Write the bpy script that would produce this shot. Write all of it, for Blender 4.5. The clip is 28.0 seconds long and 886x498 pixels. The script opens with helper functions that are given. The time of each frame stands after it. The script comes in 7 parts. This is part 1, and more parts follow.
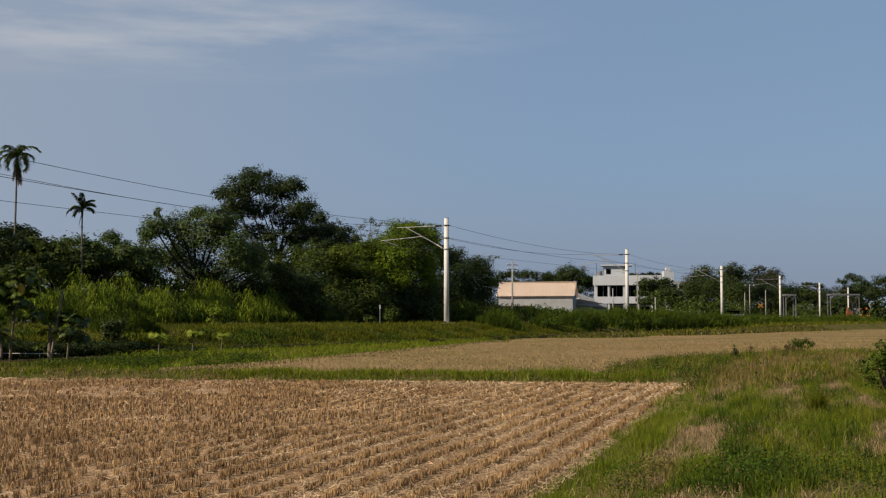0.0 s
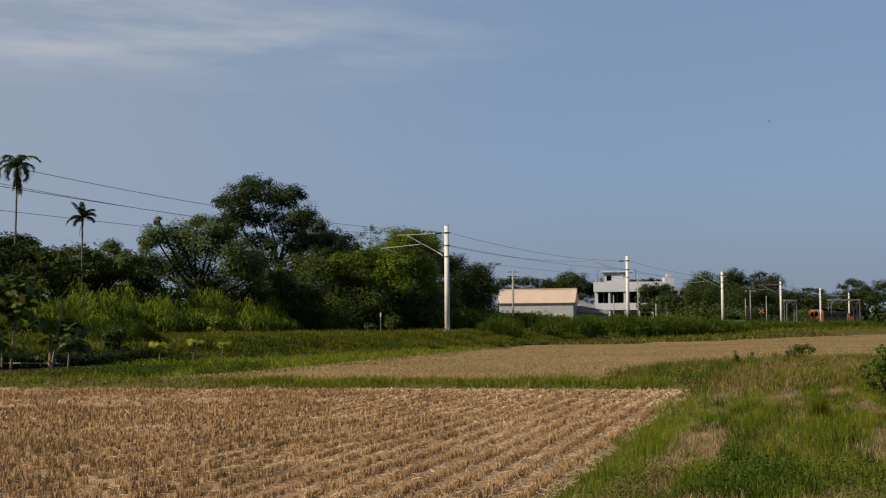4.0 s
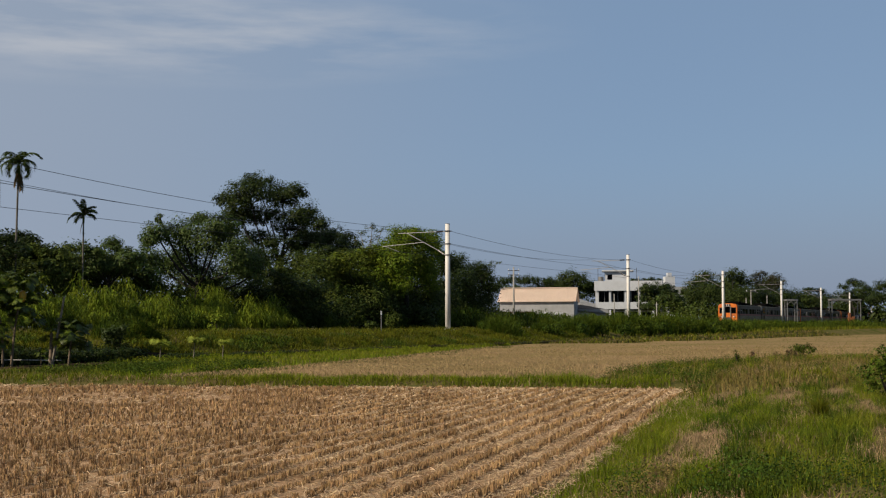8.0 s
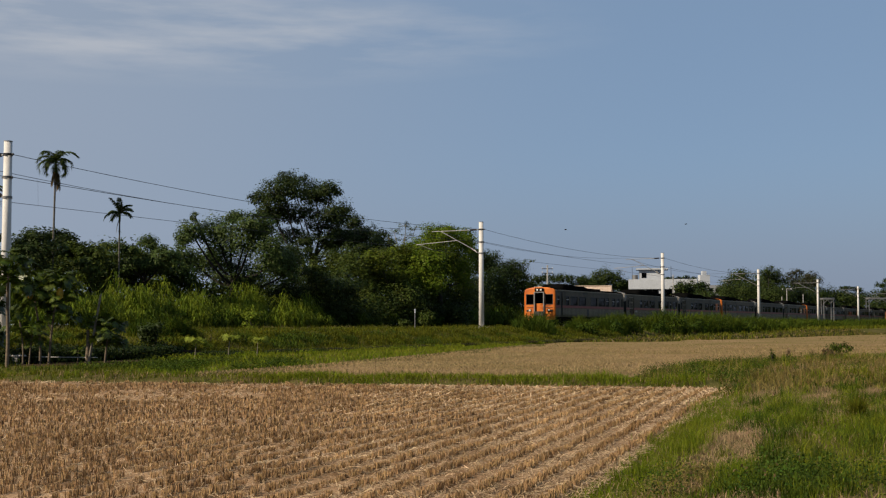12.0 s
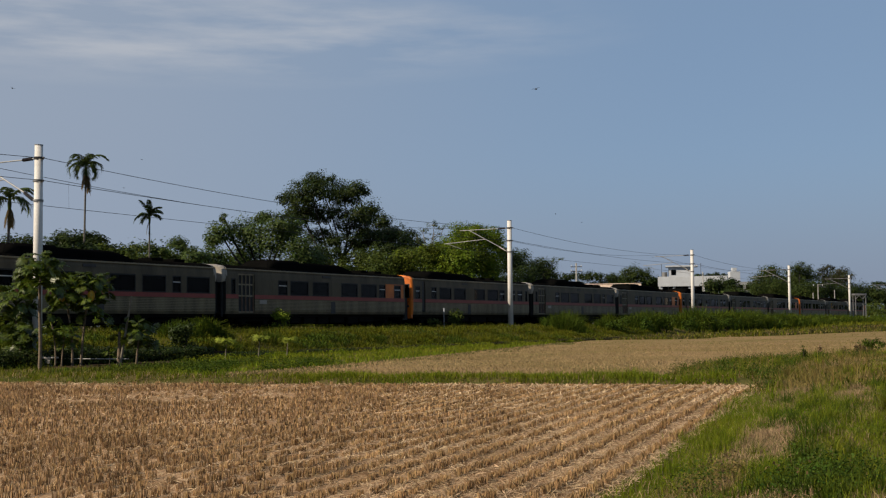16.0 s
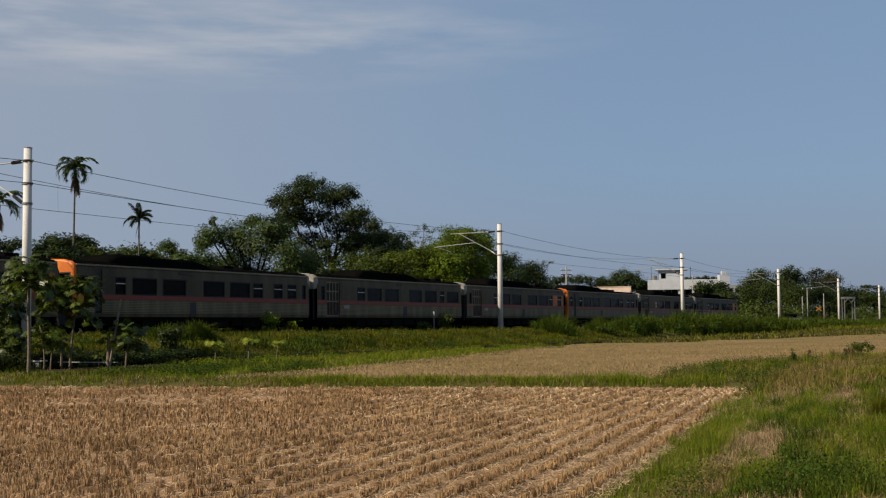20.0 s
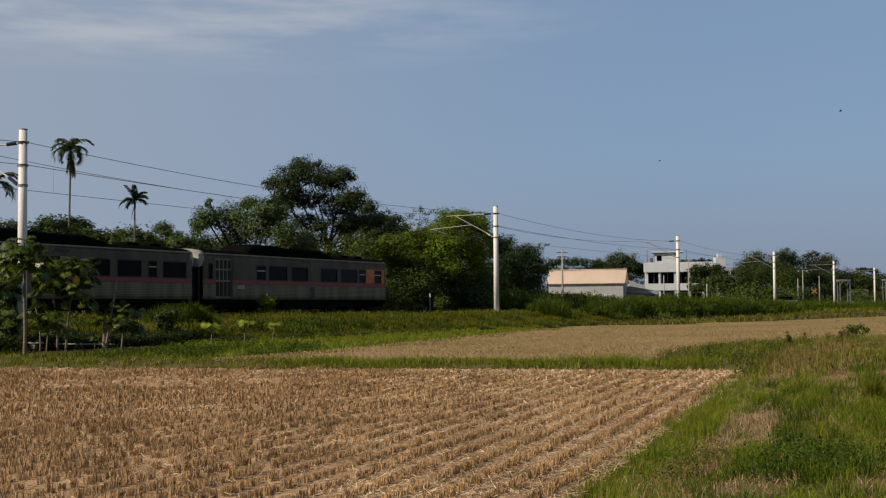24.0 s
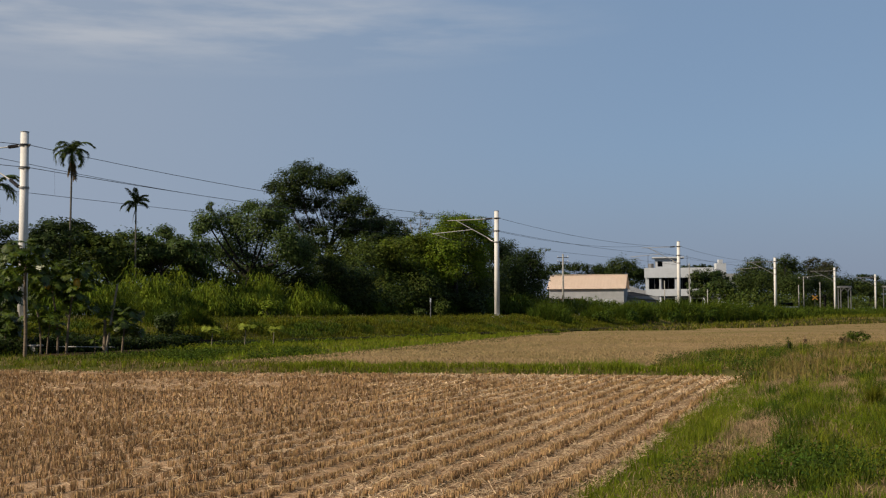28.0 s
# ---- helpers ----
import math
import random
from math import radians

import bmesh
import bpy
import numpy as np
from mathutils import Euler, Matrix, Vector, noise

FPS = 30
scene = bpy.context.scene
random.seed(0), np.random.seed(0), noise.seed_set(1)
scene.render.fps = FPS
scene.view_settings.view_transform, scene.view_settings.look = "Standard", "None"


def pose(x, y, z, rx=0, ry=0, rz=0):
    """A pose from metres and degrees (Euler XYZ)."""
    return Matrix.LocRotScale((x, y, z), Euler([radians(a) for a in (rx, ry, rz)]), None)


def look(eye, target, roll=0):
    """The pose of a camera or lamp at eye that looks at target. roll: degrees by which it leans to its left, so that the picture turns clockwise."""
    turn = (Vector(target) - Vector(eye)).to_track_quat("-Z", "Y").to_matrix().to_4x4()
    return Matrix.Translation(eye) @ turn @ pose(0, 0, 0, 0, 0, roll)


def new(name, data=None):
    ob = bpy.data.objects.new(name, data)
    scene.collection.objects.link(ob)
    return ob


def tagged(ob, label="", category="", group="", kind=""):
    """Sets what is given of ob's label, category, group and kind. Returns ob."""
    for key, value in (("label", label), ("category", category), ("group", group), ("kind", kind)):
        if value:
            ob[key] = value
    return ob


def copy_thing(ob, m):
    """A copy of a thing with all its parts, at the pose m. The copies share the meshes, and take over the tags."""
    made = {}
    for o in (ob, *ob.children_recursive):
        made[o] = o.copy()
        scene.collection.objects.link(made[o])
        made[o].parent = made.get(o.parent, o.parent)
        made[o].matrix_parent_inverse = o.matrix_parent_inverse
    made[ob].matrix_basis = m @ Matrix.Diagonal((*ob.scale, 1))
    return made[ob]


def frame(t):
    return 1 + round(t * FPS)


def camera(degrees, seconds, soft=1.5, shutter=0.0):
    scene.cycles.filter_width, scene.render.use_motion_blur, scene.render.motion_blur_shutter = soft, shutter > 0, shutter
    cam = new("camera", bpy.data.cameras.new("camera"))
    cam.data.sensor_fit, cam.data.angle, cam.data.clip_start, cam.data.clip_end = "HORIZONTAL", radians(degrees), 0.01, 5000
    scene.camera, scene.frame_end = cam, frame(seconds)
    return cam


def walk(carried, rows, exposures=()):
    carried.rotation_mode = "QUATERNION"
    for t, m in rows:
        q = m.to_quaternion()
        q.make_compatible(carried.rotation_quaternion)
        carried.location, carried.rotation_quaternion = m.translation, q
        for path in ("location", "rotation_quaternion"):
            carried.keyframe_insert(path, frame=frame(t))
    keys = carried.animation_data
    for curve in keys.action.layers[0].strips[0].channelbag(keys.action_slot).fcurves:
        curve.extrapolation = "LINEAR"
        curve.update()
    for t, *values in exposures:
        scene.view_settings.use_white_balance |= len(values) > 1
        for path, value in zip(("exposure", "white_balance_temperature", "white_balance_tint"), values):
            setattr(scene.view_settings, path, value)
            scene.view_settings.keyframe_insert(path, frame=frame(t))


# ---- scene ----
EYE = 1.4
cam = camera(39.23, 28.0, soft=1.2)
walk(cam, [
    (0.0, pose(0, 0, EYE, 93.253, 0.128, -2.311)),
    (0.5, pose(0, 0, EYE, 93.377, 0.247, -2.365)),
    (1.0, pose(0, 0, EYE, 93.542, 0.309, -2.247)),
    (1.5, pose(0, 0, EYE, 93.817, 0.384, -2.250)),
    (2.0, pose(0, 0, EYE, 93.803, 0.421, -2.269)),
    (2.5, pose(0, 0, EYE, 93.670, 0.356, -2.376)),
    (3.0, pose(0, 0, EYE, 93.609, 0.422, -2.373)),
    (3.5, pose(0, 0, EYE, 93.575, 0.460, -2.292)),
    (5.5, pose(0, 0, EYE, 93.696, 0.345, -2.292)),
    (6.0, pose(0, 0, EYE, 93.613, 0.306, -2.300)),
    (6.5, pose(0, 0, EYE, 93.424, 0.236, -2.332)),
    (7.0, pose(0, 0, EYE, 93.402, 0.216, -2.327)),
    (7.5, pose(0, 0, EYE, 93.455, 0.266, -2.266)),
    (8.0, pose(0, 0, EYE, 93.519, 0.220, -2.250)),
    (8.5, pose(0, 0, EYE, 93.369, 0.177, -2.251)),
    (9.0, pose(0, 0, EYE, 93.222, 0.185, -2.147)),
    (9.5, pose(0, 0, EYE, 93.232, 0.163, -2.121)),
    (10.0, pose(0, 0, EYE, 93.328, 0.193, -1.973)),
    (10.5, pose(0, 0, EYE, 93.337, 0.126, -1.729)),
    (11.0, pose(0, 0, EYE, 93.223, 0.111, -1.380)),
    (11.5, pose(0, 0, EYE, 93.301, 0.081, -1.033)),
    (12.0, pose(0, 0, EYE, 93.440, 0.122, -0.704)),
    (12.5, pose(0, 0, EYE, 93.404, 0.224, -0.410)),
    (14.5, pose(0, 0, EYE, 93.496, 0.479, 0.424)),
    (15.0, pose(0, 0, EYE, 93.411, 0.540, 0.609)),
    (15.5, pose(0, 0, EYE, 93.334, 0.598, 0.671)),
    (16.0, pose(0, 0, EYE, 93.405, 0.569, 0.635)),
    (16.5, pose(0, 0, EYE, 93.487, 0.541, 0.553)),
    (17.0, pose(0, 0, EYE, 93.318, 0.529, 0.447)),
    (17.5, pose(0, 0, EYE, 93.178, 0.506, 0.480)),
    (18.0, pose(0, 0, EYE, 93.271, 0.506, 0.411)),
    (18.5, pose(0, 0, EYE, 93.555, 0.460, 0.293)),
    (19.0, pose(0, 0, EYE, 93.596, 0.389, 0.209)),
    (19.5, pose(0, 0, EYE, 93.521, 0.523, 0.185)),
    (20.0, pose(0, 0, EYE, 93.551, 0.570, 0.175)),
    (20.5, pose(0, 0, EYE, 93.408, 0.480, 0.124)),
    (21.0, pose(0, 0, EYE, 93.237, 0.465, 0.083)),
    (21.5, pose(0, 0, EYE, 93.075, 0.436, 0.040)),
    (23.5, pose(0, 0, EYE, 92.663, 0.497, 0.023)),
    (24.0, pose(0, 0, EYE, 92.730, 0.518, -0.009)),
    (24.5, pose(0, 0, EYE, 92.694, 0.529, -0.009)),
    (25.0, pose(0, 0, EYE, 92.710, 0.513, 0.049)),
    (25.5, pose(0, 0, EYE, 92.788, 0.482, 0.015)),
    (26.0, pose(0, 0, EYE, 92.842, 0.400, 0.014)),
    (26.5, pose(0, 0, EYE, 92.825, 0.370, -0.087)),
    (27.0, pose(0, 0, EYE, 92.720, 0.425, 0.022)),
    (27.5, pose(0, 0, EYE, 92.838, 0.391, -0.042)),
    (28.0, pose(0, 0, EYE, 92.939, 0.239, 0.015)),
], exposures=[(0.0, 0.62, 6760, 12), (28.0, 0.62, 6760, 12)])

# ---- world, sun ----
SUN_ELEV, SUN_AZ = 35.0, -115.0   # azimuth from +Y towards +X
world = bpy.data.worlds.new("world")
scene.world = world
world.use_nodes = True
wn, wl = world.node_tree.nodes, world.node_tree.links
wn.clear()
w_out = wn.new("ShaderNodeOutputWorld")
w_bg = wn.new("ShaderNodeBackground")
w_sky = wn.new("ShaderNodeTexSky")
w_sky.sky_type = "NISHITA"
w_sky.sun_disc = False
w_sky.sun_elevation, w_sky.sun_rotation = radians(SUN_ELEV), radians(SUN_AZ)
w_sky.air_density, w_sky.dust_density, w_sky.ozone_density, w_sky.altitude = 1.0, 0.3, 4.0, 20
w_bg.inputs["Strength"].default_value = 0.06
# thin high cloud: stretched noise on the sky's direction
w_tc = wn.new("ShaderNodeTexCoord")
w_map = wn.new("ShaderNodeMapping")
w_map.inputs["Scale"].default_value = (9.0, 9.0, 60.0)
w_map.inputs["Rotation"].default_value = (0, radians(-5), 0)
w_map.inputs["Location"].default_value = (0.35, 0.0, 0.2)
w_noise = wn.new("ShaderNodeTexNoise")
w_noise.inputs["Scale"].default_value, w_noise.inputs["Detail"].default_value = 1.0, 6.0
w_noise.inputs["Roughness"].default_value = 0.55
w_ramp = wn.new("ShaderNodeValToRGB")
w_ramp.color_ramp.elements[0].position, w_ramp.color_ramp.elements[1].position = 0.38, 0.7
w_mix = wn.new("ShaderNodeMix")
w_mix.data_type = "RGBA"
w_mix.inputs["B"].default_value = (5.9, 6.2, 6.6, 1)
wl.new(w_tc.outputs["Generated"], w_map.inputs["Vector"])
wl.new(w_map.outputs["Vector"], w_noise.inputs["Vector"])
wl.new(w_noise.outputs["Fac"], w_ramp.inputs["Fac"])
# the cloud bank lies high in the west-north-west and thins out from there
w_bank = wn.new("ShaderNodeMapping")
w_bank.vector_type = "POINT"
w_bank.inputs["Scale"].default_value = (2.5, 1.0, 21.0)
w_bank.inputs["Location"].default_value = (0.24 * 2.5, -0.95, -0.23 * 21.0)
w_len = wn.new("ShaderNodeVectorMath")
w_len.operation = "LENGTH"
w_thin = wn.new("ShaderNodeMapRange")
w_thin.inputs["From Min"].default_value, w_thin.inputs["From Max"].default_value = 0.35, 1.0
w_thin.inputs["To Min"].default_value, w_thin.inputs["To Max"].default_value = 0.5, 0.0
w_fac = wn.new("ShaderNodeMath")
w_fac.operation = "MULTIPLY"
wl.new(w_tc.outputs["Generated"], w_bank.inputs["Vector"])
wl.new(w_bank.outputs["Vector"], w_len.inputs[0])
wl.new(w_len.outputs["Value"], w_thin.inputs["Value"])
wl.new(w_ramp.outputs["Color"], w_fac.inputs[0])
wl.new(w_thin.outputs["Result"], w_fac.inputs[1])
wl.new(w_fac.outputs["Value"], w_mix.inputs["Factor"])
# even summer haze over the whole sky
w_haze = wn.new("ShaderNodeMix")
w_haze.data_type = "RGBA"
w_haze.inputs["Factor"].default_value = 0.78
w_haze.inputs["B"].default_value = (2.2, 3.39, 5.14, 1)
wl.new(w_sky.outputs["Color"], w_haze.inputs["A"])
# the haze pales towards the sun's side
w_sep = wn.new("ShaderNodeSeparateXYZ")
w_side = wn.new("ShaderNodeMapRange")
w_side.interpolation_type = "SMOOTHSTEP"
w_side.inputs["From Min"].default_value, w_side.inputs["From Max"].default_value = 0.22, -0.42
w_pale = wn.new("ShaderNodeMix")
w_pale.data_type = "RGBA"
w_pale.inputs["B"].default_value = (3.12, 3.9, 5.08, 1)
wl.new(w_tc.outputs["Generated"], w_sep.inputs["Vector"])
wl.new(w_sep.outputs["X"], w_side.inputs["Value"])
wl.new(w_side.outputs["Result"], w_pale.inputs["Factor"])
# and greys towards the horizon
w_low = wn.new("ShaderNodeMapRange")
w_low.interpolation_type = "SMOOTHSTEP"
w_low.inputs["From Min"].default_value, w_low.inputs["From Max"].default_value = 0.14, 0.0
w_low.inputs["To Max"].default_value = 0.85
w_grey = wn.new("ShaderNodeMix")
w_grey.data_type = "RGBA"
w_grey.inputs["B"].default_value = (2.3, 2.87, 3.98, 1)
wl.new(w_sep.outputs["Z"], w_low.inputs["Value"])
wl.new(w_low.outputs["Result"], w_grey.inputs["Factor"])
wl.new(w_haze.outputs["Result"], w_grey.inputs["A"])
wl.new(w_grey.outputs["Result"], w_pale.inputs["A"])
wl.new(w_pale.outputs["Result"], w_mix.inputs["A"])
wl.new(w_mix.outputs["Result"], w_bg.inputs["Color"])
wl.new(w_bg.outputs["Background"], w_out.inputs["Surface"])
sun = new("sun", bpy.data.lights.new("sun", "SUN"))
sun.data.energy, sun.data.angle, sun.data.color = 4.4, radians(0.5), (1.0, 0.88, 0.70)
sa, se = radians(SUN_AZ), radians(SUN_ELEV)
sun.matrix_basis = look((60 * math.sin(sa) * math.cos(se), 60 * math.cos(sa) * math.cos(se), 60 * math.sin(se)), (0, 0, 0))

# ---- plan: the railway's frame ----
TH = radians(27.4)
UX, UY = math.sin(TH), math.cos(TH)
P0X, P0Y = -18.7, 55.3
POLE_Z = 0.95
RAIL_Z = 1.12
TRACK_D = 3.18


def tr(s, d, z=0.0):
    """A place s metres along the pole line and d metres behind it."""
    return Vector((P0X + s * UX - d * UY, P0Y + s * UY + d * UX, z))


def smooth(a, b, v):
    k = np.clip((v - a) / (b - a), 0, 1)
    return k * k * (3 - 2 * k)


def ground_z(x, y):
    x, y = np.asarray(x, float), np.asarray(y, float)
    d = -(x - P0X) * UY + (y - P0Y) * UX
    s = (x - P0X) * UX + (y - P0Y) * UY
    # the bank's foot is a steep earth face beside the garden and eases off past it
    steep = 1 - smooth(-2, 9, s)
    z = 0.95 * smooth(-8.5, -2.5, d) * (1 - steep) + steep * (0.5 * smooth(-8.6, -8.15, d) + 0.45 * smooth(-8.0, -2.5, d))
    # bank along the near field
    e = (x - 1.05) - (y - 9.25) * 0.314
    z = np.maximum(z, 0.12 * smooth(0.1, 1.6, e) * (1 - smooth(26, 60, y)))
    # bund between the fields
    b = (y - 27.9) + 0.27 * x
    z = np.maximum(z, 0.14 * smooth(0, 0.4, b) * (1 - smooth(1.3, 1.9, b)) * (1 - smooth(6, 9, x)))
    # bund past the second field, and the field beyond it
    f = (y - 95.5) - (x - 16.7) * 1.515
    z = np.maximum(z, 0.55 * smooth(0.5, 4, f) * smooth(30, 60, x))
    # small rises of the rough grassland
    rough = np.sin(x * 1.9 + 1.3 * np.sin(y * 0.9)) * np.sin(y * 1.6 + np.sin(x * 1.1)) + 0.5 * np.sin(x * 4.1 + y * 1.7)
    return z + 0.035 * rough * np.minimum(1, z / 0.1)


def inside(poly, x, y):
    r = np.zeros(x.shape, bool)
    n = len(poly)
    for i in range(n):
        (x1, y1), (x2, y2) = poly[i], poly[(i + 1) % n]
        c = (y1 > y) != (y2 > y)
        with np.errstate(divide="ignore", invalid="ignore"):
            r ^= c & (x < (x2 - x1) * (y - y1) / ((y2 - y1) if y2 != y1 else 1e-9) + x1)
    return r


FIELD_1 = [(-30, 35.9), (6.4, 26.2), (1.0, 9.1), (-1.6, 0.6), (-30, 0.6)]
FIELD_2 = [(-6.2, 33.9), (4.5, 29.9), (6.3, 35), (9.5, 43), (14, 48), (24, 56), (60, 80), (130, 120), (130, 250), (54, 150), (16.7, 95.0), (9.1, 92.5), (0.3, 57.5), (-3.7, 43.0), (-6.6, 35.5)]
FIELD_3 = [(55, 163), (62, 173), (104, 237), (97, 238), (57, 175)]


# ---- mesh helpers ----
def mesh_np(name, verts, quads, material, smooth_shade=False):
    """A mesh of quads from arrays."""
    me = bpy.data.meshes.new(name)
    verts, quads = np.asarray(verts, np.float32).reshape(-1, 3), np.asarray(quads, np.int32).reshape(-1, 4)
    me.vertices.add(len(verts))
    me.vertices.foreach_set("co", verts.ravel())
    me.loops.add(quads.size)
    me.loops.foreach_set("vertex_index", quads.ravel())
    me.polygons.add(len(quads))
    me.polygons.foreach_set("loop_start", np.arange(0, quads.size, 4, dtype=np.int32))
    if smooth_shade:
        me.polygons.foreach_set("use_smooth", np.ones(len(quads), bool))
    me.update(calc_edges=True)
    me.validate()
    me.materials.append(material)
    return me


def part(name, bm, material, parent, label="", smooth_shade=False):
    """Links a bmesh as one mesh object under a thing or a part."""
    me = bpy.data.meshes.new(name)
    if smooth_shade:
        for fc in bm.faces:
            fc.smooth = True
    bm.to_mesh(me)
    bm.free()
    me.materials.append(material)
    ob = new(name, me)
    ob.parent = parent
    return tagged(ob, label) if label else ob


def part_np(name, verts, quads, material, parent, label="", smooth_shade=False):
    ob = new(name, mesh_np(name, verts, quads, material, smooth_shade))
    ob.parent = parent
    return tagged(ob, label) if label else ob


def share(name, me, parent, m, label=""):
    """Another object on the same mesh."""
    ob = new(name, me)
    ob.parent = parent
    ob.matrix_basis = m
    return tagged(ob, label) if label else ob


def box(bm, x0, x1, y0, y1, z0, z1, bevel=0.0):
    r = bmesh.ops.create_cube(bm, size=1.0, matrix=Matrix.LocRotScale(((x0 + x1) / 2, (y0 + y1) / 2, (z0 + z1) / 2), None, (x1 - x0, y1 - y0, z1 - z0)))
    if bevel:
        es = list({e for v in r["verts"] for e in v.link_edges})
        bmesh.ops.bevel(bm, geom=es, offset=bevel, segments=2, affect="EDGES", profile=0.5)
    return bm


def rod(bm, a, b, r1, r2=None, sides=10):
    """A tapered rod from a to b."""
    a, b = Vector(a), Vector(b)
    r2 = r1 if r2 is None else r2
    d = b - a
    m = Matrix.Translation((a + b) / 2) @ d.to_track_quat("Z", "Y").to_matrix().to_4x4()
    bmesh.ops.create_cone(bm, cap_ends=True, segments=sides, radius1=r1, radius2=r2, depth=d.length, matrix=m)
    return bm


def tube_np(path, radii, sides=7):
    """A tube along a polyline, as arrays."""
    path, radii = np.asarray(path, float), np.asarray(radii, float)
    n = len(path)
    tan = np.gradient(path, axis=0)
    tan /= np.maximum(np.linalg.norm(tan, axis=1), 1e-9)[:, None]
    ref = np.where(np.abs(tan[:, 2:]) > 0.9, np.array([[1.0, 0, 0]]), np.array([[0, 0, 1.0]]))
    a = np.cross(tan, ref)
    a /= np.linalg.norm(a, axis=1)[:, None]
    b = np.cross(tan, a)
    ang = np.arange(sides) * 2 * np.pi / sides
    v = path[:, None] + radii[:, None, None] * (a[:, None] * np.cos(ang)[None, :, None] + b[:, None] * np.sin(ang)[None, :, None])
    i = np.arange(n - 1)[:, None] * sides
    j = np.arange(sides)[None]
    k = (j + 1) % sides
    q = np.stack([i + j, i + k, i + sides + k, i + sides + j], -1).reshape(-1, 4)
    return v.reshape(-1, 3), q


class Pile:
    """Gathers arrays of quads."""

    def __init__(self):
        self.v, self.q, self.n = [], [], 0

    def add(self, v, q):
        self.v.append(v)
        self.q.append(np.asarray(q) + self.n)
        self.n += len(v)

    def arrays(self):
        return np.concatenate(self.v), np.concatenate(self.q)


def stalks(rng, base, height, width, lean=0.2):
    """Straight cut stems, one quad each."""
    n = len(base)
    az, fa = rng.uniform(0, 2 * np.pi, n), rng.uniform(0, 2 * np.pi, n)
    side = np.stack([np.cos(fa), np.sin(fa), np.zeros(n)], 1) * (width * 0.5)[:, None]
    ln = np.abs(rng.normal(0, lean, n)) * height
    top = base + np.stack([np.cos(az) * ln, np.sin(az) * ln, height], 1)
    v = np.stack([base - side, base + side, top + side * 0.8, top - side * 0.8], 1)
    return v.reshape(-1, 3), np.arange(n * 4).reshape(-1, 4)


def blades(rng, base, height, width, lean=0.35, bend=0.5):
    """Bent grass blades, two quads each."""
    n = len(base)
    az = rng.uniform(0, 2 * np.pi, n)
    out = np.stack([np.cos(az), np.sin(az), np.zeros(n)], 1)
    fa = rng.uniform(0, 2 * np.pi, n)
    side = np.stack([np.cos(fa), np.sin(fa), np.zeros(n)], 1) * (width * 0.5)[:, None]
    ln = np.abs(rng.normal(0, lean, n))
    mid = base + out * (ln * height * 0.3)[:, None] + np.array([0, 0, 1]) * (height * 0.58)[:, None]
    tip = base + out * (ln * height * (0.6 + bend))[:, None] + np.array([0, 0, 1]) * (height * (1 - 0.25 * np.minimum(ln, 1.5)))[:, None]
    v = np.stack([base - side, base + side, mid + side * 0.85, mid - side * 0.85, tip + side * 0.12, tip - side * 0.12], 1)
    k = np.arange(n)[:, None] * 6
    q = np.stack([k + 0, k + 1, k + 2, k + 3, k + 3, k + 2, k + 4, k + 5], -1).reshape(-1, 4)
    return v.reshape(-1, 3), q


def leaves(rng, centre, size, droop=0.3, slim=0.5, up=0.6, face=None):
    """Leaf blades: four-cornered, each turned its own way."""
    n = len(centre)
    nrm = rng.normal(0, 1, (n, 3))
    nrm[:, 2] = np.abs(nrm[:, 2]) + up
    if face is not None:
        nrm = nrm * 0.45 + face * 1.1
        nrm[:, 2] += 0.25
    nrm /= np.linalg.norm(nrm, axis=1)[:, None]
    t = rng.normal(0, 1, (n, 3))
    t[:, 2] -= droop
    t -= nrm * np.sum(t * nrm, 1)[:, None]
    t /= np.linalg.norm(t, axis=1)[:, None]
    b = np.cross(nrm, t)
    L, W = size[:, None], (size * slim)[:, None]
    v = np.stack([centre - t * L * 0.5, centre + b * W * 0.5 - t * L * 0.05, centre + t * L * 0.5 - nrm * L * 0.08, centre - b * W * 0.5 - t * L * 0.05], 1)
    q = np.arange(n * 4).reshape(-1, 4)
    return v.reshape(-1, 3), q


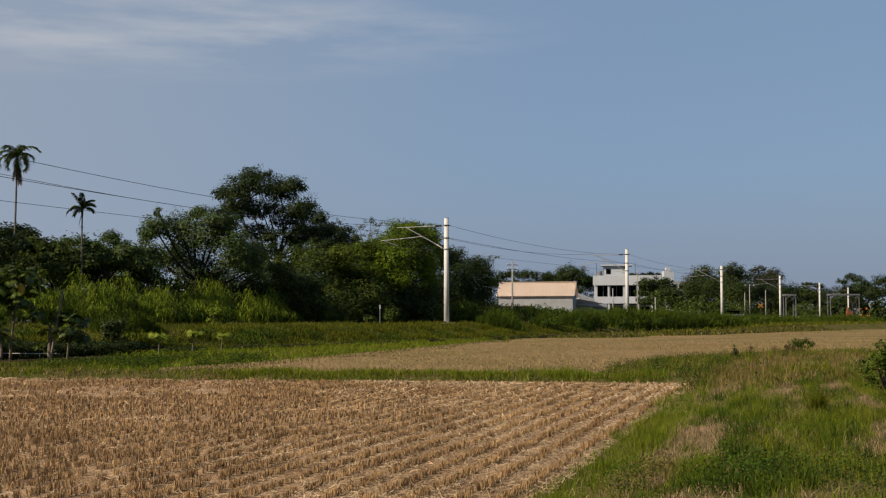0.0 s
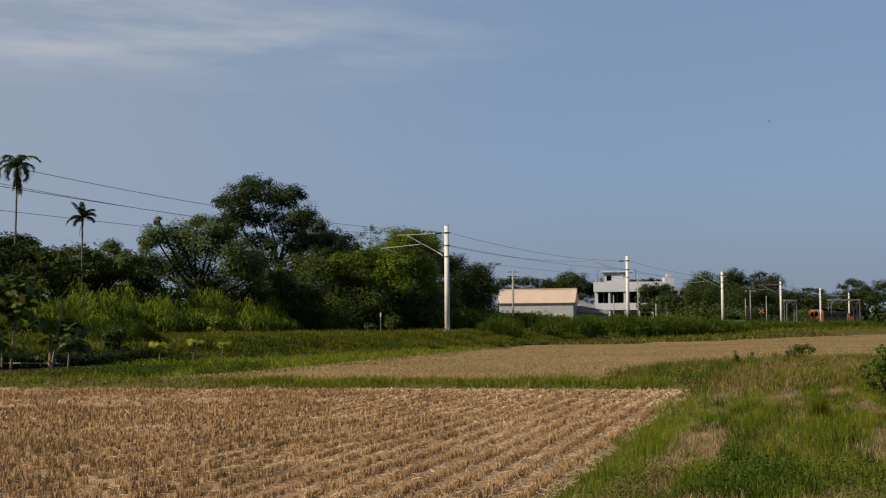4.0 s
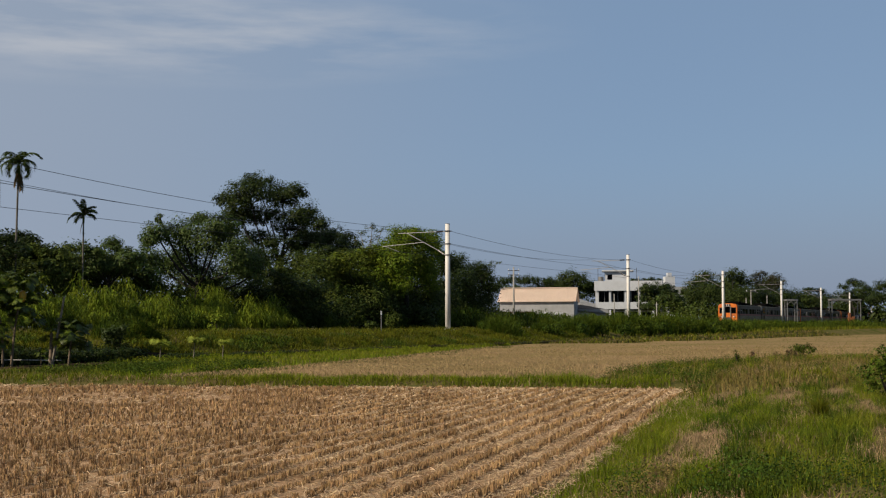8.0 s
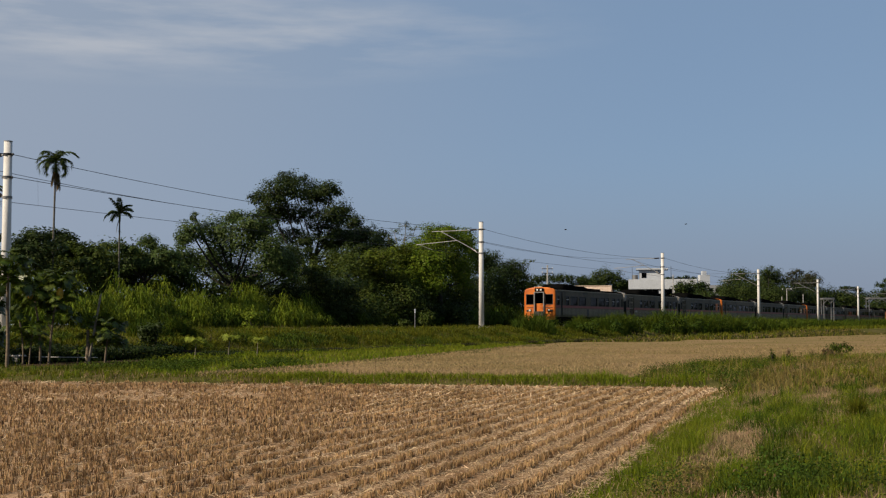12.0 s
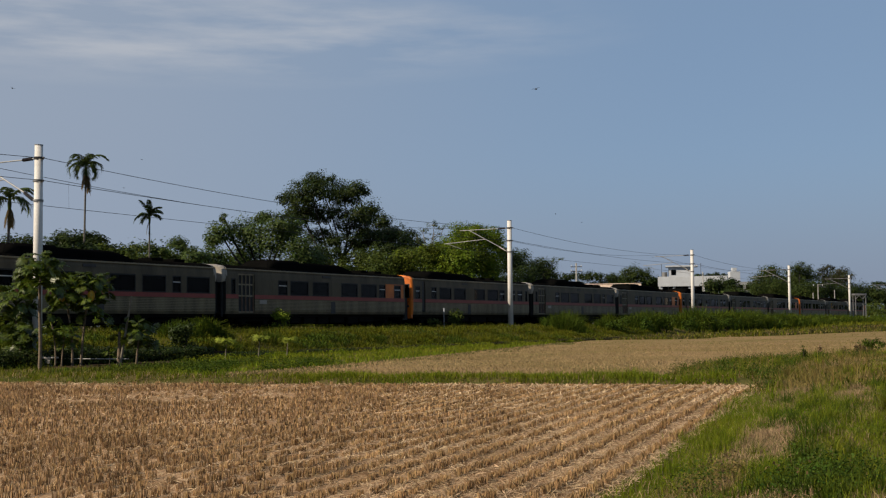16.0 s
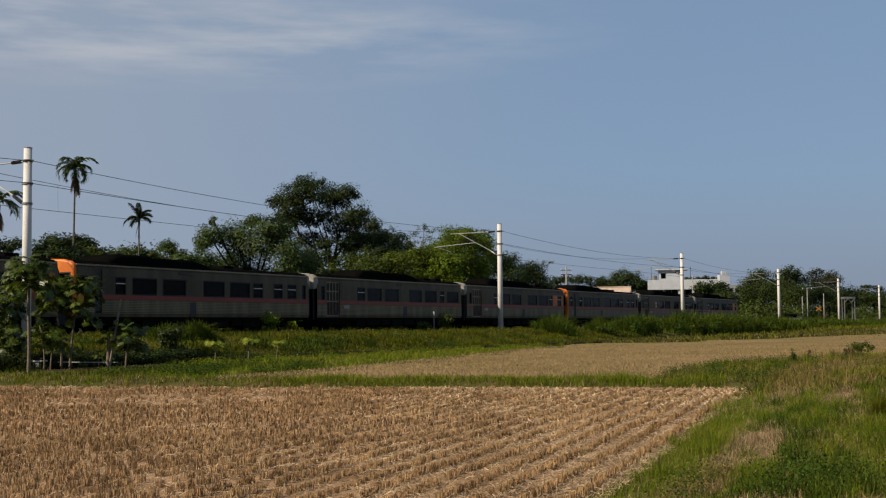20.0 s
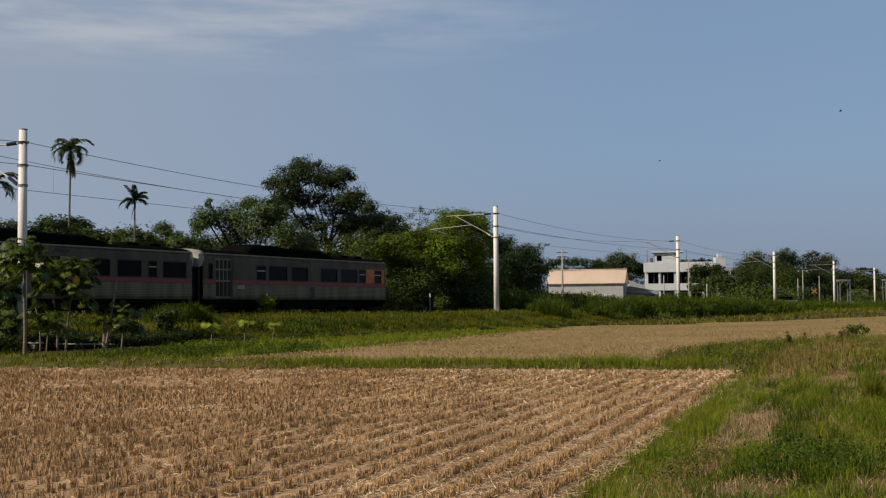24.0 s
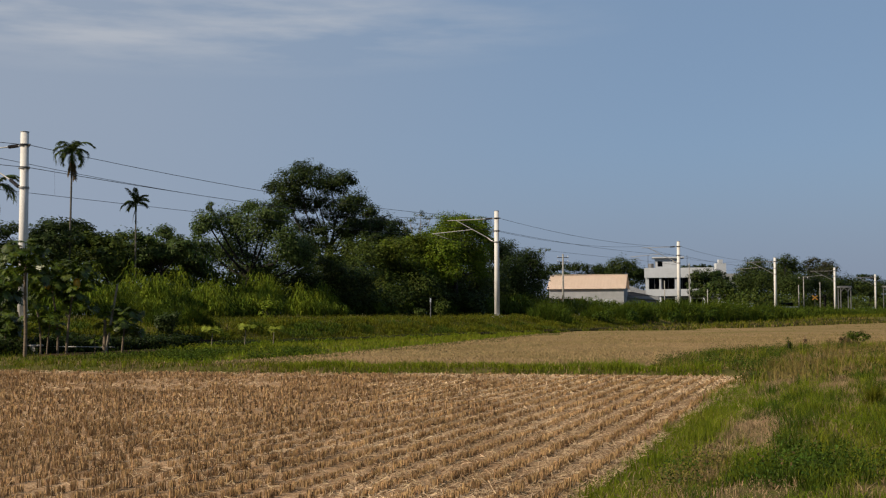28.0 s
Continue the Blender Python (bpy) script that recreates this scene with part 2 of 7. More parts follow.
# ---- materials ----
def material(name, colour, rough=0.7, metal=0.0, second=None, scale=8.0, mix=0.5, fine=60.0, bump=0.15, hue=0.0, value=0.0, island=False, spec=0.4, translucent=0.0, stretch=(1, 1, 1)):
    """A surface with stains at one scale, grain at another, and a shift of tint from piece to piece."""
    colour = tuple(c * 0.66 for c in colour)
    second = tuple(c * 0.66 for c in second) if second else None
    m = bpy.data.materials.new(name)
    m.use_nodes = True
    nt = m.node_tree
    n, l = nt.nodes, nt.links
    bsdf = n["Principled BSDF"]
    bsdf.inputs["Roughness"].default_value, bsdf.inputs["Metallic"].default_value = rough, metal
    bsdf.inputs["Specular IOR Level"].default_value = spec
    tc = n.new("ShaderNodeTexCoord")
    mp = n.new("ShaderNodeMapping")
    mp.inputs["Scale"].default_value = stretch
    l.new(tc.outputs["Object"], mp.inputs["Vector"])
    big, small = n.new("ShaderNodeTexNoise"), n.new("ShaderNodeTexNoise")
    big.inputs["Scale"].default_value, big.inputs["Detail"].default_value = scale, 5
    small.inputs["Scale"].default_value, small.inputs["Detail"].default_value = fine, 3
    l.new(mp.outputs["Vector"], big.inputs["Vector"])
    l.new(mp.outputs["Vector"], small.inputs["Vector"])
    second = second or tuple(c * 0.7 for c in colour)
    cm = n.new("ShaderNodeMix")
    cm.data_type = "RGBA"
    cm.inputs["A"].default_value, cm.inputs["B"].default_value = (*colour, 1), (*second, 1)
    ramp = n.new("ShaderNodeMapRange")
    ramp.inputs["From Min"].default_value, ramp.inputs["From Max"].default_value = 0.35, 0.65
    ramp.inputs["To Max"].default_value = mix * 2
    l.new(big.outputs["Fac"], ramp.inputs["Value"])
    l.new(ramp.outputs["Result"], cm.inputs["Factor"])
    col = cm.outputs["Result"]
    g = n.new("ShaderNodeMix")
    g.data_type, g.blend_type = "RGBA", "MULTIPLY"
    g.inputs["Factor"].default_value = 0.45
    gr = n.new("ShaderNodeMapRange")
    gr.inputs["From Min"].default_value, gr.inputs["From Max"].default_value = 0.3, 0.7
    gr.inputs["To Min"].default_value, gr.inputs["To Max"].default_value = 0.5, 1.25
    l.new(small.outputs["Fac"], gr.inputs["Value"])
    l.new(col, g.inputs["A"])
    l.new(gr.outputs["Result"], g.inputs["B"])
    col = g.outputs["Result"]
    if hue or value:
        hs = n.new("ShaderNodeHueSaturation")
        if island:
            src = n.new("ShaderNodeNewGeometry").outputs["Random Per Island"]
        else:
            src = n.new("ShaderNodeObjectInfo").outputs["Random"]
        hr, vr = n.new("ShaderNodeMapRange"), n.new("ShaderNodeMapRange")
        hr.inputs["To Min"].default_value, hr.inputs["To Max"].default_value = 0.5 - hue, 0.5 + hue
        vr.inputs["To Min"].default_value, vr.inputs["To Max"].default_value = 1 - value, 1 + value
        wn_ = n.new("ShaderNodeTexWhiteNoise")
        wn_.noise_dimensions = "1D"
        l.new(src, wn_.inputs["W"])
        l.new(src, hr.inputs["Value"])
        l.new(wn_.outputs["Value"], vr.inputs["Value"])
        l.new(hr.outputs["Result"], hs.inputs["Hue"])
        l.new(vr.outputs["Result"], hs.inputs["Value"])
        l.new(col, hs.inputs["Color"])
        col = hs.outputs["Color"]
    l.new(col, bsdf.inputs["Base Color"])
    if bump:
        bp = n.new("ShaderNodeBump")
        bp.inputs["Strength"].default_value, bp.inputs["Distance"].default_value = bump, 0.02
        l.new(small.outputs["Fac"], bp.inputs["Height"])
        l.new(bp.outputs["Normal"], bsdf.inputs["Normal"])
    if translucent:
        tl, ms = n.new("ShaderNodeBsdfTranslucent"), n.new("ShaderNodeMixShader")
        ms.inputs["Fac"].default_value = translucent
        l.new(col, tl.inputs["Color"])
        l.new(bsdf.outputs["BSDF"], ms.inputs[1])
        l.new(tl.outputs["BSDF"], ms.inputs[2])
        l.new(ms.outputs["Shader"], n["Material Output"].inputs["Surface"])
    return m


def foliage(name, colour, second, hue=0.03, value=0.35, rough=0.55, translucent=0.3, scale=0.5, spec=0.04):
    return material(name, colour, rough, 0, second, scale, 0.5, 4.0, 0.0, hue, value, True, spec, translucent)


M_GROUND = material("meadow_ground", (0.075, 0.09, 0.02), 0.95, 0, (0.17, 0.13, 0.06), 0.6, 0.5, 22, 0.9, spec=0.0)
M_SOIL = material("straw_strewn_soil", (0.51, 0.335, 0.198), 0.95, 0, (0.265, 0.162, 0.09), 0.8, 0.5, 28, 0.8, spec=0.0)
M_SOIL_FAR = material("stubble_soil_far", (0.31, 0.215, 0.115), 0.95, 0, (0.225, 0.175, 0.075), 0.15, 0.5, 5, 0.5, spec=0.0)
M_STRAW = material("cut_straw", (0.55, 0.354, 0.174), 0.75, 0, (0.29, 0.174, 0.081), 0.9, 0.5, 25, 0.0, 0.012, 0.4, True, 0.05, 0.0)
M_STRAW_FAR = material("cut_straw_far", (0.46, 0.33, 0.175), 0.75, 0, (0.34, 0.25, 0.115), 0.2, 0.5, 25, 0.0, 0.012, 0.2, True, 0.05, 0.1)
M_STRAW_DRY = material("loose_straw", (0.74, 0.54, 0.33), 0.75, 0, (0.46, 0.315, 0.175), 0.6, 0.5, 25, 0.0, 0.01, 0.4, True, 0.08, 0.1)
M_BALLAST = material("ballast", (0.16, 0.14, 0.125), 0.95, 0, (0.1, 0.085, 0.07), 2, 0.5, 18, 0.8)
M_GRASS = foliage("fresh_grass", (0.17, 0.235, 0.014), (0.24, 0.26, 0.024), 0.02, 0.4, translucent=0.4, scale=0.35)
M_GRASS_DRY = foliage("dry_grass", (0.54, 0.37, 0.22), (0.33, 0.24, 0.12), 0.02, 0.35, scale=0.4)
M_GRASS_OLIVE = foliage("withered_olive_grass", (0.33, 0.24, 0.09), (0.2, 0.17, 0.04), 0.02, 0.35, scale=0.3)
M_GRASS_YELLOW = foliage("ripening_grass", (0.175, 0.18, 0.015), (0.098, 0.115, 0.011), 0.03, 0.35, scale=0.3)
M_WEED = foliage("weed_leaf", (0.07, 0.12, 0.016), (0.045, 0.082, 0.012), 0.02, 0.5, scale=0.6)
# earth colour kept very dark: it carries the shade of garden and bank foot
M_EARTH = material("shade_dark_earth", (0.075, 0.055, 0.036), 0.95, 0, (0.04, 0.03, 0.02), 1.5, 0.5, 18, 0.9, spec=0.0)
M_BARK_PALM = material("palm_bark", (0.17, 0.155, 0.13), 0.9, 0, (0.1, 0.09, 0.075), 3, 0.5, 25, 0.5, stretch=(1, 1, 2))
M_GRASS_DARK = foliage("rank_grass", (0.062, 0.105, 0.012), (0.09, 0.125, 0.014), 0.02, 0.4, scale=0.35)
M_GRASS_BUSH = foliage("rank_bank_grass", (0.1, 0.135, 0.013), (0.075, 0.115, 0.012), 0.02, 0.35, scale=0.2)
M_REED = foliage("cane_grass", (0.235, 0.3, 0.03), (0.14, 0.2, 0.02), 0.02, 0.45, translucent=0.35, scale=0.6)
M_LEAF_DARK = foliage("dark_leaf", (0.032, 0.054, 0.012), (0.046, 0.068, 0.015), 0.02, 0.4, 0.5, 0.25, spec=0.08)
M_LEAF_MID = foliage("mid_leaf", (0.064, 0.096, 0.016), (0.085, 0.112, 0.02), 0.02, 0.35, 0.5, 0.25, spec=0.07)
M_LEAF_LIGHT = foliage("light_leaf", (0.118, 0.185, 0.014), (0.15, 0.205, 0.017), 0.02, 0.45, 0.5, 0.35, spec=0.06)
M_LEAF_PALE = foliage("pale_leaf", (0.066, 0.108, 0.026), (0.09, 0.13, 0.034), 0.02, 0.5, 0.5, 0.25, spec=0.08)
M_LEAF_OLIVE = foliage("olive_leaf", (0.088, 0.122, 0.014), (0.115, 0.145, 0.018), 0.02, 0.4, 0.5, 0.35, spec=0.06)
M_LEAF_FAR = foliage("far_leaf", (0.05, 0.075, 0.02), (0.062, 0.088, 0.022), 0.02, 0.15, 0.5, 0.25, spec=0.03)
M_LEAF_BROWN = foliage("brownish_leaf", (0.075, 0.065, 0.035), (0.05, 0.06, 0.025), 0.02, 0.4)
M_LEAF_PAPAYA = foliage("papaya_leaf", (0.1, 0.142, 0.014), (0.042, 0.068, 0.009), 0.02, 0.5, 0.4, 0.25, spec=0.3)
M_LEAF_LIME = foliage("lime_leaf", (0.28, 0.33, 0.05), (0.2, 0.26, 0.035), 0.015, 0.3)
M_FROND = foliage("palm_frond", (0.07, 0.098, 0.026), (0.05, 0.075, 0.02), 0.02, 0.35)
M_FROND_DEAD = foliage("withered_frond", (0.19, 0.13, 0.06), (0.12, 0.09, 0.04), 0.01, 0.3)
M_BARK = material("bark", (0.03, 0.026, 0.021), 0.95, 0, (0.018, 0.015, 0.012), 4, 0.5, 30, 0.6, stretch=(1, 1, 0.3))
M_BARK_PALE = material("pale_bark", (0.30, 0.26, 0.20), 0.9, 0, (0.18, 0.15, 0.11), 3, 0.5, 25, 0.5, stretch=(1, 1, 2))
M_BARK_PAPAYA = material("papaya_bark", (0.25, 0.185, 0.12), 0.9, 0, (0.13, 0.1, 0.07), 5, 0.5, 25, 0.5, stretch=(1, 1, 3))
M_PAPAYA = material("ripe_fruit", (0.98, 0.5, 0.04), 0.5, 0, (0.45, 0.38, 0.04), 6, 0.4, 30, 0.05)
M_CONCRETE = material("spun_concrete", (0.85, 0.83, 0.79), 0.7, 0, (0.72, 0.70, 0.66), 1.5, 0.4, 40, 0.1, stretch=(1, 1, 0.3))
M_FOOTING = material("footing_concrete", (0.42, 0.41, 0.38), 0.9, 0, (0.28, 0.27, 0.25), 3, 0.5, 30, 0.4)
M_GALV = material("galvanised_steel", (0.3, 0.3, 0.3), 0.55, 0.5, (0.24, 0.24, 0.24), 6, 0.4, 50, 0.05)
M_DARK_STEEL = material("dark_steel", (0.07, 0.07, 0.075), 0.6, 0.5, (0.05, 0.045, 0.04), 6, 0.4, 50, 0.05)
M_INSULATOR = material("brown_porcelain", (0.035, 0.028, 0.028), 0.3, 0, (0.05, 0.04, 0.04), 8, 0.3, 50, 0.0)
M_WIRE = material("copper_wire", (0.06, 0.06, 0.06), 0.6, 0.6, (0.05, 0.045, 0.04), 6, 0.4, 50, 0.0)
M_STEEL_CAR = material("stainless_side", (0.15, 0.124, 0.082), 0.6, 0.0, (0.088, 0.071, 0.048), 0.9, 0.5, 22, 0.05, spec=0.12, stretch=(1, 1.4, 0.15))
M_STEEL_LOWER = material("dusty_corrugated_side", (0.225, 0.182, 0.1), 0.6, 0.0, (0.118, 0.094, 0.055), 0.8, 0.6, 22, 0.05, spec=0.15, stretch=(1, 1.6, 0.12))
# steel paler than the sides: the highlights are in its colour
M_RIB = material("stainless_highlight", (0.3, 0.25, 0.155), 0.4, 0.3, (0.2, 0.165, 0.1), 0.8, 0.5, 22, 0.03, stretch=(1, 1.6, 0.12))
M_DOOR_RUST = material("rusty_door_rail", (0.23, 0.13, 0.075), 0.7, 0.0, (0.13, 0.075, 0.05), 3, 0.5, 22, 0.05)
M_CAR_END = material("white_end", (0.42, 0.385, 0.33), 0.5, 0, (0.28, 0.245, 0.2), 1.5, 0.4, 30, 0.05)
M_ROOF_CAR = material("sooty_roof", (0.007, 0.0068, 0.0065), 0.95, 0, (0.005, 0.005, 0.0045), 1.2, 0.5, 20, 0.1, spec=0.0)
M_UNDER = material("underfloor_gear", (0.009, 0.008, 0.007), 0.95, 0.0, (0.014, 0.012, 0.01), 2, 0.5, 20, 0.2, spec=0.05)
M_ORANGE = material("orange_paint", (0.82, 0.208, 0.009), 0.5, 0, (0.52, 0.108, 0.008), 1.2, 0.45, 25, 0.03)
M_STRIPE = material("red_stripe", (0.27, 0.028, 0.02), 0.5, 0, (0.32, 0.04, 0.028), 1.2, 0.4, 25, 0.0)
M_RUBBER = material("black_rubber", (0.012, 0.012, 0.012), 0.8, 0, (0.02, 0.02, 0.02), 3, 0.4, 30, 0.05)
M_INTERIOR = material("coach_interior", (0.03, 0.028, 0.027), 0.9, 0, (0.022, 0.02, 0.019), 2, 0.4, 20, 0.0)
M_WALL = material("white_render", (0.62, 0.66, 0.71), 0.85, 0, (0.54, 0.57, 0.61), 0.5, 0.4, 12, 0.1)
M_WALL_GREY = material("grey_block_wall", (0.44, 0.45, 0.47), 0.9, 0, (0.36, 0.37, 0.38), 0.7, 0.5, 12, 0.15)
M_SHEET = material("cream_sheet_roof", (1.14, 0.92, 0.74), 0.6, 0, (1.06, 0.84, 0.67), 0.4, 0.3, 10, 0.03)
M_RUST = material("rusty_iron", (0.16, 0.075, 0.04), 0.85, 0.2, (0.09, 0.05, 0.03), 2, 0.5, 20, 0.2)
M_YELLOW = material("warning_yellow", (0.5, 0.25, 0.02), 0.6, 0, (0.36, 0.18, 0.02), 3, 0.3, 20, 0.0)
M_MACHINE = material("rusty_orange_paint", (0.36, 0.11, 0.03), 0.7, 0, (0.18, 0.065, 0.03), 1.5, 0.5, 20, 0.05)
M_WHITE = material("white_paint", (0.75, 0.75, 0.73), 0.6, 0, (0.62, 0.62, 0.6), 3, 0.3, 20, 0.0)
M_PLANK = material("weathered_plank", (0.75, 0.73, 0.7), 0.85, 0, (0.55, 0.53, 0.5), 3, 0.5, 30, 0.3, stretch=(0.3, 1, 1))
M_BIRD = material("dark_plumage", (0.03, 0.028, 0.026), 0.7, 0, (0.045, 0.04, 0.036), 8, 0.4, 40, 0.0)


def glazing(name, tint, clear):
    """Tinted glass: part clear, part mirror by Fresnel."""
    m = bpy.data.materials.new(name)
    m.use_nodes = True
    n, l = m.node_tree.nodes, m.node_tree.links
    n.remove(n["Principled BSDF"])
    tp, gl, mx, fr = n.new("ShaderNodeBsdfTransparent"), n.new("ShaderNodeBsdfGlossy"), n.new("ShaderNodeMixShader"), n.new("ShaderNodeFresnel")
    tp.inputs["Color"].default_value = (tint[0] * clear, tint[1] * clear, tint[2] * clear, 1)
    gl.inputs["Roughness"].default_value = 0.03
    fr.inputs["IOR"].default_value = 1.14
    l.new(fr.outputs["Fac"], mx.inputs["Fac"])
    l.new(tp.outputs["BSDF"], mx.inputs[1])
    l.new(gl.outputs["BSDF"], mx.inputs[2])
    l.new(mx.outputs["Shader"], n["Material Output"].inputs["Surface"])
    return m


M_GLASS = glazing("tinted_glass", (0.8, 0.9, 0.92), 0.24)
M_GLASS_DARK = glazing("dark_glass", (0.8, 0.9, 1.0), 0.12)


# ---- ground ----
def build_ground():
    xs = np.concatenate([[-4000, -2000, -1000, -500, -250, -160, -120, -90, -75], np.arange(-60, -24, 1.0), np.arange(-24, 14, 0.5), np.arange(14, 60, 1.0), np.arange(60, 130, 2.5), [140, 160, 200, 260, 400, 800, 1600, 4000]])
    ys = np.concatenate([[-4000, -1500, -500, -200, -80, -40, -20, -10], np.arange(-5, 5, 1.0), np.arange(5, 62, 0.5), np.arange(62, 120, 1.0), np.arange(120, 240, 2.5), [245, 260, 280, 320, 400, 600, 1000, 2000, 4500]])
    X, Y = np.meshgrid(xs, ys, indexing="ij")
    Z = ground_z(X, Y)
    on_field = inside(FIELD_1, X, Y) | inside(FIELD_2, X, Y) | inside(FIELD_3, X, Y)
    Z = Z - 0.03 * on_field
    v = np.stack([X, Y, Z], -1).reshape(-1, 3)
    a, b = X.shape
    i = np.arange(a - 1)[:, None] * b + np.arange(b - 1)[None]
    q = np.stack([i, i + b, i + b + 1, i + 1], -1).reshape(-1, 4)
    ob = new("ground", mesh_np("ground", v, q, M_GROUND, True))
    tagged(ob, "grassy low ground of the fields and railway bank", "ground", kind="structure")


def field_sheet(name, poly, z, mat, label, step):
    """A field's soil: a fine grid cut to the field's outline, with shallow furrows."""
    px, py = [p[0] for p in poly], [p[1] for p in poly]
    bm = bmesh.new()
    vs = [bm.verts.new((x, y, z)) for x, y in poly]
    bm.faces.new(vs)
    bm.normal_update()
    if bm.faces[:][0].normal.z < 0:
        bmesh.ops.reverse_faces(bm, faces=bm.faces[:])
    if step:
        for k in np.arange(min(px) + step, max(px), step):
            bmesh.ops.bisect_plane(bm, geom=bm.verts[:] + bm.edges[:] + bm.faces[:], plane_co=(k, 0, 0), plane_no=(1, 0, 0))
        for k in np.arange(min(py) + step, max(py), step):
            bmesh.ops.bisect_plane(bm, geom=bm.verts[:] + bm.edges[:] + bm.faces[:], plane_co=(0, k, 0), plane_no=(0, 1, 0))
        for v in bm.verts:
            v.co.z += 0.025 * noise.noise((v.co.x * 0.9, v.co.y * 0.9, 3)) + 0.02 * noise.noise((v.co.x * 2.5, v.co.y * 2.5, 7))
    for v in bm.verts:
        if v.is_boundary:
            v.co.z -= 0.09
    me = bpy.data.meshes.new(name)
    for fc in bm.faces:
        fc.smooth = True
    bm.to_mesh(me)
    bm.free()
    me.materials.append(mat)
    tagged(new(name, me), label, "field", kind="structure")


def earth_face():
    """The bare earth step at the bank's foot, ragged and slightly undercut."""
    st = np.arange(-24, 10, 0.2)
    rows = 5
    v = []
    for k in range(rows):
        f = k / (rows - 1)
        for s in st:
            hgt = 0.42 * (1 - 0.95 * float(smooth(-3, 9, s))) + 0.07 * noise.noise((s * 0.7, 1, 2))
            d = -8.62 - 0.12 * f + 0.16 * noise.noise((s * 0.5, f * 1.3, 4)) + 0.06 * noise.noise((s * 2.3, f * 3, 9))
            v.append(tr(s, d, -0.05 + f * (hgt + 0.05)))
        if k == rows - 1:
            v += [tr(s, -8.0, 0.5 * (1 - float(smooth(-2, 9, s)))) for s in st]
    n = len(st)
    i = np.arange(n - 1)[None] + np.arange(rows)[:, None] * n
    q = np.stack([i, i + 1, i + n + 1, i + n], -1).reshape(-1, 4)
    # the step's dark colour deepens the shade band under the bank's grass
    tagged(new("earth_bank", mesh_np("earth_bank", v, q, M_EARTH, True)), "bare earth step at the railway bank's foot, darkened for shade", "bank", kind="structure")


build_ground()
earth_face()
field_sheet("field_soil_1", FIELD_1, 0.02, M_SOIL, "bare tan soil of a harvested rice field", 0.6)
GARDEN = [(-19.5, 42.4), (-10.1, 42.3), (-8.8, 46.5), (-11.5, 49.4), (-19.5, 47.5)]
# a near-black sheet paints the shade on the ground round the papayas
field_sheet("garden_soil", GARDEN, 0.03, M_EARTH, "garden soil below the bank, darkened for its shade", 0.6)
field_sheet("field_soil_2", FIELD_2, 0.02, M_SOIL_FAR, "tan soil of a harvested rice field past the bund", 4.0)
field_sheet("field_soil_3", FIELD_3, 0.6, M_SOIL_FAR, "far strip of a harvested field", 0)

def patchy(x, y, scale, seed):
    return np.array([noise.noise((a * scale, b * scale, seed)) for a, b in zip(x, y)])


# ---- stubble ----
ROW_DIR = radians(17.8)      # the rows' heading from +Y towards +X
ROW_GAP, HILL_GAP = 0.335, 0.152


def stubble(name, label, poly, seed, row_gap, hill_gap, stems, h, w, xr, yr, mat, fade=None, heading=ROW_DIR, spread=0.046):
    """Cut hills in rows: each a bunch of stems; rows differ in height and some hills are trodden flat."""
    rng = np.random.default_rng(seed)
    ux, uy = math.sin(heading), math.cos(heading)
    diag = math.hypot(max(abs(a) for a in xr) * 2, yr[1])
    r = np.arange(-diag, diag, row_gap)
    s = np.arange(-diag, diag, hill_gap)
    R, S = np.meshgrid(r, s, indexing="ij")
    row_h = np.repeat(np.random.default_rng(5).uniform(0.9, 1.08, len(r))[:, None], len(s), 1)
    S = S + rng.uniform(0, hill_gap, len(r))[:, None]
    R = R + rng.normal(0, 0.012, R.shape) + 0.014 * np.sin(S * 0.35 + R)
    S = S + rng.normal(0, 0.018, S.shape)
    x, y, row_h = (R * uy + S * ux).ravel() + 0.89 - 0.5, (-R * ux + S * uy).ravel() + 9.25, row_h.ravel()
    ok = inside(poly, x, y) & (x > xr[0]) & (x < xr[1]) & (y > yr[0]) & (y < yr[1])
    if fade is not None:
        ok &= fade(x, y, rng)
    ok &= rng.random(x.shape) > 0.02
    x, y, row_h = x[ok], y[ok], row_h[ok]
    n = len(x)
    flat = 1 - 0.3 * np.clip(patchy(x, y, 0.55, seed) * 2.2 - 0.35, 0, 1)
    k = np.repeat(np.arange(n), stems)
    hh = np.repeat(row_h * flat * rng.uniform(0.82, 1.15, n), stems) * h * rng.uniform(0.72, 1.08, n * stems)
    fat = np.repeat(rng.uniform(0.75, 1.25, n), stems) * spread * np.sqrt(rng.random(n * stems))
    turn = rng.uniform(0, 2 * np.pi, n * stems)
    along, across = np.cos(turn) * fat * 1.3, np.sin(turn) * fat * 0.85
    base = np.stack([x[k] + along * ux + across * uy, y[k] + along * uy - across * ux, np.full(n * stems, 0.015)], 1)
    v, q = stalks(rng, base, hh, np.full(n * stems, w) * rng.uniform(0.7, 1.3, n * stems), 0.2)
    tagged(new(name, mesh_np(name, v, q, mat)), label, "stubble", kind="stuff")


def headland(x, y, g):
    """Near the field's end the stubble thins out into matted straw."""
    matted = ((x + 5.4) / 2.0) ** 2 + ((y - 24.2) / 1.9) ** 2 < 1 + 0.5 * np.sin(x * 3 + y)
    return (((y - 27.9) + 0.27 * x) < -1.6 - 0.9 * np.sin(x * 1.3)) & ~matted | (g.random(x.shape) > 0.72)


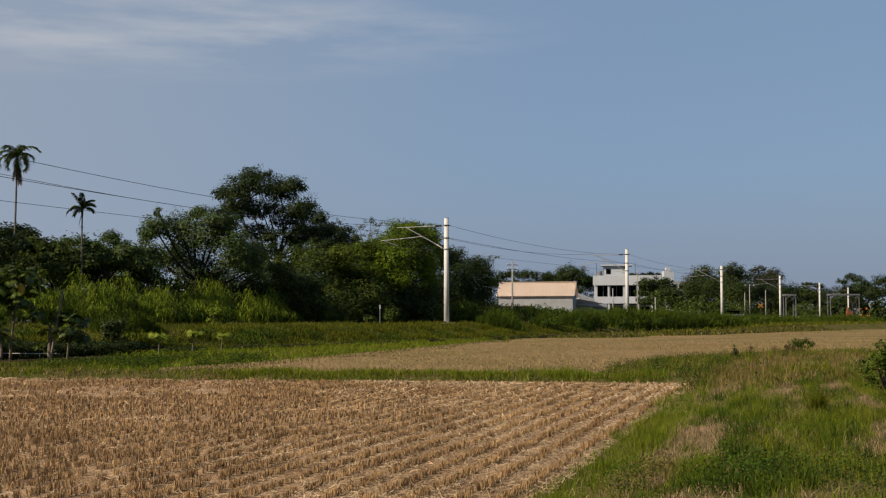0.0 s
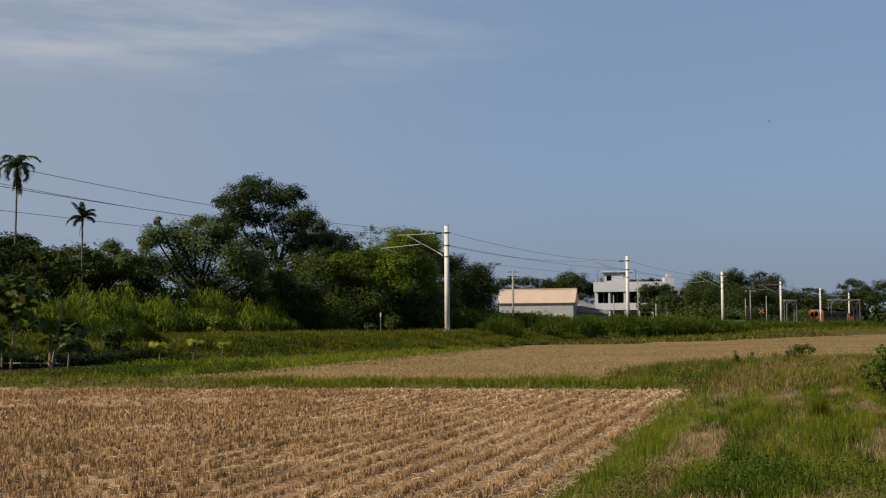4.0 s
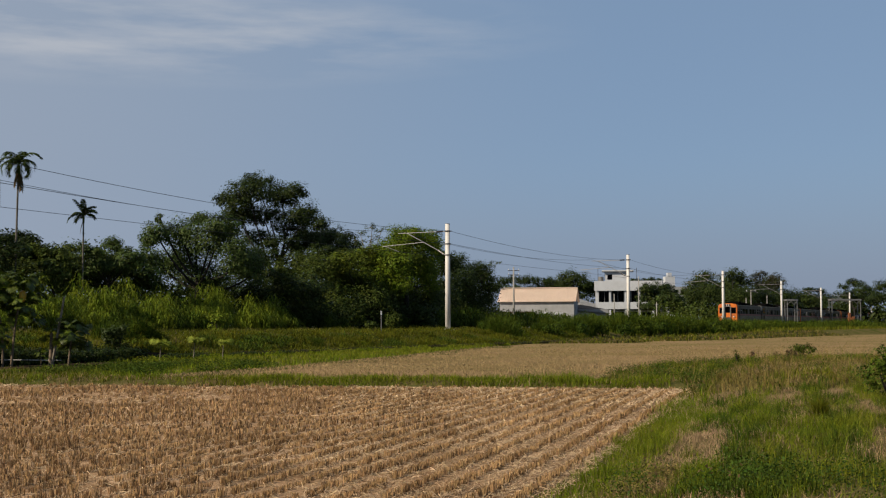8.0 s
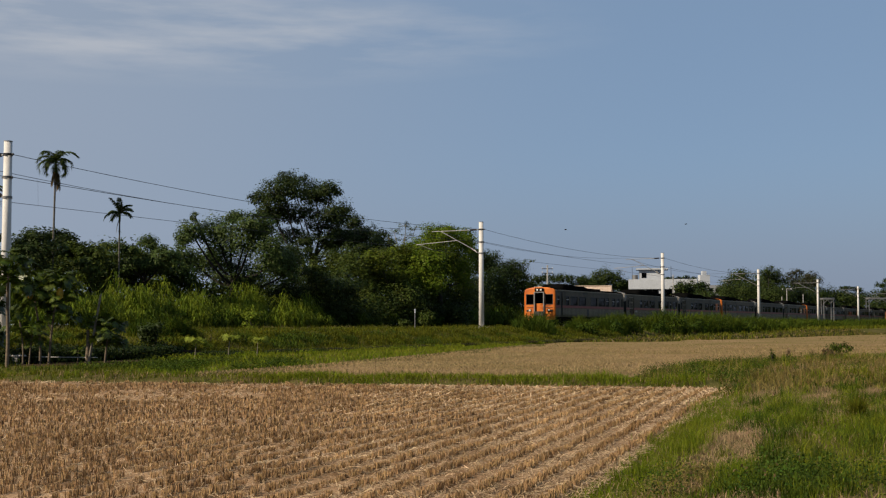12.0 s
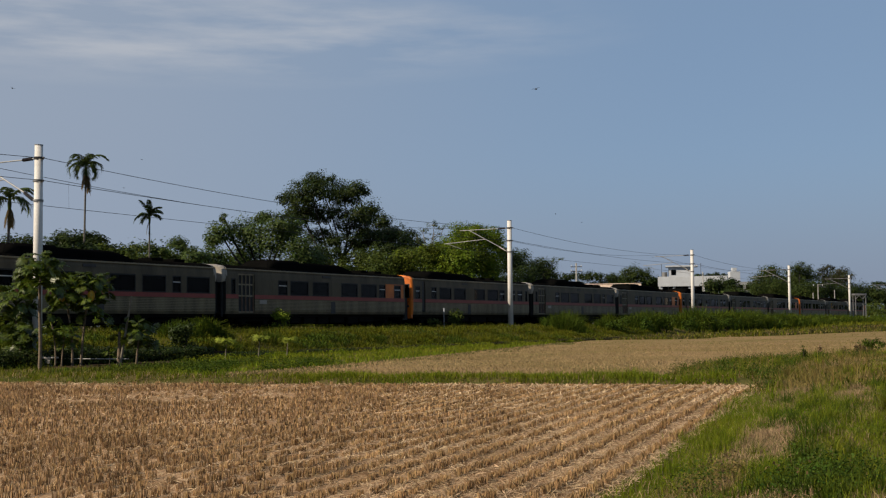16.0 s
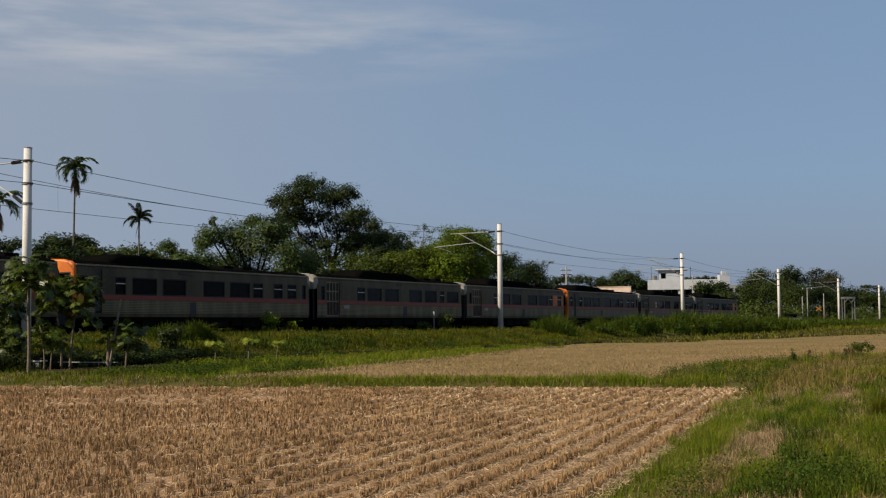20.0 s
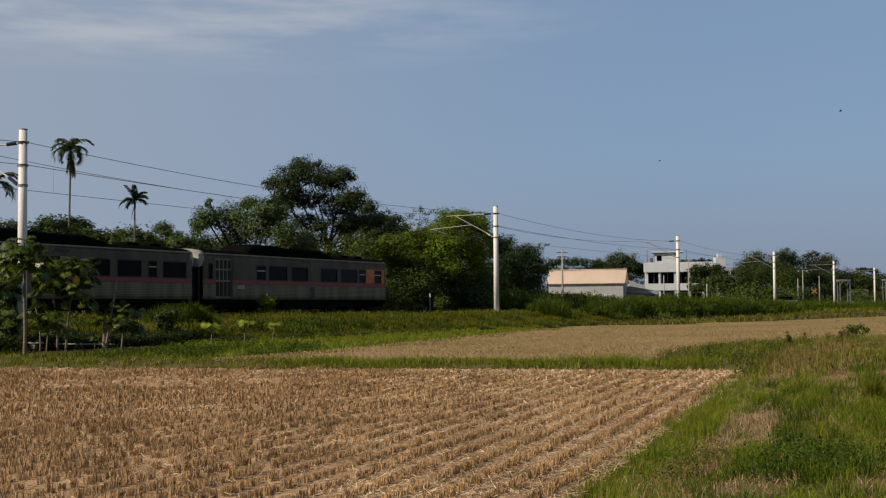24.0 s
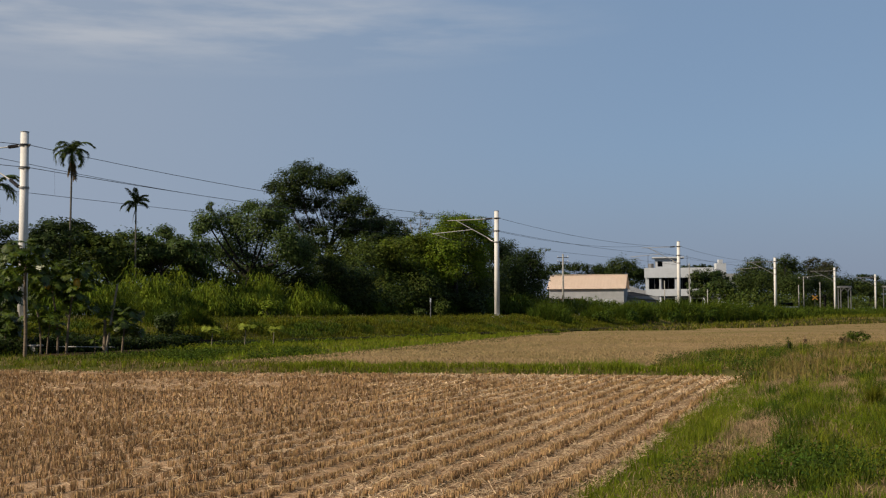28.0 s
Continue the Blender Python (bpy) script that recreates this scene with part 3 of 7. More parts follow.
stubble("rice_stubble", "golden cut rice stubble in rows on dry soil", FIELD_1, 11, ROW_GAP, HILL_GAP, 46, 0.077, 0.0056, (-9, 4), (6, 16), M_STRAW)
stubble("rice_stubble", "golden cut rice stubble on the far part of the field", FIELD_1, 13, ROW_GAP, HILL_GAP, 19, 0.077, 0.0098, (-14, 6), (16, 32), M_STRAW, headland)
stubble("rice_stubble", "pale brown cut rice stubble on the field past the bund", FIELD_2, 12, 0.33, 0.2, 6, 0.05, 0.017, (-8, 34), (29, 84), M_STRAW_FAR, lambda x, y, g: g.random(x.shape) > (y - 46) / 38, radians(96))


def loose_straw(name, label, seed, n, xr, yr, long, wide):
    """Chaff and cut straw: thick between the rows, matted along the far headland."""
    rng = np.random.default_rng(seed)
    x, y = rng.uniform(*xr, n), rng.uniform(*yr, n)
    w = np.array([noise.noise((a * 0.5, b * 0.25, 5)) for a, b in zip(x, y)])
    far = (y - 27.9) + 0.27 * x
    mat = ((x + 5.4) / 2.2) ** 2 + ((y - 24.2) / 2.1) ** 2 < 1
    ok = inside(FIELD_1, x, y) & ((w > -0.1) | mat | (rng.random(n) > 0.35) | (far > -3.0))
    x, y = x[ok], y[ok]
    n = len(x)
    c = np.stack([x, y, rng.uniform(0.025, 0.045, n)], 1)
    a = rng.uniform(0, 2 * np.pi, n)
    L = rng.uniform(0.3, 1.0, n) * long
    t = np.stack([np.cos(a), np.sin(a), rng.normal(0, 0.25, n)], 1) * (L / 2)[:, None]
    s = np.stack([-np.sin(a), np.cos(a), rng.normal(0, 0.3, n)], 1) * (wide * rng.uniform(0.6, 1.3, n))[:, None]
    v = np.stack([c - t - s, c + t - s, c + t + s, c - t + s], 1).reshape(-1, 3)
    tagged(new(name, mesh_np(name, v, np.arange(n * 4).reshape(-1, 4), M_STRAW_DRY)), label, "straw", kind="stuff")


loose_straw("loose_straw", "loose pale straw strewn over the stubble", 21, 82000, (-8, 4), (7, 17), 0.13, 0.0024)
loose_straw("loose_straw", "loose pale straw on the far part of the field", 22, 44000, (-13, 6), (17, 32), 0.16, 0.005)

loose_straw("loose_straw", "pale straw matted at the field's end by the bank", 23, 26000, (-1, 6.2), (20.5, 28.5), 0.2, 0.007)
loose_straw("loose_straw", "pale straw strewn along the bank", 24, 34000, (-0.8, 4.5), (8, 21), 0.14, 0.003)


# ---- grass ----
def scatter(rng, n, poly, keep=None):
    px, py = [p[0] for p in poly], [p[1] for p in poly]
    x, y = rng.uniform(min(px), max(px), n), rng.uniform(min(py), max(py), n)
    ok = inside(poly, x, y)
    if keep is not None:
        ok &= keep(x, y)
    return x[ok], y[ok]


def grass(name, label, mat, seed, n, poly, h, w, lean=0.4, bend=0.5, keep=None, clump=0.4):
    rng = np.random.default_rng(seed)
    x, y = scatter(rng, n, poly, keep)
    for ps in (50, 100):
        c = tr(ps, -1.0)
        ok = (x - c.x) ** 2 + (y - c.y) ** 2 > 2.2
        x, y = x[ok], y[ok]
    p = patchy((x - 0.314 * y) * 2.6, y * 0.5, 0.45, seed)
    hh = h * (1 + clump * 1.6 * p) * rng.uniform(0.55, 1.2, len(x))
    z = ground_z(x, y) - 0.02
    v, q = blades(rng, np.stack([x, y, z], 1), np.maximum(hh, 0.04), w * rng.uniform(0.6, 1.3, len(x)), lean, bend)
    return tagged(new(name, mesh_np(name, v, q, mat)), label, "grass", kind="stuff")


def trq(pts):
    return [tuple(tr(s, d)[:2]) for s, d in pts]


BANK = [(0.3, 7.6), (0.55, 8.9), (5.7, 26.3), (4.6, 29.8), (6.3, 34.8), (9.5, 42.5), (14, 47.5), (22, 52), (26, 40), (12, 20), (5, 7)]
BUND = [(-13, 31.3), (5.9, 26.3), (6.1, 28.7), (4.5, 29.9), (-6.2, 32.9), (-14, 35.5)]
NEAR = [(-0.2, 5.6), (0.88, 9.1), (5.5, 23.8), (10.5, 23.8), (3.3, 6.8), (2.8, 5.6)]
FAR = [(5.35, 23.2), (6.25, 26.3), (4.9, 29.8), (6.3, 34.8), (9.5, 42.5), (14, 47.5), (22, 52), (26, 40), (11.5, 23.2)]
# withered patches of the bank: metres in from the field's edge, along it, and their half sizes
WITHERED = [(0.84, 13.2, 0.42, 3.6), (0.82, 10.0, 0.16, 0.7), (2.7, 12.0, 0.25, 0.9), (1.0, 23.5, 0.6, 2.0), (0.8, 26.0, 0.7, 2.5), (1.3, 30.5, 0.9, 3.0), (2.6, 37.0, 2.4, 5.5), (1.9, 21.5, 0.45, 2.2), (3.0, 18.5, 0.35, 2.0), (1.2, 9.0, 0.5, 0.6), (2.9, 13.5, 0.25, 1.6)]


def edge_d(x, y):
    """Metres from the near field's edge into the bank."""
    return ((x - 1.05) - (y - 9.25) * 0.314) * 0.954


def long_noise(x, y, a, b, seed):
    """Noise drawn out along the bank."""
    e = edge_d(x, y)
    return np.array([noise.noise((p * a, r * b, seed)) for p, r in zip(e, y)])


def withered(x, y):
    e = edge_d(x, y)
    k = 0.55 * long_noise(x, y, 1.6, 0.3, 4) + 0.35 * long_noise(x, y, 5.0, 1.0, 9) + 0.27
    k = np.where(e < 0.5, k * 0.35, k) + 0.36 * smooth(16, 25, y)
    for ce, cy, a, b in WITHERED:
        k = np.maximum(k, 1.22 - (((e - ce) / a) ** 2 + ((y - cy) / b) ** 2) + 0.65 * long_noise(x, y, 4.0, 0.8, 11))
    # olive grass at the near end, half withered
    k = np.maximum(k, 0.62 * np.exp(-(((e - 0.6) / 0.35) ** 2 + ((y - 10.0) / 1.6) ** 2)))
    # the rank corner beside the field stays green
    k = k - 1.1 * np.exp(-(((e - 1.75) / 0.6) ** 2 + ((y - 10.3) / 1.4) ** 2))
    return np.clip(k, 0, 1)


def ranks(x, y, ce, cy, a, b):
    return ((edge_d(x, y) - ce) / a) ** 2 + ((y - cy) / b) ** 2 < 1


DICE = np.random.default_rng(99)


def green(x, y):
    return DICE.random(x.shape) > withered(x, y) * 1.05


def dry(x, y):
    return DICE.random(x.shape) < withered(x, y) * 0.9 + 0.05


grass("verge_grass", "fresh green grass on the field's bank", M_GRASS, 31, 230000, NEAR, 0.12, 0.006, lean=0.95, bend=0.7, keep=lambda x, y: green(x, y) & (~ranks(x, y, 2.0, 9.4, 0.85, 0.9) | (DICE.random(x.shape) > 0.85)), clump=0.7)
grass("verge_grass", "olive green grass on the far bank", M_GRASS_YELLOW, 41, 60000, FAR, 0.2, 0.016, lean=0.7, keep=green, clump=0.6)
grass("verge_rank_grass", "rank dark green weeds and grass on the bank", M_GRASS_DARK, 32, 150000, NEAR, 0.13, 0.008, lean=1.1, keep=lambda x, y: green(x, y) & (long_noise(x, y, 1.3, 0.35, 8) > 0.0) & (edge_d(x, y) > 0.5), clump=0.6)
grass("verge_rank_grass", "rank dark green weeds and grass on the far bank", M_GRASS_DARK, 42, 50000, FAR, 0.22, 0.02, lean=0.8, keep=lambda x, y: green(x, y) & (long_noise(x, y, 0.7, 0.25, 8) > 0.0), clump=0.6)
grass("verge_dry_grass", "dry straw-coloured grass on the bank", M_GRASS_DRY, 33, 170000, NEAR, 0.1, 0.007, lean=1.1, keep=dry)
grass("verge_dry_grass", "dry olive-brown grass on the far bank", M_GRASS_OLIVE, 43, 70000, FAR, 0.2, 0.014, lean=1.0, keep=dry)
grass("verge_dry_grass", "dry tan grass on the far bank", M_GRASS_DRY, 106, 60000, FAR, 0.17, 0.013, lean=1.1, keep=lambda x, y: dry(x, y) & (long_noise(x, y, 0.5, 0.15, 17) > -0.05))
grass("verge_seed_heads", "tall brownish seeding grass on the bank", M_GRASS_OLIVE, 44, 3000, FAR, 0.5, 0.014, lean=0.35, keep=lambda x, y: long_noise(x, y, 0.6, 0.2, 14) > 0.05)


def tufts(name, label, mat, seed, n, poly, h, per, w, keep=None):
    """Separate clumps of taller grass."""
    rng = np.random.default_rng(seed)
    cx, cy = scatter(rng, n, poly, keep)
    k = np.repeat(np.arange(len(cx)), per)
    hs = rng.uniform(0.5, 1.2, len(cx))[k] * h
    r = np.abs(rng.normal(0, 0.07, len(k))) * (hs / h + 0.4)
    a = rng.uniform(0, 2 * np.pi, len(k))
    x, y = cx[k] + np.cos(a) * r, cy[k] + np.sin(a) * r
    v, q = blades(rng, np.stack([x, y, ground_z(x, y) - 0.02], 1), hs * rng.uniform(0.5, 1.1, len(k)), w * rng.uniform(0.6, 1.3, len(k)), 0.6, 0.7)
    tagged(new(name, mesh_np(name, v, q, mat)), label, "grass", kind="stuff")


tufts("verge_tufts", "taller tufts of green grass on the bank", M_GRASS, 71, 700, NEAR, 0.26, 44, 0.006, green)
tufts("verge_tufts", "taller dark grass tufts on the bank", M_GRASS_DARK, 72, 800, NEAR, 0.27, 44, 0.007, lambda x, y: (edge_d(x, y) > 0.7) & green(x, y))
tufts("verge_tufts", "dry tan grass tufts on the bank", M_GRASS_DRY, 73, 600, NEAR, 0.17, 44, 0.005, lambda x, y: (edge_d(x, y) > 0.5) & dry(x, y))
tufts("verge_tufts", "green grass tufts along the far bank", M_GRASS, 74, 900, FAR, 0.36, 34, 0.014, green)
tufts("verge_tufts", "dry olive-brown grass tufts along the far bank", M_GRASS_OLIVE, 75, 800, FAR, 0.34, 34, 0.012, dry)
tufts("verge_tufts", "leafy grass tufts on the bund", M_GRASS, 76, 300, BUND, 0.2, 36, 0.012)


def weeds(name, label, mat, seed, n, poly, h, leaf, keep):
    """Low broad-leaved weeds: leaves stacked up short stems."""
    rng = np.random.default_rng(seed)
    x, y = scatter(rng, n, poly, keep)
    k = 22
    hh = h * rng.uniform(0.5, 1.2, len(x))
    o = rng.normal(0, 1, (len(x), k, 3)) * np.array([0.09, 0.09, 0])
    o[:, :, 2] = rng.random((len(x), k)) * hh[:, None]
    c = np.stack([x, y, ground_z(x, y)], 1)[:, None] + o
    v, q = leaves(rng, c.reshape(-1, 3), leaf * rng.uniform(0.6, 1.3, len(x) * k), slim=0.6)
    tagged(new(name, mesh_np(name, v, q, mat)), label, "weeds", kind="stuff")


weeds("broadleaf_weeds", "green broad-leaved weeds on the bank", M_WEED, 45, 12000, NEAR, 0.26, 0.032, lambda x, y: ranks(x, y, 1.4, 10.3, 0.2, 0.5) | ranks(x, y, 1.75, 9.8, 0.3, 0.35))
weeds("broadleaf_weeds", "rank dark weeds on the bank", M_WEED, 46, 16000, NEAR, 0.24, 0.024, lambda x, y: ranks(x, y, 1.95, 9.5, 0.85, 0.8) & (DICE.random(x.shape) > 0.3) | ranks(x, y, 0.62, 9.9, 0.14, 0.5))
weeds("broadleaf_weeds", "reddish withered weeds on the bank", M_FROND_DEAD, 47, 9000, NEAR, 0.17, 0.045, lambda x, y: ranks(x, y, 0.78, 10.4, 0.06, 0.4) | ranks(x, y, 1.27, 9.9, 0.05, 0.2))
weeds("broadleaf_weeds", "olive-brown weeds on the bank", M_GRASS_OLIVE, 103, 16000, NEAR, 0.17, 0.022, lambda x, y: ranks(x, y, 0.7, 10.2, 0.2, 0.9))
grass("verge_dry_grass", "olive withered grass at the bank's near end", M_GRASS_OLIVE, 104, 300000, NEAR, 0.12, 0.006, lean=1.0, keep=lambda x, y: ranks(x, y, 0.62, 10.2, 0.32, 1.6) & (DICE.random(x.shape) > 0.3))
weeds("broadleaf_weeds", "leafy weeds along the field's end", M_GRASS_DARK, 48, 9000, FAR, 0.28, 0.042, lambda x, y: ((edge_d(x, y) < 0.3) | (long_noise(x, y, 0.7, 0.3, 21) > 0.25)))
grass("bund_grass", "fresh green grass on the bund between the fields", M_GRASS, 34, 60000, BUND, 0.2, 0.013, lean=0.9, keep=lambda x, y: x > -4.5 + 7 * patchy(x, y, 0.3, 18))
grass("bund_grass", "olive-green grass on the bund between the fields", M_GRASS_YELLOW, 97, 26000, BUND, 0.15, 0.014, lean=1.0)
grass("bund_dry_grass", "withered straw-coloured grass on the bund", M_GRASS_DRY, 94, 9000, BUND, 0.13, 0.014, lean=0.9)
LEFT = [(-13, 32.5), (-6.2, 33.0), (-6.6, 35.5), (-3.7, 43.0), (0.3, 57.5), (9.1, 92.5), (16.7, 95.0)] + trq([(58, -8.3), (-22, -8.3)])
grass("meadow_grass", "bright short grass beside the second field", M_GRASS, 36, 90000, LEFT, 0.2, 0.03, lean=0.8, keep=lambda x, y: (x / y > -0.235 + 0.12 * patchy(x, y, 0.3, 15)) & ~inside(GARDEN, x, y))
grass("meadow_grass", "olive-green short grass before the garden", M_GRASS_YELLOW, 98, 60000, LEFT, 0.16, 0.026, lean=0.9, keep=lambda x, y: (x / y < -0.2 + 0.12 * patchy(x, y, 0.3, 15)) & ~inside(GARDEN, x, y))
grass("meadow_grass", "dark rank grass before the garden", M_GRASS_DARK, 99, 60000, LEFT, 0.2, 0.026, lean=0.9, keep=lambda x, y: (x / y < -0.2) & (patchy(x, y, 0.4, 16) > -0.05) & (~inside(GARDEN, x, y) | (DICE.random(x.shape) > 0.85)))
grass("bank_grass", "tall yellow-green grass on the railway bank", M_GRASS_YELLOW, 37, 160000, trq([(-20, -8.7), (64, -8.8), (64, 0.7), (-20, 0.7)]), 0.36, 0.022, lean=0.9, bend=0.7)
grass("bank_grass", "yellow-green grass on the railway bank", M_GRASS_YELLOW, 38, 26000, trq([(60, -16), (230, -20), (230, -1.5), (60, -1.5)]), 0.5, 0.09, lean=0.9)
grass("bank_dark_grass", "dark rank grass on the railway bank", M_GRASS_DARK, 39, 9000, trq([(-20, -8.6), (70, -9.0), (70, -3.5), (-20, -3.5)]), 0.4, 0.045, lean=0.9, keep=lambda x, y: patchy(x, y, 0.25, 6) > 0.08)


def cane(name, label, mat, seed, stations, per, leaf_len, w):
    """Cane grass: clumps of leaves that arch out and droop off the stems at all heights."""
    rng = np.random.default_rng(seed)
    bases, outs, lens, facing = [], [], [], []
    for s, d, r, h in stations:
        x0, y0 = tr(s, d)[:2]
        n = int(per * (0.6 + r))
        a, rr = rng.uniform(0, 2 * np.pi, n), np.sqrt(rng.random(n))
        x, y = x0 + np.cos(a) * rr * r, y0 + np.sin(a) * rr * r
        z = ground_z(x, y) + h * (1 - 0.45 * rr ** 2) * (0.12 + 0.88 * rng.random(n) ** 0.6)
        bases.append(np.stack([x, y, z], 1))
        a2 = a + rng.normal(0, 0.9, n)
        outs.append(np.stack([np.cos(a2), np.sin(a2), np.zeros(n)], 1))
        lens.append(leaf_len * rng.uniform(0.6, 1.25, n))
    b, o, L = np.concatenate(bases), np.concatenate(outs), np.concatenate(lens)[:, None]
    side = np.cross(o, [0, 0, 1.0]) * (w * rng.uniform(0.6, 1.2, len(b)))[:, None] * 0.5
    up = np.array([0, 0, 1.0])
    k = rng.uniform(0.5, 1.1, len(b))[:, None]
    m1 = b + o * L * 0.22 * k + up * L * 0.34
    m2 = b + o * L * 0.52 * k + up * L * 0.36
    tip = b + o * L * 0.85 * k + up * L * 0.02
    v = np.stack([b - side * 0.6, b + side * 0.6, m1 + side, m1 - side, m2 + side * 0.9, m2 - side * 0.9, tip + side * 0.1, tip - side * 0.1], 1)
    i = np.arange(len(b))[:, None] * 8
    q = np.stack([i, i + 1, i + 2, i + 3, i + 3, i + 2, i + 4, i + 5, i + 5, i + 4, i + 6, i + 7], -1).reshape(-1, 4)
    tagged(new(name, mesh_np(name, v.reshape(-1, 3), q, mat)), label, "cane grass", kind="stuff")


def lumps(seed, n, s0, s1, d0, d1, r, h, front=0.0):
    """Stations of clumps; those nearer the track are lower."""
    g = random.Random(seed)
    out = []
    for _ in range(n):
        d = g.uniform(d0, d1)
        out.append((g.uniform(s0, s1), d, r * g.uniform(0.6, 1.3), h * g.uniform(0.45, 1.1) * (1 - front * (d1 - d) / (d1 - d0))))
    return out


cane("cane_grass", "dense tall cane grass with arching leaves behind the railway", M_REED, 40, lumps(1, 72, 2, 37, 5.8, 9.8, 0.85, 3.75, 0.5), 190, 0.95, 0.05)
# dark scrub, whose colour also gives the cane its shadow hollows
cane("cane_grass", "dark mixed scrub behind the railway, also the cane's shaded hollows", M_GRASS_DARK, 49, lumps(2, 70, -18, 60, 5.4, 8, 0.7, 1.9, 0.3), 150, 0.7, 0.055)
cane("bank_scrub", "rank dark scrub on the bank beside the garden", M_GRASS_DARK, 50, lumps(3, 16, -16, 18, -7.8, -5.0, 0.7, 0.4), 130, 0.42, 0.04)
# dark-coloured weeds stand in for the band of shade at the bank's foot
cane("bank_scrub", "dark weeds for the shade band below the bank", M_LEAF_DARK, 57, lumps(8, 60, -16, 12, -9.4, -8.8, 0.35, 0.2), 90, 0.24, 0.035)
cane("bank_scrub", "yellow-green scrub hanging over the bank's foot", M_GRASS_YELLOW, 53, lumps(4, 100, -20, 44, -8.8, -7.9, 0.45, 0.16), 60, 0.36, 0.042)
cane("bank_scrub", "brownish withered weeds along the bank's foot", M_LEAF_BROWN, 54, lumps(5, 80, 2, 52, -9.1, -8.5, 0.4, 0.14), 80, 0.3, 0.035)
cane("bank_clumps", "yellow-green grass clumps on the railway bank", M_GRASS_YELLOW, 55, lumps(6, 90, -12, 64, -7.8, -4.0, 0.8, 0.38), 90, 0.5, 0.035)
cane("bank_clumps", "green grass clumps on the railway bank", M_GRASS_DARK, 56, lumps(7, 26, -6, 64, -8.2, -4.0, 0.8, 0.36), 90, 0.5, 0.035)
weeds("ditch_weeds", "green leafy weeds in front of the garden", M_GRASS_DARK, 62, 2000, [(-10.5, 37), (-6.5, 36), (-4, 43), (-5.5, 47), (-9.5, 43)], 0.25, 0.06, lambda x, y: patchy(x, y, 0.4, 33) > -0.1)


def undergrowth(name, label, mat, seed, line, depth, h, leaf, n, clump):
    """A leafy thicket along a line of (s, d) stations."""
    rng = np.random.default_rng(seed)
    st = np.array(line, float)
    t = np.sort(rng.uniform(0, len(st) - 1.001, n))
    i = t.astype(int)
    f = (t - i)[:, None]
    sd = st[i] * (1 - f) + st[i + 1] * f
    sd[:, 1] += rng.uniform(0, depth, n)
    x = P0X + sd[:, 0] * UX - sd[:, 1] * UY
    y = P0Y + sd[:, 0] * UY + sd[:, 1] * UX
    hh = h * (0.75 + 0.6 * patchy(x, y, 0.12, seed)) * rng.random(n) ** 0.5
    c = np.stack([x, y, ground_z(x, y) + hh], 1)
    k = 15
    o = rng.normal(0, 1, (n, k, 3))
    o /= np.linalg.norm(o, axis=2)[:, :, None]
    face = o.reshape(-1, 3).copy()
    o *= (rng.random((n, k)) ** 0.5)[:, :, None] * clump
    v, q = leaves(rng, (c[:, None] + o).reshape(-1, 3), leaf * rng.uniform(0.66, 1.42, n * k), face=face)
    tagged(new(name, mesh_np(name, v, q, mat)), label, "undergrowth", kind="stuff")


weeds("strip_weeds", "bright green leafy weeds between the bank and the field", M_GRASS, 63, 9000, trq([(-1, -11.0), (4, -10.6), (46, -9.4), (46, -8.9), (4, -9.3), (-1, -9.4)]), 0.22, 0.07, lambda x, y: patchy(x, y, 0.5, 41) > -0.15)
undergrowth("undergrowth", "dark leafy undergrowth behind the railway", M_LEAF_DARK, 81, [(30, 9), (60, 8), (72, 8)], 9, 5.2, 0.26, 1300, 0.8)
undergrowth("undergrowth", "mixed undergrowth behind the cane grass", M_LEAF_MID, 82, [(-40, 12), (0, 12), (40, 13)], 8, 5.4, 0.28, 1700, 0.9)
undergrowth("undergrowth", "far hedge of dark trees behind the railway", M_LEAF_DARK, 83, [(95, 70), (140, 75), (200, 85), (300, 100)], 25, 6.0, 0.6, 1000, 1.7)
undergrowth("undergrowth", "far hedge of green bushes along the railway", M_LEAF_MID, 84, [(165, 7), (230, 8), (300, 8), (420, 8)], 9, 4.6, 0.5, 1300, 1.3)
undergrowth("undergrowth", "far dark tree belt on the horizon", M_LEAF_DARK, 85, [(-150, 60), (100, 120), (300, 150), (700, 120)], 60, 8.5, 1.4, 1000, 3.4)
undergrowth("undergrowth", "far dark tree belt past the fields", M_LEAF_DARK, 86, [(330, 10), (330, -60), (340, -160), (320, -300)], 40, 9.0, 1.4, 700, 3.4)
# a front of dark leaves paints the shade under the thicket's crowns
undergrowth("undergrowth", "dark undergrowth for the shade at the thicket's foot", M_LEAF_DARK, 101, [(38, 6.2), (62, 6.2)], 2.5, 2.9, 0.2, 700, 0.6)
undergrowth("undergrowth", "dark bushes behind the garden and the railway", M_LEAF_MID, 87, [(-20, 6), (-5, 6), (8, 6.5)], 4, 4.4, 0.24, 700, 0.7)
undergrowth("undergrowth", "distant dark trees behind the shed", M_LEAF_DARK, 88, [(222, 75), (245, 40)], 8, 10.5, 0.5, 600, 1.5)
EDGE_2 = [(8.5, 92.0), (9.1, 99), (14, 103), (49, 158), (57, 154), (17, 94.6)]
grass("field_edge_grass", "withered olive-brown grass along the second field's end", M_GRASS_OLIVE, 91, 22000, EDGE_2, 0.3, 0.07, lean=1.2)
grass("field_edge_grass", "yellow-olive grass along the second field's end", M_GRASS_YELLOW, 105, 40000, EDGE_2, 0.3, 0.07, lean=1.2)
grass("field_edge_grass", "straw-coloured grass along the second field's end", M_GRASS_DRY, 92, 9000, EDGE_2, 0.26, 0.06, lean=1.2)
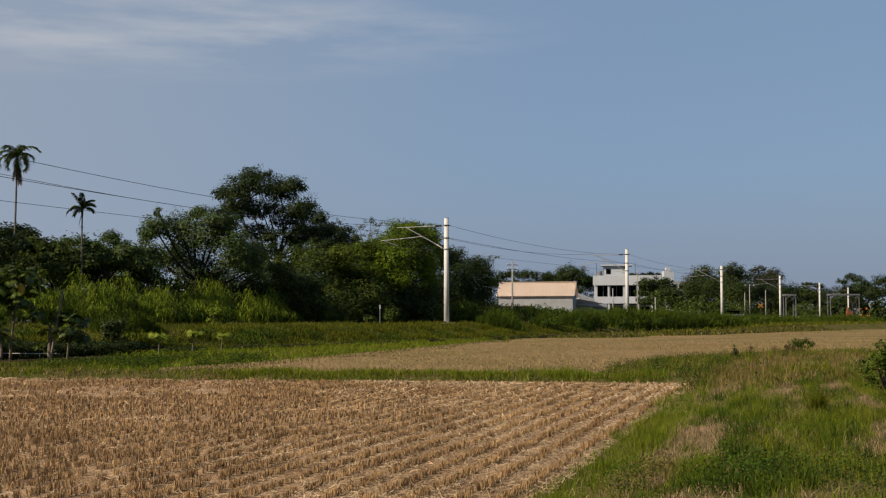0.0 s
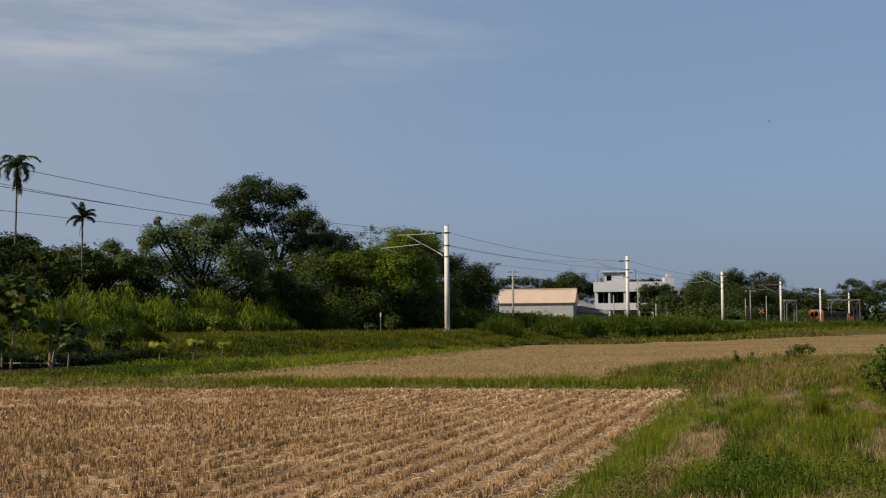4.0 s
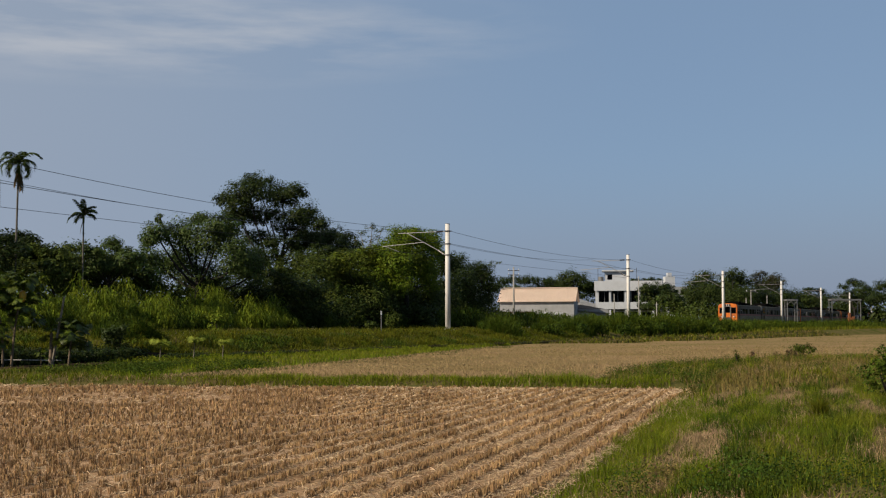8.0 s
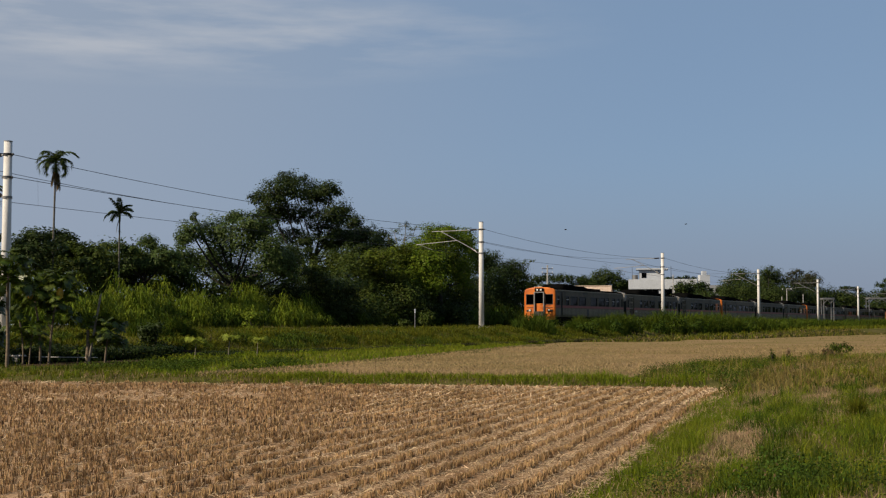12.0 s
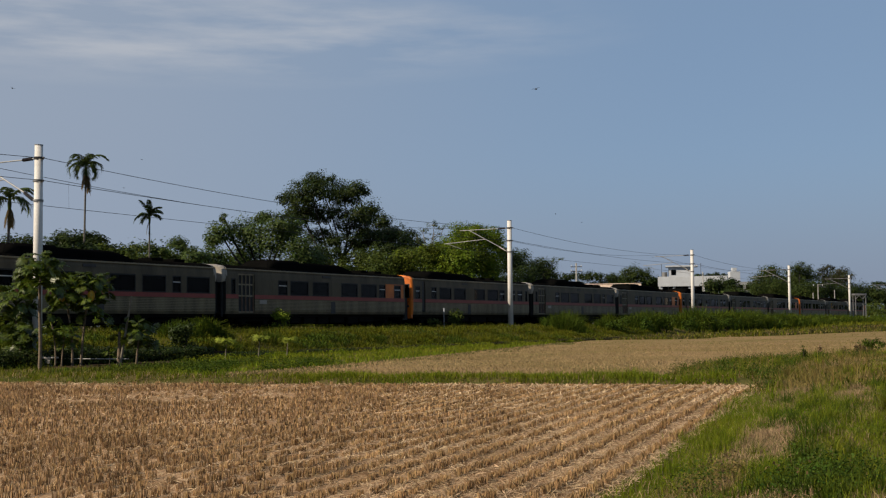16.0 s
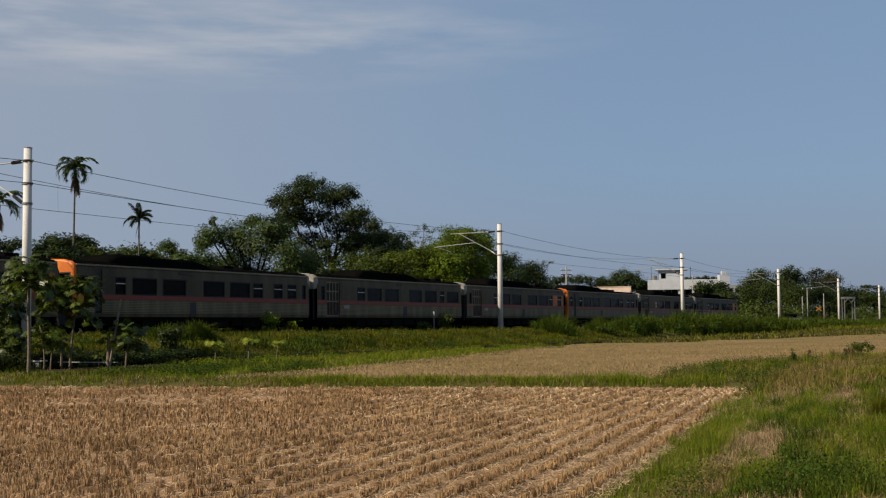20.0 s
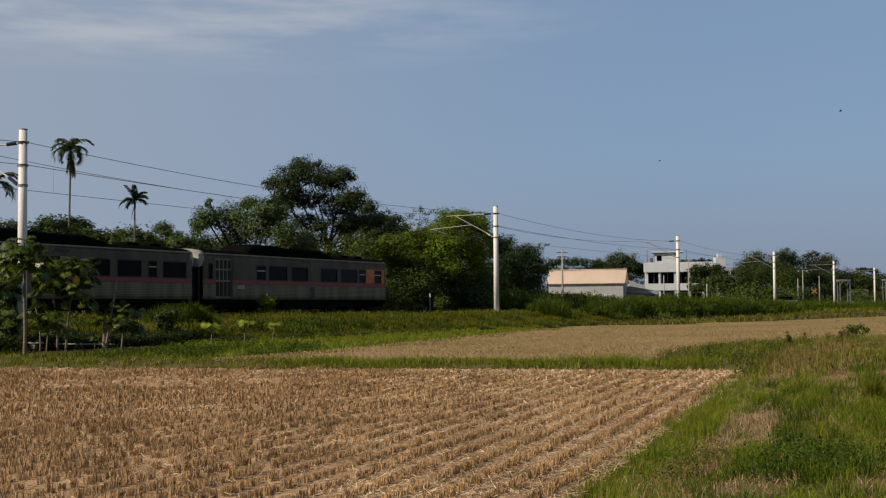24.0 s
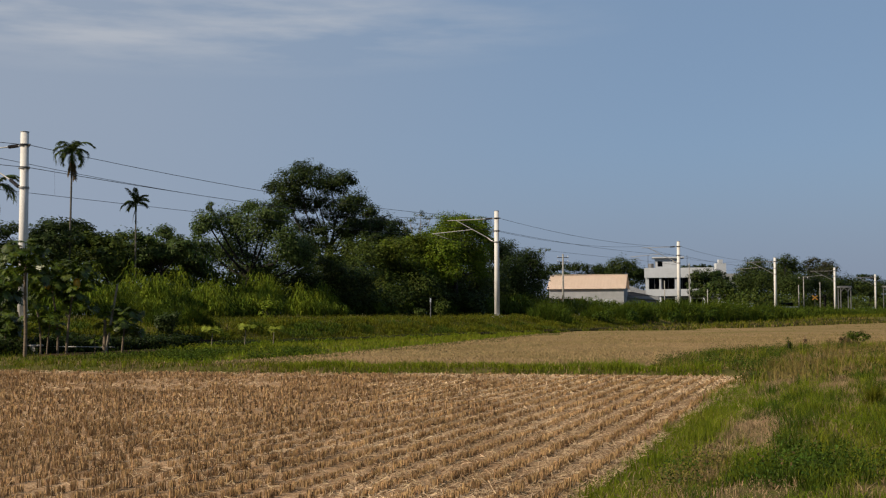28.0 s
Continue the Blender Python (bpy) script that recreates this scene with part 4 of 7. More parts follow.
grass("field_edge_grass", "dark brown rank weeds along the second field's end", M_LEAF_BROWN, 102, 30000, EDGE_2, 0.34, 0.06, lean=1.0, keep=lambda x, y: patchy(x, y, 0.06, 51) > -0.25)
grass("field_weeds", "thin green regrowth on the second field", M_GRASS_YELLOW, 93, 22000, [(4, 52), (14, 50), (60, 82), (54, 148), (17, 94), (9.5, 92)], 0.09, 0.03, lean=1.0)
undergrowth("undergrowth", "low bushes behind the railway beside the shed", M_LEAF_MID, 89, [(60, 9), (98, 11)], 4, 2.3, 0.24, 420, 0.6)
# more dark leaves put the black shade behind the garden into colour
undergrowth("undergrowth", "dark weeds for the shade below the bank behind the garden", M_LEAF_DARK, 90, [(-24, -9.6), (-8, -9.5), (1, -9.2)], 0.9, 0.62, 0.1, 1500, 0.22)
cane("rank_grass", "tall rank green grass behind the railway beside the shed", M_GRASS_BUSH, 95, lumps(9, 70, 60, 130, 5.5, 9, 1.4, 1.9), 64, 0.9, 0.09)
cane("rank_grass", "dark rank weeds behind the railway beside the shed", M_GRASS_DARK, 96, lumps(10, 45, 60, 130, 5.5, 9, 1.4, 1.9), 64, 0.9, 0.09)


# ---- trees ----
TREE_SEED = [100]


def crown_arrays(rng, masses, leaf, dens):
    pts, sizes, tips, faces = [], [], [], []
    for x, y, z, rx, rz in masses:
        ry = rx * 0.8
        area = math.pi * rx * rz
        k = max(6, int(area * 4.2 / max(leaf * 4, 0.6)))
        d = rng.normal(0, 1, (k, 3))
        d /= np.linalg.norm(d, axis=1)[:, None]
        rad = rng.uniform(0.1, 0.95, k) ** 0.6
        c = np.array([x, y, z]) + d * rad[:, None] * np.array([rx, ry, rz])
        tips.append(c)
        n = int(area * dens * 0.53 / k) + 6
        cr = min(rx, rz) * rng.uniform(0.3, 0.62, k) + leaf * 0.6
        o = rng.normal(0, 1, (k, n, 3))
        o /= np.linalg.norm(o, axis=2)[:, :, None]
        faces.append((o * 0.7 + d[:, None] * 0.6).reshape(-1, 3))
        o *= (rng.random((k, n)) ** 0.45)[:, :, None] * cr[:, None, None] * np.array([1.25, 1.25, 0.8])
        pts.append((c[:, None] + o).reshape(-1, 3))
        sizes.append(leaf * 1.2 * rng.uniform(0.6, 1.3, k * n))
    p, s = np.concatenate(pts), np.concatenate(sizes)
    v, q = leaves(rng, p, s, face=np.concatenate(faces))
    return v, q, tips


def limb(rng, a, b, r0, r1, sag=0.12, n=5):
    a, b = np.asarray(a, float), np.asarray(b, float)
    t = np.linspace(0, 1, n)[:, None]
    L = np.linalg.norm(b - a)
    path = a + (b - a) * t + np.sin(t * np.pi) * rng.normal(0, sag * 0.5, 3) * L * np.array([1, 1, 0.4]) + np.array([0, 0, -1]) * np.sin(t * np.pi) * L * sag
    return tube_np(path, np.linspace(r0, r1, n), 6)


def tree(name, label, leaf_mat, bark, leaf, dens, base, girth, masses):
    TREE_SEED[0] += 1
    rng = np.random.default_rng(TREE_SEED[0])
    bx, by = base
    bz = float(ground_z(bx, by)) - 0.1
    root = tagged(new(name), label, "tree")
    root.matrix_basis = pose(bx, by, bz)
    rel = [(x - bx, y - by, z - bz, a, b) for x, y, z, a, b in masses]
    leaf, dens = (leaf * 0.72, dens * 1.5) if by < 140 else (leaf * 0.95, dens * 0.56)
    v, q, tips = crown_arrays(rng, rel, leaf, dens)
    zs = [m[2] for m in rel]
    top = max(m[2] + m[4] for m in rel)
    fork = max(0.8, min(zs) * 0.75 + 0.1 * top)
    wood = Pile()
    fx, fy = rng.normal(0, 0.15, 2)
    wood.add(*tube_np([(0, 0, 0), (0.05, 0, 0.15), (fx * 0.5, fy * 0.5, fork * 0.5), (fx, fy, fork)], [girth * 1.7, girth * 1.15, girth, girth * 0.85], 9))
    for m, t in zip(rel, tips):
        c = (m[0], m[1], m[2] - m[4] * 0.4)
        wood.add(*limb(rng, (fx, fy, fork * rng.uniform(0.75, 1.0)), c, girth * 0.55, girth * 0.22))
        for e in t[:6]:
            wood.add(*limb(rng, c, e, girth * 0.2, girth * 0.05, 0.05, 4))
    part_np("trunk", *wood.arrays(), bark, root, smooth_shade=True)
    part_np("crown", v, q, leaf_mat, root)
    return root


# ---- trees: each crown is a set of leafy masses (x, y, z, half width, half height) ----
tree("broadleaf_tree", "tall dark-green spreading tree behind the railway", M_LEAF_DARK, M_BARK, 0.26, 420, (-10.6, 112.7), 0.20, [(-12.6, 114.0, 9.45, 1.76, 0.93), (-15.3, 114.0, 10.52, 1.76, 1.14), (-9.0, 112.8, 9.04, 1.75, 0.92), (-10.6, 111.8, 8.89, 1.32, 0.71), (-11.5, 110.9, 7.61, 1.91, 0.91), (-8.7, 112.2, 7.46, 2.04, 0.82), (-6.3, 112.4, 7.86, 2.24, 0.92), (-4.3, 110.9, 7.51, 1.51, 0.80), (-12.8, 110.9, 13.29, 2.32, 1.31), (-10.3, 114.8, 13.38, 2.40, 1.25), (-11.8, 113.3, 11.47, 2.99, 0.93), (-8.2, 111.5, 11.30, 1.52, 1.22), (-13.8, 112.5, 11.77, 2.15, 1.02), (-9.5, 114.7, 10.53, 1.87, 0.84), (-6.7, 114.3, 9.28, 2.39, 1.03), (-12.4, 114.1, 14.43, 1.76, 1.03), (-8.7, 112.2, 13.62, 1.13, 0.86), (-14.6, 112.7, 12.83, 1.74, 0.87), (-4.6, 113.4, 8.68, 1.75, 0.93)])
tree("broadleaf_tree", "broad grey-green leafy tree behind the railway", M_LEAF_PALE, M_BARK, 0.22, 560, (-14.1, 90.0), 0.22, [(-16.6, 88.4, 7.98, 1.21, 1.09), (-15.2, 90.2, 8.10, 1.48, 1.39), (-13.2, 89.2, 7.61, 1.62, 1.78), (-16.0, 91.4, 6.32, 2.08, 1.50), (-11.2, 88.4, 6.53, 1.45, 1.77), (-10.1, 90.6, 5.82, 1.24, 1.48), (-13.9, 91.3, 5.05, 2.49, 1.16), (-16.6, 89.0, 9.04, 0.32, 0.40), (-14.3, 91.4, 9.44, 0.91, 0.58), (-18.0, 91.3, 7.58, 0.66, 1.00), (-12.2, 88.3, 8.54, 1.20, 0.96)])
tree("broadleaf_tree", "low pale-leaved tree behind the railway", M_LEAF_PALE, M_BARK, 0.22, 800, (-19.1, 84.0), 0.12, [(-22.0, 84.7, 6.71, 0.85, 0.46), (-19.8, 82.2, 6.43, 0.97, 0.67), (-18.9, 84.0, 6.80, 0.84, 0.61), (-19.6, 83.8, 5.56, 2.28, 0.76), (-17.5, 82.9, 5.89, 1.13, 0.75), (-21.6, 83.4, 5.56, 1.52, 0.83)])
tree("broadleaf_tree", "low green tree behind the railway", M_LEAF_MID, M_BARK, 0.24, 650, (-21.8, 80.0), 0.12, [(-22.9, 81.1, 6.20, 0.96, 0.59), (-21.3, 79.3, 5.91, 0.94, 0.65), (-21.6, 78.7, 4.98, 1.79, 0.72), (-23.7, 80.7, 5.45, 1.10, 0.73)])
tree("broadleaf_tree", "leafy dark tree behind the railway", M_LEAF_DARK, M_BARK, 0.24, 380, (-24.7, 76.0), 0.14, [(-23.6, 75.8, 6.53, 1.45, 0.55), (-22.8, 77.1, 6.32, 0.70, 0.49), (-24.7, 75.0, 6.14, 0.75, 0.48), (-23.8, 75.4, 5.53, 2.06, 0.75), (-27.2, 77.1, 5.65, 1.05, 0.77), (-26.8, 76.0, 6.63, 1.04, 0.62), (-28.5, 76.0, 5.95, 1.73, 1.04)])
# a darker leaf material here stands for the shaded lower crowns
tree("broadleaf_tree", "dense green tree beside the railway", M_LEAF_MID, M_BARK, 0.24, 380, (-5.9, 104.0), 0.16, [(-5.8, 103.1, 6.39, 1.87, 1.03), (-6.7, 102.3, 4.96, 2.32, 1.39), (-4.0, 105.6, 5.53, 2.21, 1.63), (-5.3, 102.5, 3.56, 2.80, 1.40), (-8.8, 105.2, 3.64, 2.39, 1.44), (-2.1, 103.5, 3.55, 2.35, 1.60), (-7.9, 105.6, 5.80, 0.96, 0.77)])
tree("broadleaf_tree", "dense tree with lit yellow-green crown beside the railway", M_LEAF_LIGHT, M_BARK, 0.24, 420, (1.3, 112.0), 0.20, [(1.6, 111.6, 9.54, 1.73, 0.86), (3.2, 113.6, 8.89, 1.24, 1.14), (0.1, 112.2, 8.32, 1.53, 1.12), (-2.2, 111.1, 7.25, 2.02, 1.11), (1.8, 112.9, 7.31, 2.26, 1.74), (-0.7, 112.6, 5.78, 2.56, 1.54), (3.1, 112.7, 5.75, 1.13, 1.54), (-3.0, 111.9, 7.91, 1.02, 0.61)])
tree("broadleaf_tree", "dark-leaved tree beside the railway pole", M_LEAF_DARK, M_BARK, 0.26, 380, (4.2, 128.0), 0.18, [(0.9, 126.9, 4.01, 3.46, 1.74), (4.1, 128.6, 4.61, 1.76, 2.33), (6.9, 126.5, 5.69, 1.95, 2.07), (8.8, 128.8, 6.92, 1.52, 1.17), (9.7, 128.6, 5.15, 1.28, 1.99), (7.8, 127.6, 3.40, 2.55, 1.51), (6.2, 129.2, 7.55, 1.17, 0.82), (5.5, 126.8, 2.83, 1.73, 1.15)])
tree("feathery_tree", "slender feathery-leaved tree above the thicket", M_LEAF_MID, M_BARK_PALE, 0.16, 160, (-2.5, 125.0), 0.12, [(-2.2, 124.6, 11.37, 0.91, 0.40), (-3.4, 126.1, 10.81, 0.80, 0.40), (-1.3, 124.6, 10.91, 0.79, 0.34), (-2.4, 125.8, 10.20, 1.26, 0.46), (-3.9, 125.4, 10.13, 0.57, 0.34)])
tree("broadleaf_tree", "leafy twiggy bush end of the thicket", M_LEAF_MID, M_BARK, 0.18, 140, (9.3, 128.0), 0.08, [(10.1, 129.6, 7.78, 0.82, 0.35), (10.9, 129.8, 8.02, 0.41, 0.18), (9.1, 128.8, 7.51, 0.94, 0.47)])
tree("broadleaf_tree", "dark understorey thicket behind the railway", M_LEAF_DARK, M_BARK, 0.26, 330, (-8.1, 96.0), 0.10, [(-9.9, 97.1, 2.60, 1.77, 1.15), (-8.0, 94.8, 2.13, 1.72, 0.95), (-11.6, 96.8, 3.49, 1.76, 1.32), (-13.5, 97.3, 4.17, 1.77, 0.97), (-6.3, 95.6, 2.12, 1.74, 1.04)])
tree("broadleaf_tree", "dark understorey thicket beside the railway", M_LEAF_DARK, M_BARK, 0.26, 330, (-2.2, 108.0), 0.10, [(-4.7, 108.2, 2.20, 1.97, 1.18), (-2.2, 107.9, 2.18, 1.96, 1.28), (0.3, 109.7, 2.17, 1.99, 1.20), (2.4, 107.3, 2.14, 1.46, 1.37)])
tree("broadleaf_tree", "dark leafy trees filling the thicket", M_LEAF_MID, M_BARK, 0.30, 330, (-6.6, 108.0), 0.12, [(-12.9, 107.6, 6.66, 1.96, 1.47), (-9.9, 106.2, 5.84, 2.17, 1.26), (-7.1, 107.7, 6.62, 2.20, 1.37), (-9.1, 108.5, 4.20, 2.96, 1.48)])
tree("broadleaf_tree", "lit yellow-green tree in the thicket", M_LEAF_LIGHT, M_BARK, 0.26, 420, (-2.2, 107.0), 0.14, [(-4.2, 108.6, 7.03, 1.68, 0.79), (-1.9, 108.5, 7.21, 1.97, 1.09), (0.3, 106.4, 6.89, 1.74, 1.26), (-3.2, 108.8, 5.55, 2.47, 1.19), (-0.4, 105.9, 5.04, 2.41, 1.25), (-4.6, 108.2, 5.64, 1.47, 0.98)])
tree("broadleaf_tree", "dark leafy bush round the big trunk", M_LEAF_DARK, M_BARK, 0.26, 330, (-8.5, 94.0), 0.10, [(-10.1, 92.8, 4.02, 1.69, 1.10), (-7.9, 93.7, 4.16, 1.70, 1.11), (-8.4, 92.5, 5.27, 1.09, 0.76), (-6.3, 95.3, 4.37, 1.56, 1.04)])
tree("broadleaf_tree", "low leafy trees behind the cane grass", M_LEAF_PALE, M_BARK, 0.26, 520, (-21.5, 87.0), 0.12, [(-25.5, 88.2, 6.42, 1.60, 1.00), (-26.9, 85.7, 6.30, 1.56, 0.70), (-23.2, 87.1, 5.67, 1.78, 1.11), (-20.9, 86.1, 5.37, 1.76, 1.10), (-19.2, 87.0, 5.63, 1.78, 1.11), (-17.4, 87.2, 5.71, 1.59, 1.19), (-21.6, 85.6, 4.30, 3.11, 0.93), (-18.2, 88.3, 4.36, 2.41, 0.96), (-26.1, 86.2, 5.34, 1.57, 1.10)])
tree("broadleaf_tree", "dense olive-green tree filling the thicket", M_LEAF_OLIVE, M_BARK, 0.24, 380, (-2.0, 107.8), 0.14, [(-3.9, 101.9, 6.69, 1.30, 0.93), (-2.4, 106.6, 7.26, 1.45, 1.07), (-4.5, 104.3, 5.72, 1.42, 0.95), (-2.8, 104.4, 5.38, 1.61, 1.14), (-1.0, 109.7, 6.67, 1.70, 1.30), (-1.0, 111.4, 4.98, 1.72, 1.22), (-2.1, 106.1, 4.09, 1.64, 1.06)])
# leaf colour darkened likewise, for shade under the lit tops
tree("broadleaf_tree", "leafy tree beside the pole, leaves darkened for shade", M_LEAF_MID, M_BARK, 0.24, 380, (2.1, 115.6), 0.14, [(0.8, 111.0, 7.22, 1.51, 1.31), (1.1, 113.2, 5.28, 1.65, 1.34), (3.0, 118.7, 6.26, 1.40, 1.51), (3.2, 116.0, 4.30, 1.37, 1.37), (0.8, 113.1, 3.32, 1.54, 1.23), (3.0, 119.1, 2.49, 1.30, 1.08)])
tree("broadleaf_tree", "drooping dark limb of the tall tree", M_LEAF_DARK, M_BARK, 0.26, 420, (-6.8, 125.6), 0.14, [(-8.5, 119.9, 12.04, 1.21, 0.87), (-7.6, 123.6, 11.44, 1.35, 1.01), (-6.6, 127.8, 11.07, 1.39, 0.99), (-5.1, 127.1, 10.31, 1.28, 0.86), (-4.1, 130.8, 9.97, 0.95, 0.60), (-7.7, 126.0, 10.03, 1.38, 0.86), (-6.0, 125.8, 9.31, 1.26, 0.75), (-8.9, 122.2, 10.39, 1.23, 0.84), (-9.4, 123.0, 9.06, 1.23, 0.78)])
tree("broadleaf_tree", "broad dark-leaved tree behind the garden", M_LEAF_DARK, M_BARK, 0.3, 420, (-24.6, 81.3), 0.12, [(-25.2, 77.7, 6.45, 0.90, 0.82), (-25.0, 80.2, 6.97, 0.99, 0.76), (-24.6, 82.9, 7.22, 1.02, 0.70), (-23.3, 81.8, 6.69, 0.85, 0.69), (-23.1, 84.2, 6.38, 0.79, 0.63), (-25.2, 82.2, 6.09, 1.17, 0.86), (-23.6, 81.8, 5.87, 1.08, 0.77), (-22.5, 85.7, 5.99, 0.89, 0.72), (-26.4, 80.3, 5.74, 0.92, 0.77)])
tree("broadleaf_tree", "bushy lit tree with yellow-green top beside the pole", M_LEAF_LIGHT, M_BARK, 0.26, 360, (1.7, 125.1), 0.14, [(-1.0, 117.7, 8.77, 1.28, 0.86), (0.3, 122.0, 9.92, 1.55, 1.22), (1.8, 126.6, 10.81, 1.50, 0.92), (3.4, 126.5, 10.21, 1.38, 1.15), (4.4, 130.3, 9.10, 1.07, 1.30), (2.1, 127.6, 9.13, 1.86, 1.28), (0.3, 121.1, 8.20, 1.54, 1.10), (3.6, 129.1, 7.57, 1.29, 1.29)])
tree("broadleaf_tree", "dark-leaved trees past the pole", M_LEAF_DARK, M_BARK, 0.30, 330, (7.6, 138.5), 0.14, [(5.3, 132.0, 8.29, 1.20, 1.56), (7.0, 137.0, 7.92, 1.50, 1.50), (9.2, 142.9, 7.41, 1.30, 1.30), (6.1, 134.1, 5.34, 1.71, 1.71), (8.7, 140.7, 4.75, 1.67, 1.79), (5.9, 137.2, 2.94, 1.62, 1.50), (8.9, 139.9, 2.64, 1.53, 1.27)])
tree("far_tree", "distant dark tree line", M_LEAF_DARK, M_BARK, 0.42, 198, (29.7, 290.0), 0.25, [(26.4, 289.5, 11.79, 3.16, 1.18), (30.6, 285.6, 11.75, 3.37, 1.30), (34.4, 285.0, 11.18, 3.11, 1.17), (28.1, 287.0, 9.73, 5.22, 1.30), (34.2, 288.4, 9.46, 5.24, 1.31)])
tree("far_tree", "dense distant trees behind the shed", M_LEAF_FAR, M_BARK, 0.42, 260, (36.1, 288.0), 0.25, [(23.3, 292.3, 10.19, 3.19, 1.33), (37.3, 291.9, 10.87, 3.45, 1.59), (38.7, 287.8, 8.89, 3.92, 1.31), (46.5, 287.5, 9.87, 3.14, 1.57), (50.1, 289.7, 9.38, 3.16, 1.58), (32.5, 291.6, 8.77, 5.30, 1.06)])
tree("far_tree", "round distant green tree", M_LEAF_FAR, M_BARK, 0.42, 231, (41.1, 285.0), 0.30, [(41.0, 283.4, 12.49, 3.35, 1.67), (39.4, 287.9, 10.98, 3.40, 1.57), (43.4, 284.0, 10.82, 3.36, 1.55), (41.0, 285.9, 8.95, 5.20, 1.82), (45.8, 287.4, 9.87, 2.09, 1.83)])
tree("far_tree", "dark round tree before the white building", M_LEAF_DARK, M_BARK, 0.36, 640, (48.1, 225.0), 0.25, [(46.1, 225.0, 7.96, 1.84, 1.02), (49.3, 226.9, 8.30, 2.27, 1.03), (47.8, 227.0, 6.56, 3.51, 1.44), (49.6, 220.1, 6.08, 2.60, 1.60), (45.6, 220.4, 4.81, 2.60, 0.80), (51.4, 221.5, 4.39, 2.01, 1.41)])
tree("far_tree", "distant dark tree behind the white building", M_LEAF_DARK, M_BARK, 0.42, 198, (62.1, 300.0), 0.25, [(58.2, 297.1, 11.84, 1.89, 0.81), (61.6, 297.0, 12.21, 2.16, 0.81), (63.7, 295.5, 11.60, 1.88, 0.81), (59.5, 297.2, 10.47, 3.24, 1.08)])
tree("far_tree", "green tree beside the railway", M_LEAF_FAR, M_BARK, 0.30, 363, (56.3, 225.0), 0.25, [(56.8, 226.0, 10.27, 2.05, 1.34), (56.3, 228.9, 8.31, 2.50, 1.66), (57.5, 223.5, 7.62, 2.44, 2.03), (53.9, 223.7, 6.43, 2.24, 1.63), (56.1, 224.2, 4.80, 3.67, 1.63)])
tree("far_tree", "green tree with dense crown", M_LEAF_FAR, M_BARK, 0.32, 331, (69.0, 250.0), 0.25, [(69.4, 251.8, 11.81, 2.29, 1.26), (71.4, 252.9, 10.46, 2.53, 1.38), (68.9, 254.4, 9.04, 2.54, 1.85), (69.6, 248.8, 6.93, 3.84, 2.26), (67.1, 252.1, 6.11, 2.75, 1.83)])
tree("far_tree", "tree with thin brownish crown", M_LEAF_BROWN, M_BARK, 0.30, 198, (84.7, 280.0), 0.25, [(82.7, 278.4, 12.87, 2.28, 0.89), (87.1, 283.2, 12.40, 2.32, 1.16), (87.1, 277.3, 10.90, 1.76, 1.26), (85.9, 283.7, 10.49, 3.35, 1.29), (82.2, 280.1, 11.41, 1.78, 1.15)])
tree("far_tree", "dense far trees along the railway", M_LEAF_FAR, M_BARK, 0.40, 260, (81.0, 285.0), 0.25, [(69.9, 287.3, 8.12, 3.92, 2.35), (74.7, 285.3, 8.30, 4.41, 2.33), (79.2, 283.2, 8.59, 4.38, 2.57), (84.9, 284.9, 8.21, 4.40, 2.33), (88.7, 280.5, 7.81, 4.34, 2.04), (93.7, 280.4, 7.13, 4.33, 1.78), (77.9, 285.3, 11.26, 3.89, 2.07), (72.0, 284.8, 10.63, 3.37, 2.07), (87.3, 288.3, 10.90, 3.93, 1.83)])
tree("far_tree", "dark tree along the railway", M_LEAF_DARK, M_BARK, 0.34, 297, (80.4, 262.0), 0.25, [(77.2, 257.2, 7.31, 3.97, 1.87), (83.0, 262.6, 7.16, 3.10, 1.67), (75.6, 261.9, 6.25, 2.38, 1.67), (85.5, 263.0, 5.60, 2.63, 1.43), (82.3, 264.3, 5.05, 4.81, 1.44)])
tree("far_tree", "dark tree line along the railway", M_LEAF_DARK, M_BARK, 0.38, 265, (116.7, 340.0), 0.25, [(114.6, 340.2, 10.98, 1.55, 0.77), (117.8, 340.6, 10.66, 2.17, 0.93), (113.6, 339.9, 8.81, 3.71, 1.55), (119.5, 341.2, 8.80, 3.72, 1.55), (115.8, 337.5, 6.59, 6.14, 1.53)])
tree("far_tree", "dark tree line along the railway", M_LEAF_DARK, M_BARK, 0.38, 265, (123.8, 330.0), 0.25, [(121.4, 330.5, 11.53, 1.80, 0.90), (124.9, 331.7, 12.61, 2.71, 1.21), (125.7, 326.9, 10.49, 3.27, 1.78), (124.1, 334.9, 8.92, 4.57, 2.13), (129.3, 332.5, 8.82, 4.53, 2.12), (123.9, 334.6, 5.87, 6.08, 1.82)])
tree("far_tree", "dark tree line along the railway", M_LEAF_DARK, M_BARK, 0.38, 265, (131.7, 320.0), 0.25, [(127.3, 317.9, 11.36, 3.47, 1.45), (131.6, 319.4, 11.96, 2.90, 1.45), (132.2, 317.6, 9.15, 5.20, 2.31), (125.5, 315.5, 8.13, 4.30, 2.01), (136.9, 315.2, 9.76, 5.73, 2.87)])


